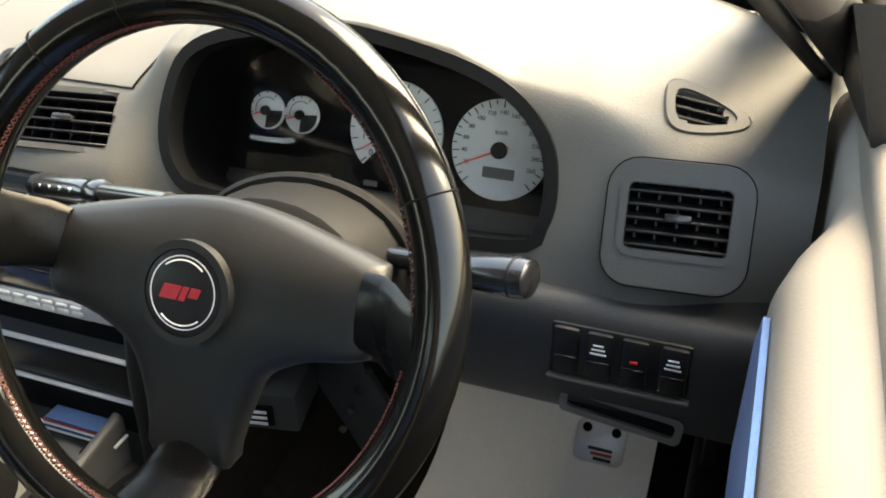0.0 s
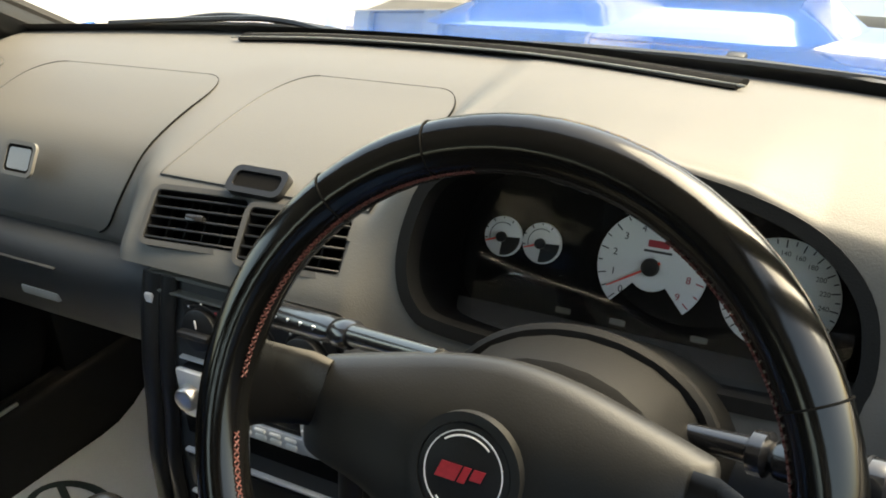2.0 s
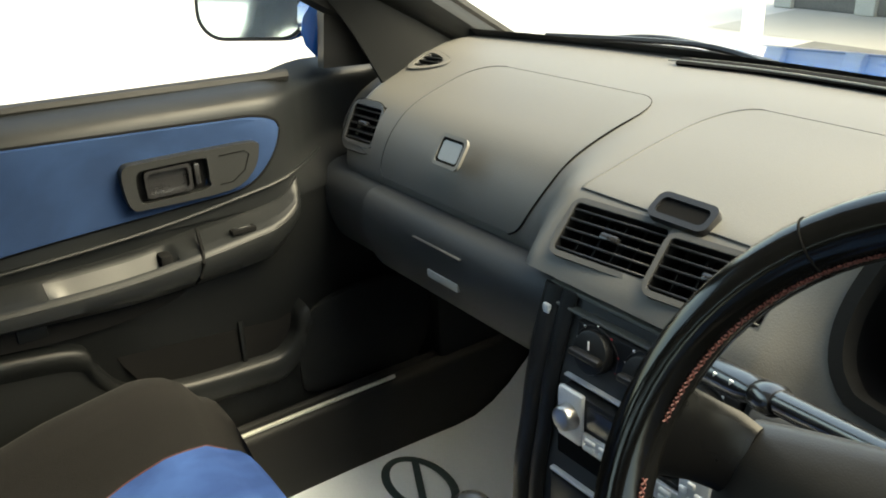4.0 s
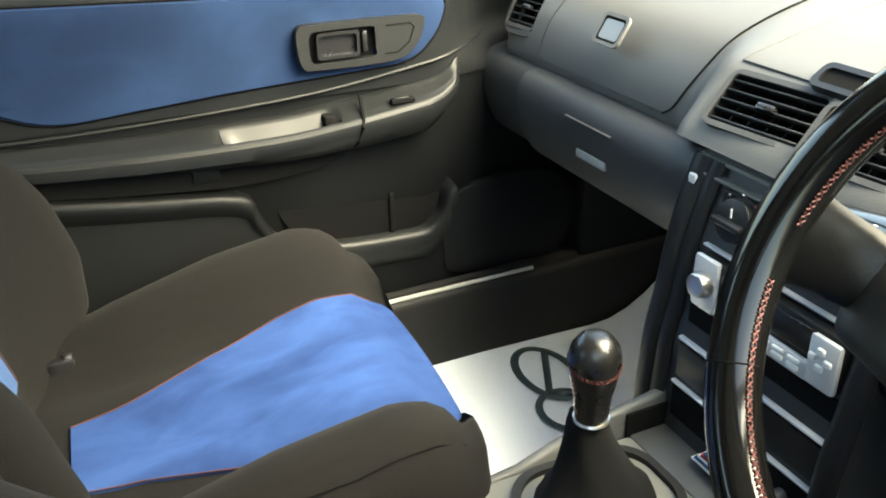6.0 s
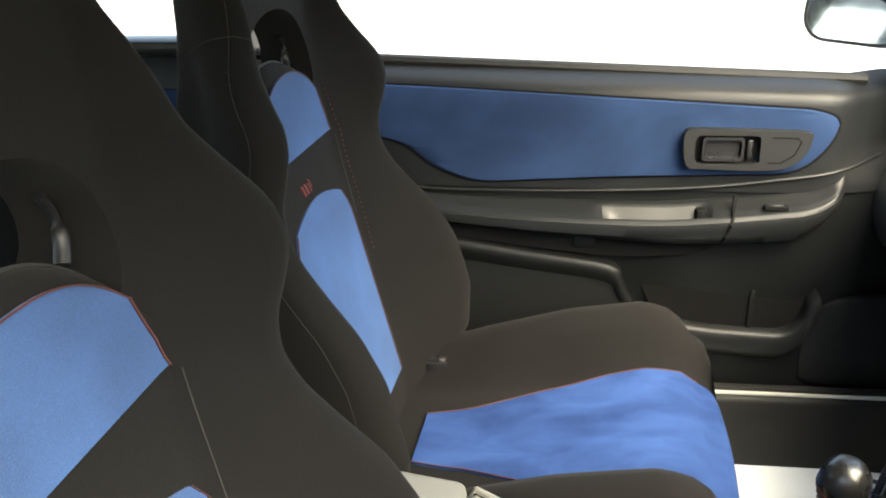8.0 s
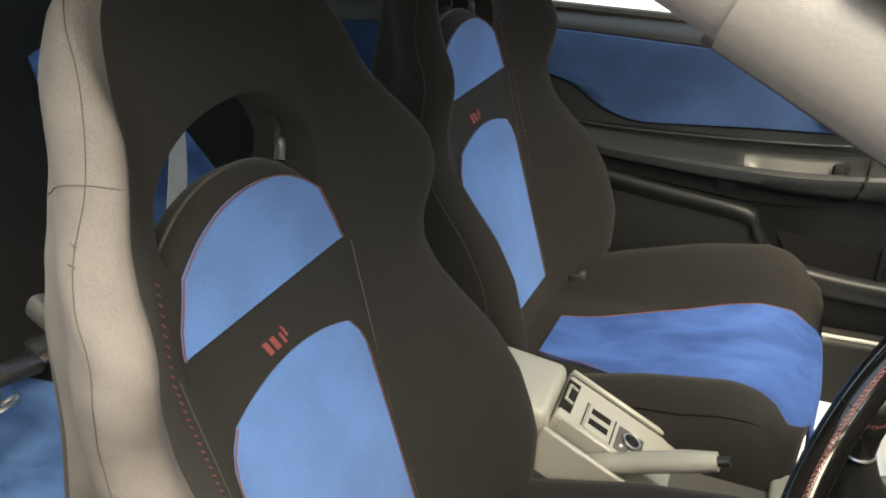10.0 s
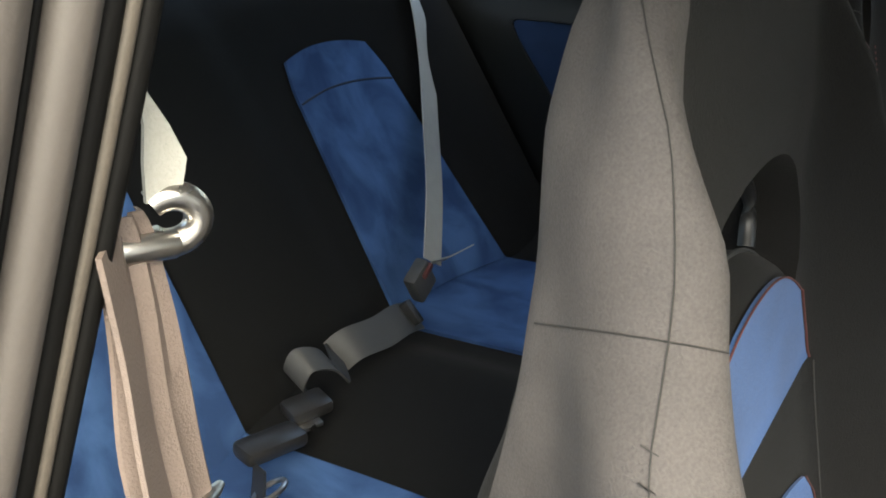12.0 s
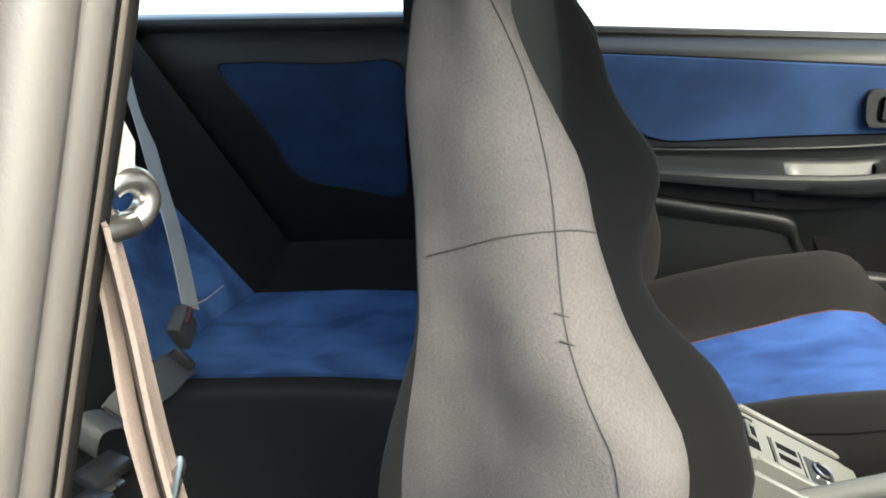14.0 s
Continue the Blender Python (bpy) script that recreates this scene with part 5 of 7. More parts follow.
    # embroidered red mark on the black band
    mark = facing((ox + 0.010, oy + front_at(0, 0.892) + 0.0014, 0.892), (0, 1, 0.25))
    for x, w, y0, y1 in ((-0.0150, 0.0060, -0.007, 0.007), (-0.0045, 0.0060, -0.007, 0.007), (0.0060, 0.0030, -0.007, 0.005), (0.0120, 0.0030, -0.002, 0.009)):
        pts = [(x + dx * w / 2 - 0.45 * y, y) for dx, y in ((-1, y0), (1, y0), (1, y1), (-1, y1))]
        part("embroidered_stroke", outline(pts, 0.0016, mark), EMBROIDERY, seat, "dull red embroidered stroke", smooth=False)
    for sx in (-1, 1):
        part("side_seam", tube([(ox + sx * interp(z, [0.58, 0.75, 0.93], [0.120, 0.118, 0.130]), oy + front_at(interp(z, [0.58, 0.75, 0.93], [0.120, 0.118, 0.130]), z) + 0.0004, z) for z in steps(0.58, 0.925, 34)], 0.0008, 5), SEAM, seat)

    # cushion
    W = 0.262

    def cush(x, y):
        u = abs(x) / W
        mid = interp(y, [-0.52, -0.40, -0.25, -0.14, -0.10, -0.075], [0.53, 0.537, 0.560, 0.588, 0.584, 0.566])
        return mid + interp(y, [-0.5, -0.38, -0.25, -0.14, -0.10, -0.075], [0.03, 0.06, 0.080, 0.072, 0.064, 0.045]) * smoothstep(0.50, 0.76, u) - 0.06 * smoothstep(0.82, 1.0, u) ** 2

    def bow_(x, y):
        return 0.016 * (1 - (x / W) ** 2) * smoothstep(-0.2, -0.075, y)
    rings = []
    for y in steps(-0.54, -0.075, 26):
        top = [(ox + x, y + bow_(x, y), cush(x, y)) for x in [W * s for s in steps(-1, 1, 36)]]
        low = [(ox + x, y - 0.02 * smoothstep(-0.2, -0.075, y), 0.42 if abs(x) < 0.2 else 0.44) for x in [W * s for s in steps(1, -1, 12)]]
        rings.append(top + low)
    NOSE = ((1.0, 0.0), (0.975, 0.010), (0.93, 0.018), (0.85, 0.023), (0.7, 0.026))

    def shrink(ring, k, dy):
        return [(ox + (p[0] - ox) * k, p[1] + dy, 0.50 + (p[2] - 0.50) * k) for p in ring]
    rings += [shrink(rings[-1], k, dy) for k, dy in NOSE[1:]]
    part("cushion", loft(rings), FABRIC, seat, "black knit seat cushion with raised side bolsters", angle=60)

    def seat_blue(s, t):
        yy = -0.44 + 0.365 * t
        x = s * interp(t, [0, 0.2, 0.45, 0.7, 1], [0.058, 0.074, 0.110, 0.134, 0.140])
        return Vector((ox + x, yy + bow_(x, yy), cush(x, yy) + 0.004))

    def nose_blue(s, k):
        if k < len(NOSE):
            x, (f, dy) = s * (0.140 - 0.004 * k), NOSE[k]
            return Vector((ox + x * f, -0.075 + bow_(x, -0.075) + dy + 0.0035, 0.50 + (cush(x, -0.075) - 0.50) * f + 0.004 * (1 - k / 4)))
        return Vector((ox + s * 0.098, -0.075 + bow_(0.1, -0.075) + 0.030, 0.53 - 0.03 * (k - len(NOSE))))
    p = part("cushion_panel", sheet(lambda s, t: seat_blue(s, t) if t <= 1 else nose_blue(s, round(t - 1)), steps(-1, 1, 20), steps(0, 1, 30) + [2 + k for k in range(len(NOSE) + 2)], 0.005), BLUE, seat, "brushed blue suede seat centre", angle=80)
    for s in (-1, 1):
        part("seam", tube([seat_blue(s, t) + Vector((0, 0, 0.0008)) for t in steps(0, 1, 16)], 0.0008, 5), PIPING, p, "dark red piping")
        part("bolster_seam", tube([(ox + s * x, y + bow_(x, y), cush(x, y) + 0.0006) for x, y in ((0.234, -0.42), (0.238, -0.36), (0.241, -0.30), (0.243, -0.24), (0.244, -0.19), (0.243, -0.15), (0.240, -0.115), (0.232, -0.085))], 0.0009, 6), CLUSTER, seat, "dark seam along the bolster")
    for sx in (-1, 1):
        part("harness_guide", tube(curve_points([(ox + sx * 0.090, oy - 0.583, 1.016), (ox + sx * 0.098, oy - 0.586, 1.030), (ox + sx * 0.098, oy - 0.588, 1.046), (ox + sx * 0.090, oy - 0.590, 1.060)], 5), 0.0055, 10, flat=0.6), BLACK, seat, "dark plastic guide in the opening")
    part("seat_base", rbox((ox - 0.19, -0.50, 0.325), (ox + 0.19, -0.09, 0.43), 0.02, 3), BLACK, seat)
    for sx in (-1, 1):
        part("seat_rail", rbox((ox + sx * 0.18 - 0.018, -0.55, 0.29), (ox + sx * 0.18 + 0.018, -0.06, 0.33), 0.005), STEEL, seat)
    seat.rotation_euler[2] = radians(turn)
    return seat


build_seat(0.331, 0.0, "black bucket seat with blue suede panels behind the steering wheel", -3.2)
build_seat(-0.303, -0.038, "black bucket seat with blue suede panels beside the passenger door", -3.5)
for sx, at in ((-1, (-0.482, -0.432, 0.560)), (1, (0.10, -0.44, 0.56))):
    b = thing("seat_belt_buckle", at, "small dark seat belt buckle beside the cushion", "buckle", "front buckles")
    part("housing", rbox(Vector(at) + Vector((-0.010, -0.02, -0.04)), Vector(at) + Vector((0.010, 0.012, 0.004)), 0.004), BLACK, b)
    part("slot_plate", rbox(Vector(at) + Vector((-0.006, 0.0, 0.003)), Vector(at) + Vector((0.006, 0.010, 0.008)), 0.002), STEEL, b)

# ---- rear bench ----
bench = thing("rear_bench", (0.03, -1.1, 0.4), "black cloth rear bench with blue suede seat panels", "rear seat")
def rb(x, z):
    """Depth of the rear backrest's face."""
    u = abs(x - 0.02)
    hollow = -0.03 * (smoothstep(0.10, 0.2, u) - smoothstep(0.46, 0.56, u)) + 0.075 * smoothstep(0.30, 0.60, u)
    return -1.135 - 0.62 * (z - 0.614) + hollow
part("bench_back", sheet(lambda u, v: (u, rb(u, v) - 0.05 * smoothstep(1.0, 1.07, v), v), steps(-0.60, 0.66, 44), steps(0.46, 1.07, 26), 0.10), FABRIC_R, bench, "black cloth rear backrest")
def rc(x, y):
    u = abs(x - 0.02)
    return 0.565 + 0.035 * (1 - smoothstep(0.1, 0.2, u)) + 0.045 * smoothstep(0.47, 0.60, u) - 0.10 * smoothstep(-0.76, -0.66, y) + 0.015 * smoothstep(-1.15, -0.85, y)
part("bench_cushion", sheet(lambda u, v: (u, v, rc(u, v)), steps(-0.60, 0.66, 44), steps(-1.20, -0.64, 26), 0.14), FABRIC_R, bench, "black cloth rear cushion")
# each blue panel: inner and outer edge at its foot and at its top
for in0, in1, out0, out1 in ((-0.200, -0.240, -0.460, -0.420), (0.150, 0.122, 0.415, 0.375)):
    def edge(s, t):
        bulge = interp(t, [0, 0.5, 0.9, 1], [0, 0.0, 0.0, 0.10])
        a, b = in0 + (in1 - in0) * t, out0 + (out1 - out0) * t
        return (a + b) / 2 + s * (b - a) / 2 * (1 - bulge)
    def on_back(s, t):
        z = 0.575 + 0.355 * t
        x = edge(s, t)
        return Vector((x, rb(x, z) + 0.007, z + 0.012 * (1 - s * s) * t))
    part("back_panel", sheet(on_back, steps(-1, 1, 18), steps(0, 1, 18), 0.009), BLUE_REAR, bench, "blue suede rear back panel")
    part("panel_seam", tube([on_back(s, 0.837) + Vector((0, 0.001, 0)) for s in steps(-0.98, 0.98, 18)], 0.0018, 5), SEAM_BLUE, bench)
    mid = (in0 + out0) / 2
    part("seat_panel", sheet(lambda s, t: Vector((mid + s * 0.134, -1.165 + 0.445 * t, rc(mid + s * 0.134, -1.165 + 0.445 * t) + 0.006)), steps(-1, 1, 18), steps(0, 1, 20), 0.008), BLUE_REAR, bench, "blue suede rear seat panel")

# ---- passenger door ----
DX = -0.612
pdoor = thing("passenger_door", (-0.66, 0.0, 0.43), "closed car door with grey trim and a long blue suede inlay", "car door")


def door_x(y, z):
    """The trim's face: it leans out to the window and bellies at the armrest."""
    high = smoothstep(0.80, 0.87, z)
    bend = 0.05 * smoothstep(0.12, 0.32, y) * (1 - high) + 0.088 * smoothstep(0.12, 0.27, y) * high
    return DX - 0.03 * smoothstep(0.93, 1.0, z) + 0.006 * math.sin(y * 3) - bend - 0.022 * smoothstep(0.72, 0.55, z)


YS, ZS = steps(-0.80, 0.42, 44), steps(0.44, 0.985, 36)


def sill_z(y):
    return 0.972 - 0.036 * y


part("upper_trim", sheet(lambda y, t: Vector((door_x(y, 0.80 + (sill_z(y) - 0.80) * t) - 0.045 * max(0, (t - 0.86) / 0.14) ** 2, y, 0.80 + (sill_z(y) - 0.80) * t)), YS, steps(0, 1, 18), 0.02), DOOR_TRIM, pdoor, "grey vinyl upper door trim")
part("lower_trim", sheet(lambda y, z: (door_x(y, z) - 0.004, y, z), YS, steps(0.445, 0.812, 20), 0.02), DOOR_DARK, pdoor, "dark plastic lower door trim")
part("window_seal", tube([(DX - 0.055, y, sill_z(y) - 0.004) for y in steps(-0.8, 0.19, 10)], 0.009, 8), RUBBER, pdoor)


def blue_edge(t):
    """The inlay's outline in depth and height, once round from its front tip."""
    pts = [(0.146, 0.906), (0.118, 0.926), (0.04, 0.932), (-0.17, 0.942), (-0.51, 0.957), (-0.60, 0.955), (-0.62, 0.92), (-0.56, 0.885), (-0.497, 0.866), (-0.45, 0.832), (-0.385, 0.810), (-0.284, 0.814), (-0.165, 0.821), (0.0, 0.828), (0.085, 0.834), (0.128, 0.866)]
    return pts[t % len(pts)]


def inset(pts, lift, name, mat, parent, n=6, label="", thick=0.006, seam=None):
    """A soft inlay that follows the door's face inside a closed outline."""
    ring = [Vector((p.x, p.y, 0)) for p in curve_points([(y, z, 0) for y, z in pts], n, True)]
    c = sum(ring, Vector()) / len(ring)
    bm = bmesh.new()
    loops = []
    for k in (1.0, 0.965, 0.85, 0.6, 0.3):
        loops.append([bm.verts.new((door_x(q.x, q.y) + lift * (0.2 if k == 1 else 1), q.x, q.y)) for q in (c + (p - c) * k for p in ring)])
    for a, b in zip(loops, loops[1:]):
        for i in range(len(ring)):
            j = (i + 1) % len(ring)
            bm.faces.new((a[i], a[j], b[j], b[i]))
    bm.faces.new(loops[-1])
    ob = part(name, bm, mat, parent, label)
    if seam:
        part("edge_groove", tube([(door_x(p.x, p.y) + 0.001, p.x, p.y) for p in ring], 0.0022, 5, True), seam, ob)
    return ob


inset([blue_edge(t) for t in range(16)], 0.006, "suede_inlay", BLUE_DARK, pdoor, 5, "long blue suede inlay", seam=HOLE)
# moulding line under the inlay
part("moulding", tube([(door_x(p.x, p.y) + 0.003, p.x, p.y) for p in curve_points([(0.23, 0.848, 0), (0.094, 0.825, 0), (-0.078, 0.804, 0), (-0.335, 0.795, 0), (-0.50, 0.80, 0), (-0.60, 0.83, 0), (-0.72, 0.86, 0)], 6)], 0.0024, 6), DOOR_TRIM, pdoor)
# inner handle: cup, surround, lever
hm = Matrix(((0, 0, 1, DX), (1, 0, 0, 0.013), (0, 1, 0, 0.872), (0, 0, 0, 1)))
sur = [(-0.087, 0.026), (-0.06, 0.029), (0.03, 0.028), (0.085, 0.026), (0.091, 0.015), (0.080, -0.012), (0.045, -0.031), (-0.06, -0.031), (-0.083, -0.027), (-0.090, 0.0)]
inn = [(-0.070, 0.018), (-0.05, 0.020), (-0.01, 0.020), (0.016, 0.019), (0.019, 0.010), (0.019, -0.008), (0.014, -0.022), (-0.05, -0.023), (-0.070, -0.021), (-0.074, 0.0)]
handle = part("handle_surround", frame_ring([(p.x, p.y) for p in curve_points([(*p, 0) for p in sur], 4, True)], [(p.x, p.y) for p in curve_points([(*p, 0) for p in inn], 4, True)], 0.018, hm @ Matrix.Translation((0, 0, 0.020)), 0.004), HANDLE, pdoor, "grey plastic handle surround")
part("handle_cup", outline([(x * 1.03, y * 1.05) for x, y in inn], 0.004, hm @ Matrix.Translation((0.0, 0, 0.0085))), HOLE, handle)
part("handle_back", outline(rounded(0.048, 0.030, 0.005), 0.003, hm @ Matrix.Translation((-0.033, -0.001, 0.0125))), GLOSS, handle)
part("handle_lever", frame_ring(rounded(0.060, 0.036, 0.006), rounded(0.052, 0.027, 0.005), 0.007, hm @ Matrix.Translation((-0.033, -0.001, 0.0185)), 0.0012), GLOSS, handle, "glossy dark pull lever")
part("lever_plate", outline(rounded(0.046, 0.022, 0.004), 0.003, hm @ Matrix.Translation((-0.033, -0.001, 0.0115))), GLOSS, handle)
part("lock_tab", rbox((DX + 0.009, 0.014, 0.857), (DX + 0.018, 0.022, 0.886), 0.003), GLOSS, handle)
part("surround_step", tube([hm @ Vector((x, y, 0.0205)) for x, y in ((0.035, 0.018), (0.070, 0.018), (0.076, 0.012), (0.068, -0.008), (0.050, -0.020), (0.032, -0.020))], 0.0008, 5), HOLE, handle)
# armrest with grab cup and switch pod
ARM = [(0.165, 0.808), (0.125, 0.786), (0.06, 0.777), (0.0, 0.771), (-0.09, 0.762), (-0.182, 0.760), (-0.30, 0.762), (-0.44, 0.768), (-0.60, 0.785)]
rings, bead = [], []
for y, z in [(p.x, p.y) for p in curve_points([(*a, 0) for a in ARM], 14)]:
    w = interp(y, [-0.7, -0.5, -0.3, 0.0, 0.10, 0.15, 0.166], [0.022, 0.03, 0.045, 0.052, 0.045, 0.025, 0.004])
    h = interp(y, [-0.7, -0.45, -0.2, 0.0, 0.1, 0.166], [0.012, 0.014, 0.030, 0.042, 0.045, 0.016])
    dip = 0.020 * smoothstep(-0.205, -0.165, y) * (1 - smoothstep(-0.040, -0.028, y))
    x0 = door_x(y, z) - 0.01
    top = [(0.0, 0.020), (0.12, 0.018), (0.18, 0.0165 - dip * 0.08), (0.60, 0.010 - dip), (0.72, 0.008 - dip), (0.79, 0.006 - dip * 0.85), (0.83, 0.0055), (0.95, 0.0025), (1.0, -0.004)]
    rings.append([(x0, y, z + 0.021)] + [(x0 + 0.01 + w * a, y, z + c) for a, c in top] + [(x0 + 0.01 + w * 0.96, y, z - 0.010 - h * 0.3), (x0 + 0.01 + w * 0.62, y, z - h), (x0, y, z - h - 0.004)])
    bead.append((x0 + 0.0085 + w, y, z - 0.0015))
arm = part("armrest", loft(rings), DOOR_TRIM, pdoor, "moulded grey armrest with a hollow pull cup", angle=45)
part("edge_bead", tube(bead[2:], 0.0018, 6), DOOR_TRIM, arm)
# armrest plastic made paler where light falls into the cup from above
PULL = material("lit_pull_cup_plastic", (0.0125, 0.0135, 0.0140), 0.42, vary=0.08, scale=10, fine=600, bump=0.15, spec=0.4)


def cup_floor(u, v):
    y = -0.190 + 0.140 * v
    z = interp(y, [-0.30, -0.182, -0.09, 0.0], [0.762, 0.760, 0.762, 0.771])
    w = interp(y, [-0.3, 0.0], [0.045, 0.052])
    dip = 0.020 * smoothstep(-0.205, -0.165, y) * (1 - smoothstep(-0.040, -0.028, y))
    return (door_x(y, z) + w * (0.22 + 0.50 * u), y, z + interp(0.22 + 0.50 * u, [0.18, 0.60, 0.72], [0.0165 - dip * 0.08, 0.010 - dip, 0.008 - dip]) + 0.0012)


part("pull_cup", sheet(cup_floor, steps(0, 1, 8), steps(0, 1, 16), 0.001), PULL, arm, "hollow of the pull cup, paled for light from above")
# near-black block painting in the shade at the cup's front end
part("cup_end_shade", rbox((DX + 0.012, -0.052, 0.758), (DX + 0.034, -0.036, 0.780), 0.004), HOLE, arm)
part("split_line", tube([(door_x(-0.003, z) + w, -0.003 + (z - 0.77) * 0.25, z) for z, w in ((0.80, 0.018), (0.778, 0.045), (0.765, 0.054), (0.745, 0.05), (0.73, 0.03))], 0.0025, 6), HOLE, arm)
part("window_switch", rbox((DX + 0.029, 0.044, 0.7850), (DX + 0.041, 0.078, 0.7915), 0.001, 1), HOLE, arm, "dark slot of the window switch")
part("switch_rocker", rbox((DX + 0.032, 0.048, 0.788), (DX + 0.0375, 0.072, 0.7932), 0.0012, 1), DOOR_TRIM, arm)
# finger recess and the armrest's painted shadow as one dark plate; pocket and speaker
part("recess_and_shadow", outline([(p.x, p.y) for p in curve_points([(-0.60, 0.765, 0), (-0.45, 0.754, 0), (-0.30, 0.744, 0), (-0.16, 0.742, 0), (-0.02, 0.740, 0), (-0.03, 0.705, 0), (-0.15, 0.692, 0), (-0.30, 0.704, 0), (-0.45, 0.724, 0), (-0.60, 0.742, 0)], 5, True)], 0.004, Matrix(((0, 0, 1, DX + 0.004), (1, 0, 0, 0), (0, 1, 0, 0), (0, 0, 0, 1)))), HOLE, pdoor, "dark plate for the finger recess and the armrest's shadow")
part("plug_cover", rbox((DX - 0.002, -0.232, 0.706), (DX + 0.008, -0.196, 0.728), 0.003), DOOR_DARK, pdoor)
ledge = [(-0.80, 0.755), (-0.60, 0.735), (-0.43, 0.714), (-0.30, 0.694), (-0.172, 0.674), (-0.150, 0.640), (-0.128, 0.600), (-0.10, 0.575)]
rings = []
for p in curve_points([(*a, 0) for a in ledge], 4):
    x0 = door_x(p.x, p.y)
    rings.append([(x0 - 0.012, p.x, p.y + 0.006), (x0 + 0.014, p.x + 0.001, p.y + 0.005), (x0 + 0.0195, p.x - 0.001, p.y + 0.001), (x0 + 0.020, p.x - 0.006, p.y - 0.012), (x0 - 0.012, p.x - 0.014, p.y - 0.05)])
part("pocket_shoulder", loft(rings), DOOR_DARK, pdoor, "raised shoulder that runs down to the map pocket", angle=70)
part("bolster_panel", sheet(lambda y, t: Vector((door_x(y, 0.6) + 0.018 + 0.006 * math.sin(t * 3), y, (interp(y, [-0.8, -0.43, -0.172, -0.128], [0.75, 0.708, 0.668, 0.60]) - 0.455) * t + 0.455)), steps(-0.80, -0.135, 20), steps(0, 1, 10), 0.015), DOOR_DARK, pdoor, "smooth dark lower panel")
pocket = [(-0.118, 0.662), (0.0, 0.645), (0.135, 0.622), (0.132, 0.585), (0.105, 0.560), (-0.023, 0.566), (-0.09, 0.585)]
pk = [(p.x, p.y) for p in curve_points([(*a, 0) for a in pocket], 5, True)]
pm = Matrix(((0, 0, 1, DX - 0.030), (1, 0, 0, 0), (0, 1, 0, 0), (0, 0, 0, 1)))
part("map_pocket_well", outline(pk, 0.004, pm @ Matrix.Translation((0, 0, 0.013))), HOLE, pdoor, "dark mouth of the map pocket")
low = [(p.x, p.y) for p in curve_points([(-0.10, 0.578, 0), (-0.023, 0.566, 0), (0.06, 0.561, 0), (0.105, 0.562, 0), (0.13, 0.585, 0), (0.139, 0.618, 0), (0.150, 0.635, 0)], 6)]
rings = []
for y, z in low:
    x0 = door_x(y, z)
    rings.append([(x0 - 0.012, y + 0.001, z + 0.006), (x0 + 0.020, y, z + 0.004), (x0 + 0.026, y + 0.003, z - 0.003), (x0 + 0.024, y + 0.008, z - 0.03), (x0 - 0.01, y + 0.012, z - 0.06)])
part("map_pocket", loft(rings), DOOR_TRIM, pdoor, "moulded map pocket lip", angle=70)
part("pocket_divider", rbox((DX - 0.022, 0.052, 0.565), (DX - 0.012, 0.060, 0.632), 0.002), DOOR_DARK, pdoor)
sp = [(0.178, 0.609), (0.150, 0.56), (0.145, 0.50), (0.165, 0.464), (0.30, 0.456), (0.36, 0.46), (0.395, 0.53), (0.38, 0.59), (0.30, 0.622)]
part("speaker_grille", outline([(p.x, p.y) for p in curve_points([(*a, 0) for a in sp], 5, True)], 0.012, pm @ Matrix.Translation((0, 0, 0.008)), 0.004), DOOR_DARK, pdoor, "black speaker grille")
part("door_seal", tube([(DX - 0.02, y, 0.447) for y in steps(-0.75, 0.42, 8)], 0.010, 8), RUBBER, pdoor)
part("outer_panel", rbox((-0.775, -0.80, 0.42), (-0.70, 0.46, 0.92), 0.02), PAINT, pdoor)
# quarter trim that carries the mirror, glass, frame
part("mirror_corner", loft([[(-0.648, 0.24, 0.965), (-0.648, 0.40, 0.955), (-0.632, 0.33, 1.03), (-0.625, 0.24, 1.08)], [(-0.665, 0.24, 0.965), (-0.665, 0.40, 0.955), (-0.65, 0.33, 1.03), (-0.645, 0.24, 1.08)]]), BLACK, pdoor, "black triangular corner trim")
pane = part("door_glass", sheet(lambda y, t: (-0.672 + 0.13 * t, y - 0.05 * t, 0.95 + 0.37 * t), steps(-0.78, 0.36, 4), steps(0, 1, 3), keep=lambda y, t: y < 0.36 - 0.6 * t), SCREEN, pdoor, "closed clear side window")
pane.visible_shadow = False
part("window_frame", tube(curve_points([(-0.66, 0.40, 0.97), (-0.63, 0.22, 1.075), (-0.585, 0.02, 1.185), (-0.55, -0.17, 1.285), (-0.535, -0.35, 1.345), (-0.55, -0.72, 1.33), (-0.60, -0.76, 1.18), (-0.668, -0.80, 0.99)], 5), 0.018, 8), BLACK, pdoor, "black window frame")
mir = thing("door_mirror", (-0.72, 0.26, 0.98), "blue door mirror outside the passenger window", "mirror")
mm = facing((-0.787, 0.205, 1.051), (0.69, -0.72, 0.13))
part("mirror_shell", loft([[mm @ Vector((x * k, y * k, z)) for x, y in rounded(0.178, 0.118, 0.043, 6)] for z, k in ((0.004, 0.97), (0.0, 1.0), (-0.03, 1.0), (-0.06, 0.86), (-0.085, 0.5))]), PAINT, mir, "glossy blue mirror housing")
part("mirror_glass", outline(rounded(0.165, 0.106, 0.038, 6), 0.004, mm @ Matrix.Translation((0, 0, 0.009))), MIRROR, mir, "bright mirror glass")
part("mirror_rim", frame_ring(rounded(0.174, 0.115, 0.042, 6), rounded(0.164, 0.105, 0.038, 6), 0.01, mm @ Matrix.Translation((0, 0, 0.010))), BLACK, mir)
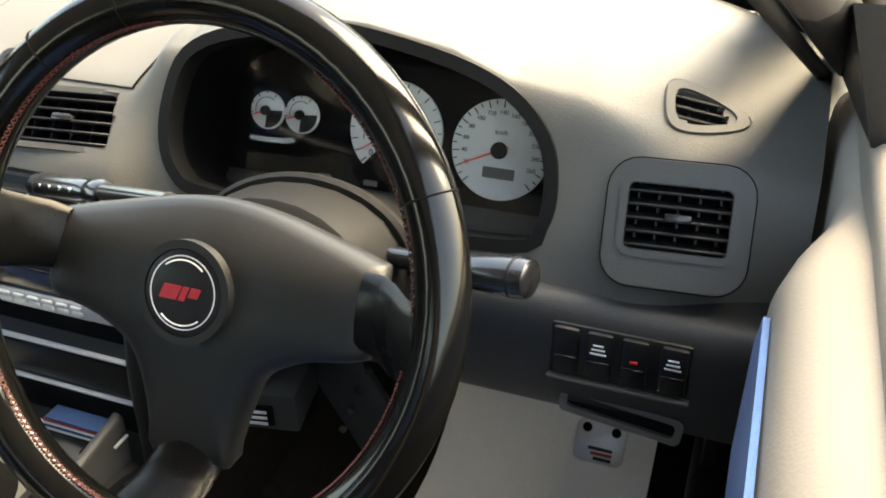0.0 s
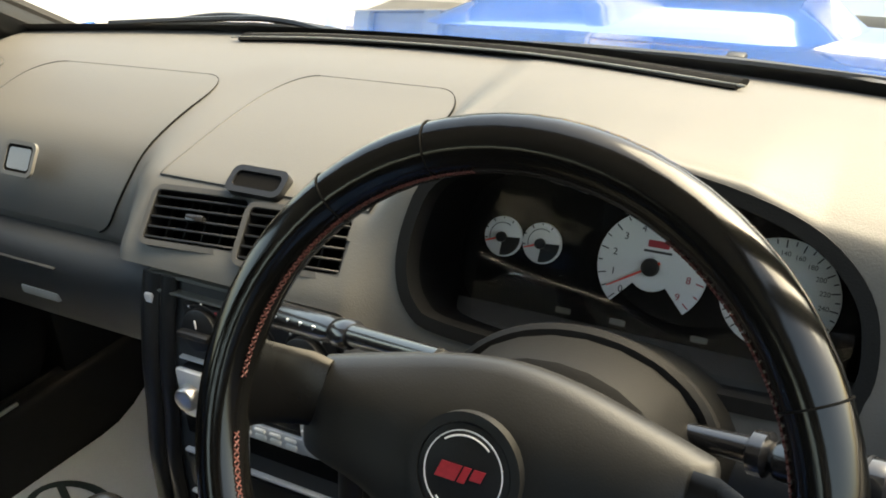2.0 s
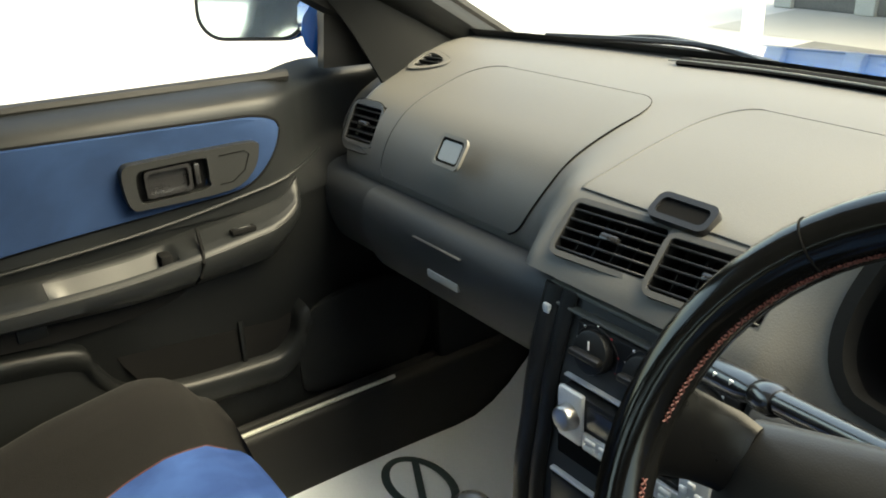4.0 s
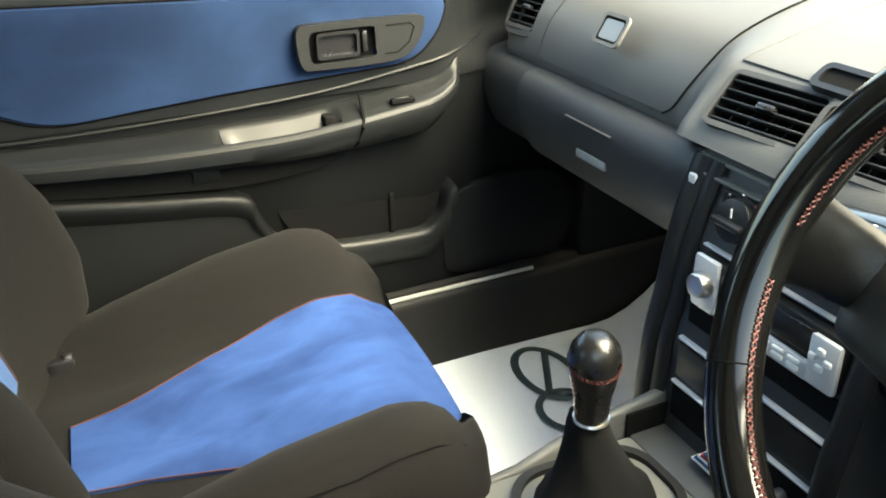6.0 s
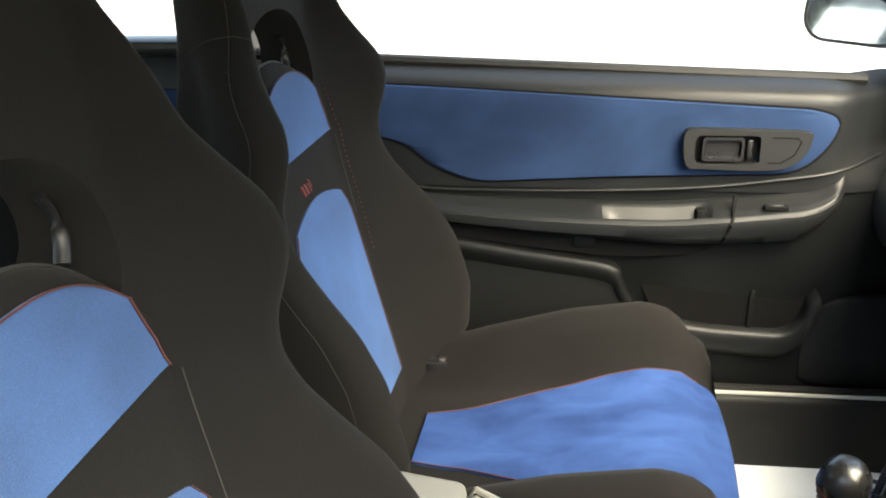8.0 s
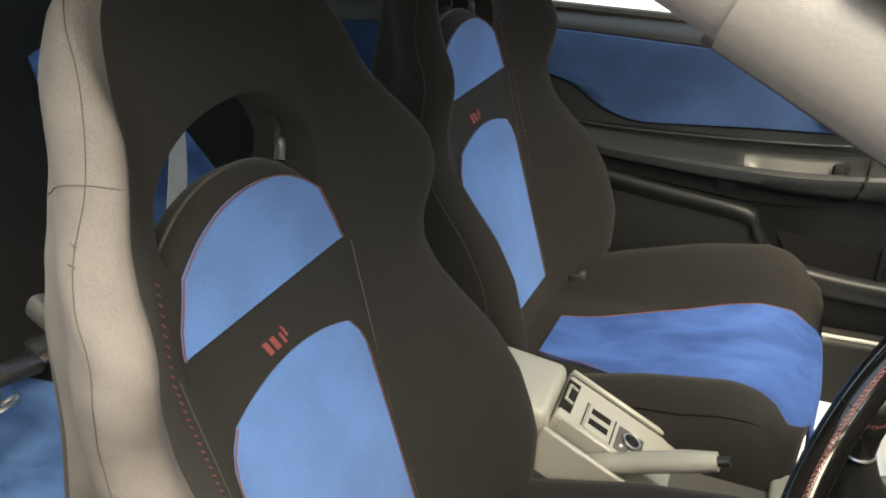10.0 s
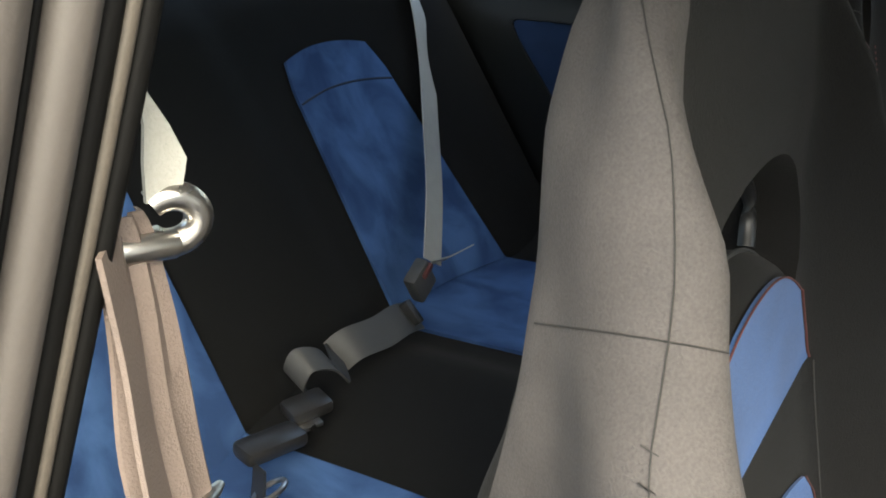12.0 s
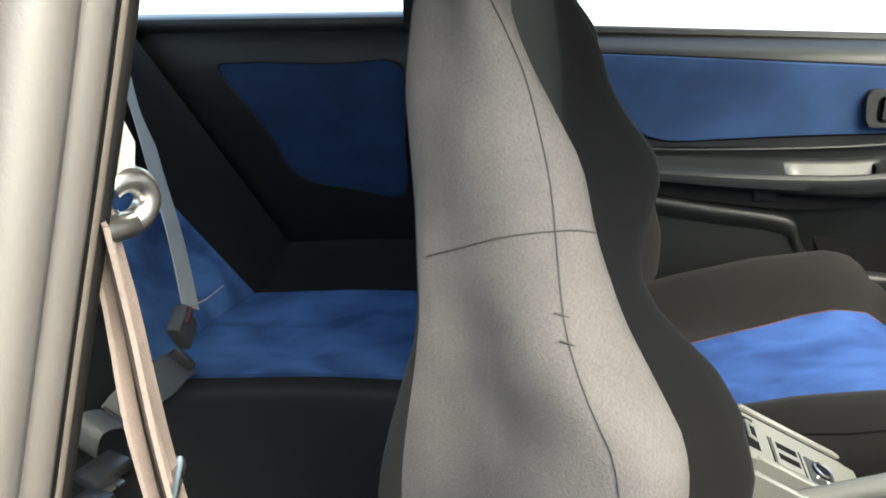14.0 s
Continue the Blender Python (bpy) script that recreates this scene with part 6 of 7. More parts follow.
part("mirror_foot", loft([[(cx + 0.012 * math.cos(q), cy + ry * math.cos(q), cz + rz * math.sin(q)) for q in (2 * math.pi * k / 16 for k in range(16))] for cx, cy, ry, cz, rz in ((-0.80, 0.285, 0.03, 1.045, 0.055), (-0.76, 0.285, 0.035, 1.035, 0.058), (-0.715, 0.290, 0.045, 1.022, 0.056), (-0.665, 0.285, 0.06, 1.015, 0.052))]), PAINT, mir)

# ---- rear side trim beside the bench ----
quarter = thing("rear_side_trim", (-0.64, -1.0, 0.45), "dark rear side trim with a blue suede inlay", "trim panel")
part("trim_panel", sheet(lambda y, z: (-0.625 - 0.03 * smoothstep(0.95, 1.01, z), y, z), steps(-1.45, -0.82, 16), steps(0.44, 1.01, 14), 0.02), DOOR_DARK, quarter)
part("trim_ledge", rbox((-0.70, -1.45, 0.995), (-0.635, -0.81, 1.02), 0.008), DOOR_TRIM, quarter, "grey ledge below the rear glass")
ring = curve_points([(-1.157, 0.93, 0), (-1.114, 0.947, 0), (-0.95, 0.944, 0), (-0.835, 0.94, 0), (-0.832, 0.82, 0), (-0.838, 0.707, 0), (-0.93, 0.714, 0), (-1.034, 0.738, 0), (-1.082, 0.82, 0)], 5, True)
part("suede_inlay", outline([(p.x, p.y) for p in ring], 0.006, Matrix(((0, 0, 1, -0.618), (1, 0, 0, 0), (0, 1, 0, 0), (0, 0, 0, 1))), 0.002), BLUE_DARK, quarter, "blue suede inlay")
part("inlay_edge", tube([(-0.617, p.x, p.y) for p in ring], 0.002, 5, True), DOOR_TRIM, quarter)
quarter2 = thing("rear_side_trim", (0.70, -1.0, 0.45), "dark rear side trim with a blue suede inlay behind the driver's seat", "trim panel")
part("trim_panel", sheet(lambda y, z: (0.685 + 0.03 * smoothstep(0.95, 1.01, z), y, z), steps(-1.45, -0.82, 16), steps(0.44, 1.01, 14), 0.02), DOOR_DARK, quarter2)
part("suede_inlay", outline([(p.x, p.y) for p in ring], 0.006, Matrix(((0, 0, 1, 0.684), (1, 0, 0, 0), (0, 1, 0, 0), (0, 0, 0, 1))), 0.002), BLUE_DARK, quarter2, "blue suede inlay")

# ---- driver's door, window wound down ----
ddoor = thing("driver_door", (0.72, 0.0, 0.43), "closed driver's door with its window wound down", "car door")
def dd_x(y, z):
    return 0.695 + 0.05 * smoothstep(0.90, 0.985, z) ** 2 + 0.034 * smoothstep(0.08, 0.20, y) + 0.01 * smoothstep(0.75, 0.5, z)
part("door_trim", sheet(lambda y, z: (dd_x(y, z), y, z), steps(-0.78, 0.40, 30), steps(0.44, 0.80, 14), 0.02), DOOR_DARK, ddoor)
part("upper_trim", sheet(lambda y, t: (dd_x(y, 0.80 + (sill_z(y) - 0.80) * t) + 0.05 * max(0, (t - 0.8) / 0.2) ** 3, y, 0.80 + (sill_z(y) - 0.80) * t), steps(-0.78, 0.40, 30), steps(0, 1, 16), 0.02), SILL_LIT, ddoor, "grey vinyl door top, paled for the sky light on it")
part("suede_inlay", sheet(lambda y, t: (dd_x(y, 0.82 + 0.105 * t) - 0.005, y, 0.82 + (0.105 + 0.0) * t + (-0.036 * y)), steps(-0.60, 0.06, 16), steps(0, 1, 6), 0.004), BLUE_PALE, ddoor, "blue suede inlay")
part("door_top", rbox((0.742, -0.78, 0.93), (0.80, 0.42, 0.975), 0.012, 3), SILL_LIT, ddoor)
part("outer_panel", rbox((0.79, -0.80, 0.42), (0.86, 0.46, 0.955), 0.02), PAINT, ddoor)
sail = [(0.722, 0.40, 0.962), (0.742, 0.205, 0.970), (0.712, 0.205, 1.062)]
part("mirror_corner", loft([sail, [(x + 0.03, y, z) for x, y, z in sail]]), BLACK, ddoor, "black triangular corner trim behind the mirror", smooth=False)
# ribbed window frame: front slope, top and rear upright
fr_front = [(0.735, 0.39, 0.97), (0.69, 0.20, 1.070), (0.645, 0.0, 1.175), (0.615, -0.17, 1.264)]
fr_top = [(0.615, -0.17, 1.264), (0.606, -0.26, 1.308), (0.600, -0.38, 1.345), (0.590, -0.60, 1.355), (0.575, -0.68, 1.31)]
fr_rear = [(0.550, -0.680, 1.31), (0.578, -0.697, 1.212), (0.610, -0.720, 1.10), (0.648, -0.746, 0.97)]
def bar(name, pts, r, mat, label="", flat=1.0):
    return part(name, tube(curve_points(pts, 6), r, 10, flat=flat), mat, ddoor, label)
def moved(pts, d):
    return [Vector(p) + Vector(d) for p in pts]
bar("frame_foot", fr_front[:2], 0.020, RUBBER)
bar("window_frame_front", fr_front[1:], 0.020, FRAME_TRIM, "pale grey front slope of the window frame")
bar("frame_bead", moved(fr_front, (-0.020, -0.012, -0.016)), 0.006, RUBBER)
bar("outer_bead", moved(fr_front[1:], (0.02, 0.03, 0.022)), 0.016, FRAME_TRIM)
bar("bead_foot", moved(fr_front[:2], (0.02, 0.03, 0.022)), 0.016, RUBBER)
bar("window_frame_top", fr_top, 0.018, FRAME_TRIM)
bar("window_frame_rear", moved(fr_rear, (0.0225, 0.0, 0)), 0.0086, FRAME_TRIM, "pale grey rear upright of the window frame")
bar("frame_groove", moved(fr_rear, (0.0338, 0.001, 0)), 0.0014, SEAL)
bar("frame_outer", moved(fr_rear, (0.0480, -0.002, 0)), 0.0118, FRAME_TRIM)
bar("rubber_seal", moved(fr_rear, (0.0085, 0.0, 0)), 0.0042, SEAL, "black ribbed rubber seal")
bar("trim_strip", moved(fr_rear, (0.0010, 0.0, 0)), 0.0034, STRIP, "beige trim strip beside the seal")
bar("inner_seal", moved(fr_rear, (-0.0070, -0.001, 0)), 0.0044, SEAL)
ribs = []
for p in curve_points(moved(fr_rear, (0.0102, 0.0022, 0)), 22):
    ribs.append(tube([p + Vector((-0.0012, 0.0008, 0)), p + Vector((0.0016, -0.0006, 0))], 0.0009, 5))
tagged(part("seal_ribs", join(*ribs), SEAL, ddoor), kind="stuff")

# ---- belts on the driver's side pillar ----
front_belt = thing("front_seat_belt", (0.56, -0.74, 0.8), "taupe front seat belt hanging from its pillar loop", "seat belt")
LOOP = Vector((0.553, -0.722, 1.134))
part("upper_strap", ribbon([(0.556, -0.724, 1.186), (0.553, -0.722, 1.170), (0.5525, -0.721, 1.157), (0.556, -0.721, 1.143)], [0.001, 0.009, 0.016, 0.013], 0.0025, (0.9, -0.3, 0.1)), BELT, front_belt, "pale folded end of the strap")
ringp = [LOOP + Vector((-0.009 * math.cos(q), 0.005 * math.cos(q), 0.0092 * math.sin(q))) for q in steps(-2.5, 2.2, 22)]
part("pillar_loop", tube(ringp, 0.0055, 12, up=(0.7, 0.7, 0)), STEEL, front_belt, "bright rounded metal belt loop")
part("loop_stem", cylinder(LOOP + Vector((0.000, 0.002, -0.009)), (0.93, -0.3, 0.16), 0.0055, 0.03, 20, bevel=0.002), STEEL, front_belt)
fall = curve_points([(0.573, -0.722, 1.142), (0.5735, -0.720, 1.10), (0.577, -0.717, 1.05), (0.577, -0.712, 0.98), (0.572, -0.706, 0.85), (0.562, -0.705, 0.70), (0.565, -0.71, 0.5)], 6)


def pleated(pts, widths, across, folds, deep, thick=0.0018):
    """A strap gathered into lengthwise pleats."""
    a = Vector(across).normalized()
    nrm = Vector((-a.y, a.x, 0))
    rings = []
    for i, p in enumerate(pts):
        w = interp(i / (len(pts) - 1), *widths)
        zig = [a * w * (k / folds / 2 - 0.5) + nrm * (deep * (0.5 + 0.5 * math.sin(k * 2.1 + 0.4 * math.sin(i * 0.5))) * (1 if k % 2 else -1)) for k in range(2 * folds + 1)]
        rings.append([p + q for q in zig] + [p + q - nrm * thick for q in reversed(zig)])
    return loft(rings)


part("webbing", pleated(fall, ([0, 0.05, 0.3, 1], [0.022, 0.034, 0.052, 0.060]), (0.95, 0.3, 0), 4, 0.0028), BELT_WARM, front_belt, "folded taupe webbing")
part("webbing_back", ribbon(moved(fall, (0.016, 0.010, 0)), 0.022, 0.002, (0.8, 0.6, 0.0)), BELT_WARM, front_belt)
part("belt_slide", tube([(0.606, -0.704, 1.013), (0.600, -0.706, 1.012), (0.556, -0.719, 1.009), (0.550, -0.721, 1.008)], [0.0022, 0.0036, 0.0036, 0.0022], 10, flat=0.8), STEEL, front_belt, "flat metal belt stop")

# ---- rear belts across the bench ----
rear_belt = thing("rear_seat_belt", (-0.24, -1.2, 0.7), "grey rear seat belt lying down the blue backrest", "seat belt", "rear belts")
fall = curve_points([(-0.55, -1.335, 1.03), (-0.516, -1.285, 0.967), (-0.49, -1.255, 0.885), (-0.434, -1.215, 0.812), (-0.345, -1.155, 0.728), (-0.246, -1.10, 0.659)], 5)
across = Vector((0.75, -0.15, 0.60))
part("webbing", ribbon(fall, 0.047, 0.002, across), BELT, rear_belt)
part("lap_strap", ribbon([(-0.235, -1.10, 0.660), (-0.30, -1.105, 0.640), (-0.39, -1.11, 0.622)], [0.030, 0.016, 0.008], 0.002, (0, 0.8, 0.6)), BELT, rear_belt)
part("buckle", rbox((-0.232, -1.110, 0.618), (-0.186, -1.088, 0.672), 0.005, 2, Matrix.Rotation(0.5, 4, "Y")), BELT_DARK, rear_belt, "grey square buckle")
part("buckle_button", rbox((-0.224, -1.094, 0.658), (-0.198, -1.084, 0.668), 0.002, 2, Matrix.Rotation(0.5, 4, "Y")), PIPING, rear_belt)
middle = thing("centre_lap_belt", (0.0, -1.08, 0.60), "grey centre lap belt heaped on the bench", "seat belt", "rear belts")
heap = curve_points([(-0.168, -1.085, 0.610), (-0.12, -1.075, 0.632), (-0.07, -1.075, 0.638), (-0.02, -1.085, 0.645), (0.0, -1.10, 0.63)], 5)
part("webbing", ribbon(heap, 0.048, 0.003, (0.05, -0.70, 0.70)), BELT_DARK, middle)
part("keeper", rbox((-0.151, -1.106, 0.602), (-0.139, -1.062, 0.640), 0.003, 2, Matrix.Rotation(0.7, 4, "X")), BUCKLE, middle)
part("webbing_loop", ribbon(curve_points([(0.00, -1.10, 0.635), (0.035, -1.065, 0.640), (0.055, -1.07, 0.668), (0.085, -1.08, 0.680), (0.092, -1.09, 0.655), (0.07, -1.10, 0.63)], 5), 0.036, 0.003, (0.05, -0.75, 0.66)), BELT_DARK, middle)
part("tongue", rbox((0.075, -1.085, 0.622), (0.130, -1.045, 0.640), 0.006, 2, Matrix.Rotation(-0.4, 4, "Z")), BUCKLE, middle)
part("tongue_plate", rbox((0.100, -1.075, 0.618), (0.128, -1.040, 0.624), 0.002, 2, Matrix.Rotation(-0.4, 4, "Z")), STEEL, middle)
part("strap_end", rbox((0.145, -1.068, 0.630), (0.225, -1.030, 0.650), 0.007, 2, Matrix.Rotation(-0.25, 4, "Z") @ Matrix.Rotation(-0.15, 4, "Y")), BUCKLE, middle, "glossy black webbing end")
part("lower_strap", ribbon(curve_points([(0.225, -1.03, 0.645), (0.25, -1.01, 0.640), (0.27, -1.0, 0.62), (0.29, -0.99, 0.60)], 5), 0.036, 0.003, (0.4, 0.8, 0.3)), BUCKLE, middle)
part("ring", tube([(0.245 + 0.020 * math.cos(q), -1.0 + 0.014 * math.sin(q), 0.640 + 0.006 * math.sin(q)) for q in steps(0, 6.2, 16)[:-1]], 0.003, 8, True), STEEL, middle)
rb2 = thing("rear_belt_buckle", (0.30, -1.08, 0.60), "dark buckle with a red button on the bench", "buckle")
part("housing", rbox((0.285, -1.10, 0.585), (0.335, -1.03, 0.612), 0.006, 2, Matrix.Rotation(0.3, 4, "Z")), BUCKLE, rb2)
part("button", rbox((0.262, -1.075, 0.597), (0.284, -1.045, 0.613), 0.003), RED, rb2, "red release button")

# ---- centre console ----
WALL_GREY = material("console_edge_plastic", (0.062, 0.064, 0.064), 0.5, vary=0.08, scale=10, fine=600, bump=0.2)
console = thing("centre_console", (0.01, -0.15, 0.45), "grey plastic centre console between the seats", "console")
def cons(y, z, w, zl=0.40):
    return [(0.008 - w, y, zl), (0.008 - w, y, z - 0.012), (0.008 - w + 0.012, y, z), (0.008 + w - 0.012, y, z), (0.008 + w, y, z - 0.012), (0.008 + w, y, zl)]
part("console_body", loft([cons(-0.52, 0.60, 0.066), cons(-0.50, 0.64, 0.068), cons(-0.35, 0.635, 0.068), cons(-0.22, 0.565, 0.07), cons(-0.17, 0.555, 0.078), cons(-0.10, 0.555, 0.085), cons(0.05, 0.553, 0.092), cons(0.12, 0.545, 0.10), cons(0.17, 0.53, 0.105)]), CONSOLE, console, "dark grey console moulding", angle=30)
b = rbox((-0.050, -0.500, 0.630), (0.062, -0.352, 0.692), 0.010, 3)
for v in b.verts:
    v.co.z -= 0.16 * (v.co.y + 0.50) if v.co.z > 0.66 else 0
part("armrest_lid", b, GREY_LID, console, "smooth grey lid of the storage bin")
PLATE = Matrix.Translation((0.006, -0.2775, 0.607)) @ Matrix.Rotation(-0.50, 4, "X") @ Matrix.Translation((0, 0, 0.013))
def on_plate(x, y, w, l, z0, z1, r=0.001):
    b = rbox((x - w / 2, y - l / 2, z0), (x + w / 2, y + l / 2, z1), r, 1)
    bmesh.ops.transform(b, matrix=PLATE, verts=b.verts)
    return b
tray = part("switch_plate", on_plate(-0.008, -0.004, 0.092, 0.160, -0.030, 0.0, 0.003), GREY_LID, console, "pale plate with switches and a socket")
part("plate_rim", on_plate(-0.0515, -0.004, 0.007, 0.162, -0.030, 0.0055, 0.002), GREY_LID, tray, "raised pale rim of the plate")
part("rim_groove", on_plate(-0.0465, -0.004, 0.0016, 0.158, -0.002, 0.0008, 0.0), HOLE, tray)
part("plate_shoulder", on_plate(0.036, 0.0, 0.006, 0.150, -0.020, 0.002, 0.002), GREY_LID, tray)
part("well_rim", on_plate(0.071, -0.012, 0.007, 0.155, -0.060, 0.002, 0.002), GREY_LID, tray, "pale outer rim of the handbrake well")
part("well_floor", on_plate(0.054, -0.012, 0.032, 0.150, -0.060, -0.022, 0.002), RUBBER, tray)
part("clip_hole", on_plate(-0.008, -0.075, 0.060, 0.017, -0.006, 0.0008), HOLE, tray)
part("clip", tube([PLATE @ Vector(p) for p in ((-0.024, -0.069, 0.001), (-0.024, -0.080, 0.003), (0.004, -0.080, 0.003), (0.004, -0.069, 0.001))], 0.0022, 8), GREY_LID, tray, "small pale clip in the slot")
bez = part("switch_bezel", on_plate(0.005, -0.030, 0.048, 0.036, -0.001, 0.0022, 0.001), GREY_LID, tray)
for v in (-0.0505, -0.0095):
    part("bezel_gap", on_plate(0.005, v, 0.046, 0.0016, -0.001, 0.0008, 0.0), HOLE, tray)
for x in (-0.006, 0.014):
    part("switch_hole", on_plate(x, -0.030, 0.011, 0.027, -0.001, 0.0028, 0.0004), HOLE, bez, "empty switch opening")
part("socket_well", on_plate(0.006, 0.014, 0.044, 0.036, -0.001, 0.0012, 0.001), CONSOLE, tray)
part("socket", cylinder(PLATE @ Vector((0.002, 0.015, 0.0005)), PLATE.to_3x3() @ Vector((0, 0, 1)), 0.0105, 0.004, 24, bevel=0.001), HOLE, tray, "round power socket")
part("socket_ring", tube([PLATE @ Vector((0.002 + 0.011 * math.cos(q), 0.015 + 0.011 * math.sin(q), 0.0045)) for q in steps(0, 6.28, 24)[:-1]], 0.0014, 6, True), STEEL, tray)
for x, y in ((0.019, 0.004), (0.021, 0.017), (0.018, 0.027)):
    part("socket_tab", on_plate(x, y, 0.005, 0.006, 0.0, 0.0042, 0.0012), STEEL, tray)
brake = thing("handbrake", (0.088, -0.25, 0.62), "grey handbrake lever lowered beside the console", "handbrake")
part("lever", tube([(0.052, -0.325, 0.595), (0.056, -0.28, 0.612), (0.060, -0.19, 0.645), (0.061, -0.155, 0.656)], [0.009, 0.0125, 0.0135, 0.011], 14), GREY_LID, brake)
part("release_button", tube([(0.061, -0.155, 0.656), (0.0612, -0.142, 0.660)], 0.006, 12), BLACK, brake, "black push button")
part("boot", rbox((0.048, -0.35, 0.56), (0.070, -0.29, 0.618), 0.012, 3), BLACK, brake)
gear = thing("gear_lever", (0.010, 0.0, 0.555), "gear lever with a stitched leather knob and black gaiter", "gear lever")
part("surround", rbox((-0.060, -0.092, 0.545), (0.078, 0.093, 0.567), 0.007, 3), GREY_LID, gear, "pale grey plate round the gaiter")
part("bezel", frame_ring(rounded(0.122, 0.156, 0.045, 8), rounded(0.106, 0.140, 0.040, 8), 0.010, Matrix.Translation((0.009, 0.008, 0.5735)), 0.003), RUBBER, gear, "black oval bezel")
part("bezel_floor", outline(rounded(0.110, 0.144, 0.042, 8), 0.003, Matrix.Translation((0.009, 0.008, 0.5665))), FABRIC_R, gear)
for x in (-0.078, 0.095):
    part("side_wall", loft([[(x + dx, y, 0.50 if dz is None else z + dz) for dx, dz in ((-0.007, None), (-0.007, -0.005), (-0.004, -0.001), (0.0, 0.0), (0.004, -0.001), (0.007, -0.005), (0.007, None))] for y, z in ((-0.17, 0.548), (-0.09, 0.549), (-0.03, 0.556), (0.01, 0.570), (0.05, 0.582), (0.10, 0.590), (0.15, 0.598))]), WALL_GREY, console, "grey raised edge of the console")
def gait(z, w, l, n=28, ph=0.0):
    return [(0.010 + w * math.cos(q) * (1 + 0.06 * math.cos(5 * q + ph)), 0.004 - 0.15 * (z - 0.566) + l * math.sin(q) * (1 + 0.06 * math.sin(4 * q + ph)), z) for q in (2 * math.pi * k / n for k in range(n))]
part("gaiter", loft([gait(0.566, 0.050, 0.064), gait(0.580, 0.046, 0.056, ph=1), gait(0.595, 0.037, 0.044, ph=2), gait(0.62, 0.028, 0.032, ph=3), gait(0.645, 0.0215, 0.023, ph=4), gait(0.668, 0.0170, 0.0175, ph=5), gait(0.676, 0.015, 0.0155)]), FABRIC_R, gear, "black cloth gaiter in soft folds")
K = [(0.672, 0.0145), (0.682, 0.0150), (0.70, 0.0165), (0.714, 0.0195), (0.726, 0.0222), (0.738, 0.0228), (0.748, 0.0205), (0.756, 0.0150), (0.7605, 0.008)]


def knob_r(z):
    return interp(z, [p[0] for p in K], [p[1] for p in K])


def knob_at(q, z, r):
    return (0.016 + r * math.cos(q), -0.012 + r * math.sin(q), z)


part("knob", loft([[knob_at(2 * math.pi * k / 28, z, r) for k in range(28)] for z, r in K]), KNOB, gear, "worn black leather knob")
part("knob_collar", tube([knob_at(q, 0.675, 0.0150) for q in steps(0, 6.28, 24)[:-1]], 0.0018, 6, True), STEEL, gear)
bits = []
for q in steps(0, 6.1, 34):
    for k in (-1, 1):
        za, zb = 0.7325 + 0.006 * math.sin(q - 1.2) - 0.0018 * k, 0.7325 + 0.006 * math.sin(q - 1.2) + 0.0018 * k
        bits.append(tube([knob_at(q, za, knob_r(za) + 0.0003), knob_at(q + 0.11, zb, knob_r(zb) + 0.0003)], 0.0005, 4))
for k in range(10):
    z = 0.678 + 0.0055 * k
    bits.append(tube([knob_at(4.72, z, knob_r(z) + 0.0003), knob_at(4.76, z - 0.0022, knob_r(z) + 0.0003)], 0.0007, 4))
tagged(part("knob_stitching", join(*bits), STITCH, gear, "red stitching"), kind="stuff")
part("front_tray", rbox((-0.070, 0.098, 0.535), (0.087, 0.148, 0.5575), 0.004), WALL_GREY, console, "grey floor of the open tray")
for x in (-0.069, 0.086):
    part("tray_wall", rbox((x - 0.002, 0.094, 0.54), (x + 0.002, 0.148, 0.584), 0.001, 1), HOLE, console)

# ---- floor mats, pedals ----
mat = thing("paper_floor_mat", (-0.36, 0.2, 0.31), "white protective paper mat on the passenger floor", "floor mat", "paper mats")
def mat_z(y):
    return 0.312 + 0.14 * smoothstep(0.42, 0.72, y)
part("paper", sheet(lambda x, y: (x + 0.02 * (y - 0.2), y, mat_z(y) + 0.003 + 0.004 * math.sin(9 * x + 5 * y) + 0.02 * smoothstep(0.5, 0.62, y) * smoothstep(-0.5, -0.62, x)), steps(-0.60, -0.115, 16), steps(-0.15, 0.60, 20), 0.0015), PAPER, mat)
MATLOGO, PEDAL = (-0.50, 0.265), (0.556, 0.43, 0.442)
def ink(pts, r, z):
    return tube([(x, y, mat_z(y) + z) for x, y in pts], r, 6, flat=0.25)
MX, MY = MATLOGO
part("printed_mark", join(ink([(MX + 0.075 * math.cos(q), MY + 0.045 * math.sin(q)) for q in steps(0, 6.28, 30)], 0.007, 0.006), ink([(MX - 0.06, MY + 0.03), (MX + 0.06, MY - 0.03)], 0.006, 0.006), ink([(MX + 0.10 + 0.05 * math.cos(q), MY - 0.02 + 0.045 * math.sin(q)) for q in steps(0, 6.28, 24)], 0.006, 0.006)), INK, mat, "dark printed oval mark")
mat2 = thing("paper_floor_mat", (0.45, 0.3, 0.31), "white protective paper mat in the driver's footwell", "floor mat", "paper mats")
part("paper", sheet(lambda x, y: (x, y, mat_z(y) + 0.004 + 0.003 * math.sin(9 * x + 5 * y)), steps(0.325, 0.618, 14), steps(-0.1, 0.60, 20), 0.0015), PAPER, mat2)
PED = thing("accelerator_pedal", (0.55, 0.45, 0.5), "light metal accelerator pedal plate with two holes", "pedal")
pm2 = facing(PEDAL, (0, -0.8, 0.6))
part("plate", outline(rounded(0.062, 0.052, 0.010), 0.005, pm2, 0.001), SILVER, PED)
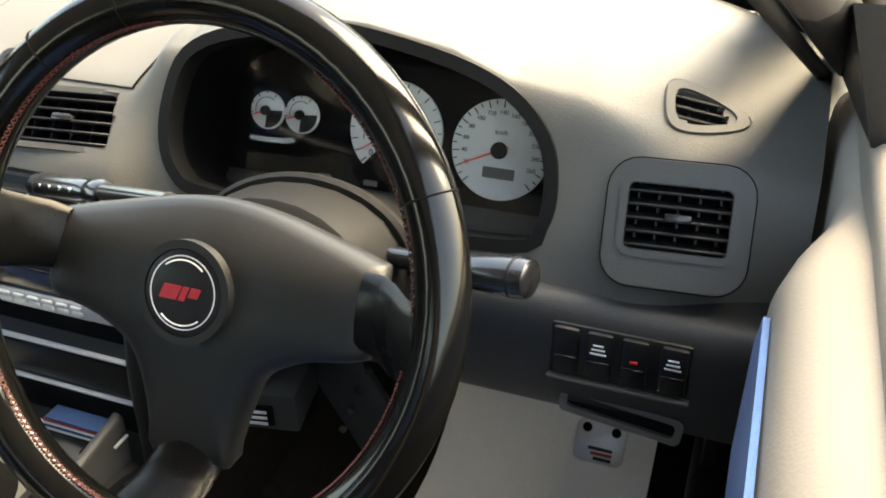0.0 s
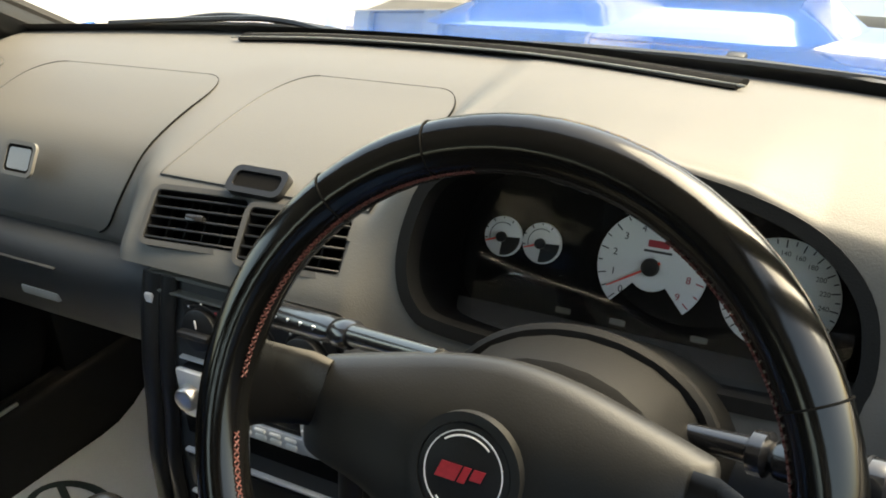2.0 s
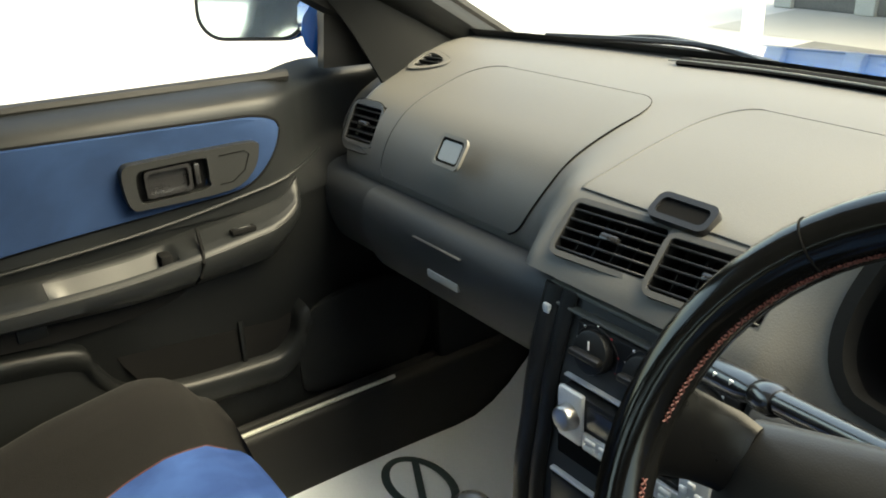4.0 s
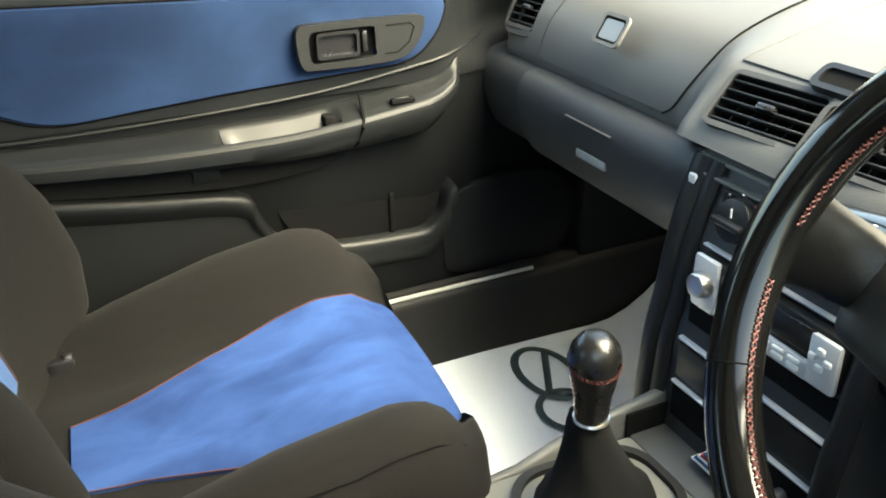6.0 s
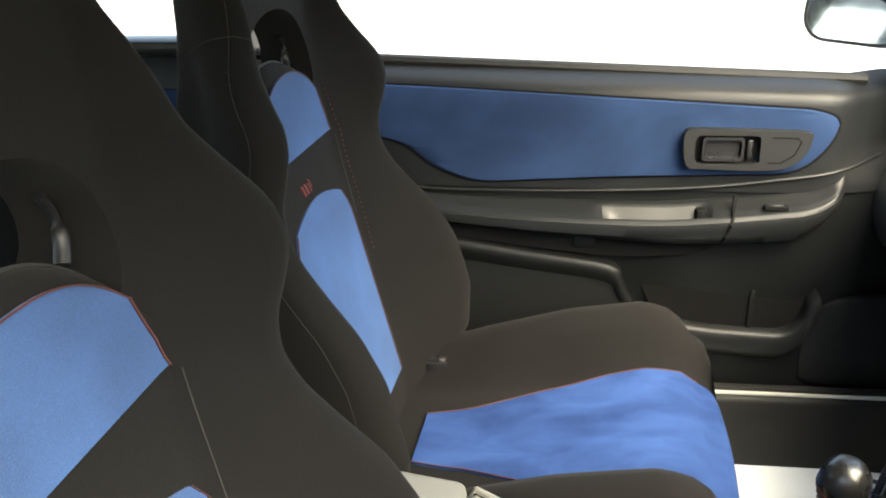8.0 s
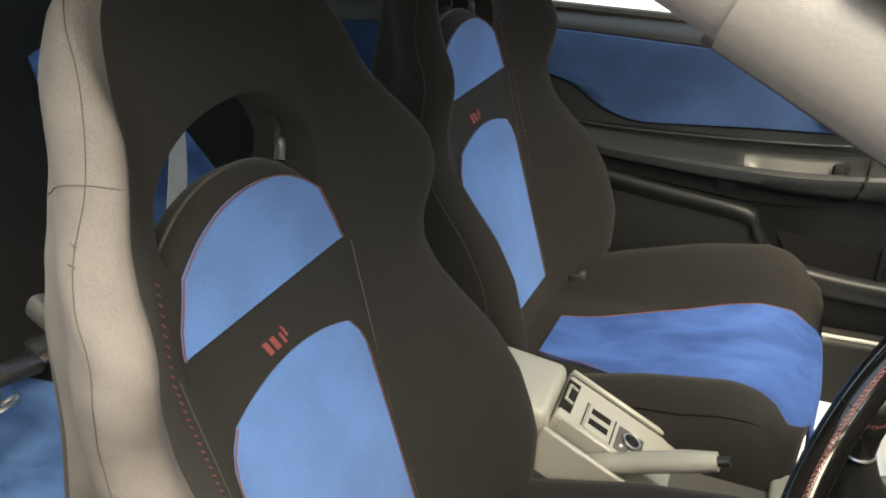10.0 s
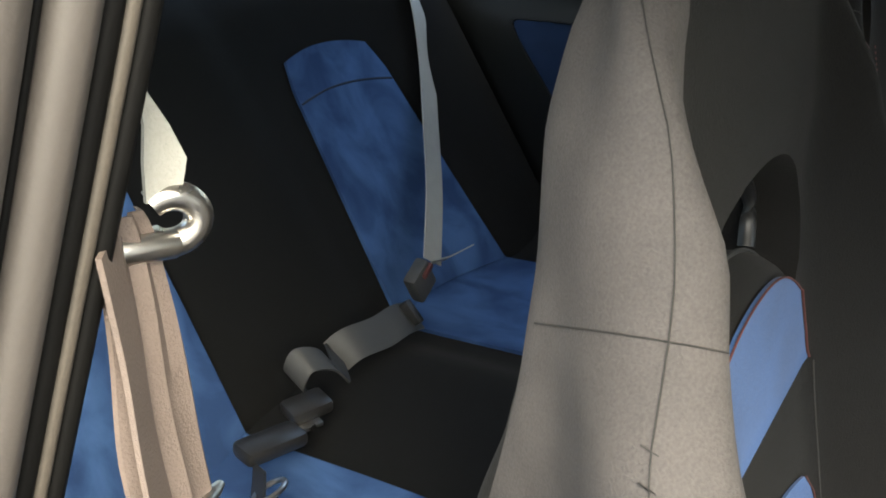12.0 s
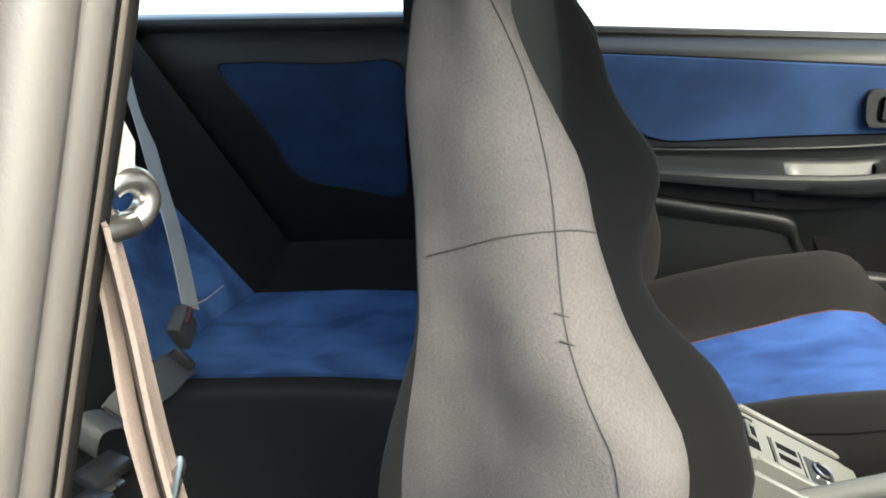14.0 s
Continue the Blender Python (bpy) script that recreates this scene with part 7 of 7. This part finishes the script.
for x in (-0.018, 0.018):
    part("hole", cylinder(pm2 @ Vector((x, 0.016, 0.0003)), pm2.to_3x3() @ Vector((0, 0, 1)), 0.006, 0.001, 16), HOLE, PED)
for k in range(3):
    part("emblem", outline(rounded(0.030 - 0.004 * k, 0.004, 0.001), 0.001, pm2 @ Matrix.Translation((0.002 + 0.002 * k, -0.008 - 0.006 * k, 0.001))), PRINT_R if k == 1 else CONSOLE, PED)
part("arm", tube([pm2 @ Vector((0, 0.02, -0.006)), pm2 @ Vector((0.0, 0.12, -0.05))], 0.006, 8), BLACK, PED)
clutch = thing("pedal_bracket", (0.30, 0.38, 0.55), "black perforated pedal bracket under the column", "bracket")
part("plate", rbox((0.29, 0.24, 0.52), (0.36, 0.25, 0.69), 0.004, 2, Matrix.Rotation(-0.5, 4, "Y")), CONSOLE, clutch)
for k in range(4):
    part("bolt", cylinder((0.31 + 0.012 * k, 0.238, 0.56 + 0.03 * k), (0, -1, 0), 0.004, 0.004, 10), STEEL, clutch)

# ---- things in the yard ahead ----
def parked_car(at, mat, dark, label, turn, s=1.0):
    c = thing("parked_car", (*at, 0), label, "car", "parked cars")
    M = Matrix.Translation((*at, 0)) @ Matrix.Rotation(turn, 4, "Z") @ Matrix.Scale(s, 4)
    def put(name, bm, m, lab=""):
        bmesh.ops.transform(bm, matrix=M, verts=bm.verts)
        return part(name, bm, m, c, lab)
    def ring(y, w, z0, z1):
        return [(x * w, y, z0 + (z1 - z0) * t) for x, t in ((-0.9, 0), (-1, 0.25), (-1, 0.6), (-0.93, 0.9), (-0.7, 1), (0.7, 1), (0.93, 0.9), (1, 0.6), (1, 0.25), (0.9, 0))]
    put("body", loft([ring(-2.0, 0.70, 0.35, 0.72), ring(-1.85, 0.80, 0.25, 0.82), ring(-1.0, 0.84, 0.22, 0.90), ring(0.6, 0.84, 0.22, 0.95), ring(1.6, 0.82, 0.25, 0.93), ring(1.9, 0.76, 0.3, 0.86)]), mat, "glossy body")
    put("cabin", loft([ring(-0.95, 0.70, 0.88, 0.92), ring(-0.30, 0.62, 0.90, 1.36), ring(0.75, 0.60, 0.92, 1.38), ring(1.5, 0.66, 0.90, 0.96)]), dark, "dark glass cabin")
    put("roof", loft([ring(-0.30, 0.58, 1.36, 1.40), ring(0.2, 0.60, 1.38, 1.43), ring(0.75, 0.57, 1.37, 1.40)]), mat)
    put("bonnet_bulge", loft([ring(-1.7, 0.30, 0.80, 0.85), ring(-1.4, 0.34, 0.84, 0.91), ring(-1.0, 0.32, 0.86, 0.92)]), mat)
    for x in (-0.6, 0.6):
        put("headlight", rbox((x - 0.16, -1.99, 0.58), (x + 0.16, -1.86, 0.72), 0.04, 3), GAUGE, "round lamp glass")
    for x in (-0.78, 0.78):
        for y in (-1.25, 1.2):
            put("wheel", cylinder((x - 0.09, y, 0.3), (1, 0, 0), 0.3, 0.18, 24, bevel=0.03), RUBBER)
    return c
YELLOW_AT, WHITE_AT, POST_AT = (-1.15, 5.9), (0.75, 5.9), (-3.15, 4.72)
parked_car(YELLOW_AT, YELLOW, GLOSS, "bright yellow car with dark glass parked facing us", 0.15, 0.8)
parked_car(WHITE_AT, WHITE, GLOSS, "white car parked beside the yellow one", -0.1)
post = thing("roof_post", (*POST_AT, 0), "white painted steel post in front of the wall", "post")
part("shaft", cylinder((*POST_AT, 0.0), (0, 0, 1), 0.07, 3.4, 16), WHITE, post)
part("foot", rbox((POST_AT[0] - 0.15, POST_AT[1] - 0.15, 0), (POST_AT[0] + 0.15, POST_AT[1] + 0.15, 0.03), 0.005), CONCRETE, post)
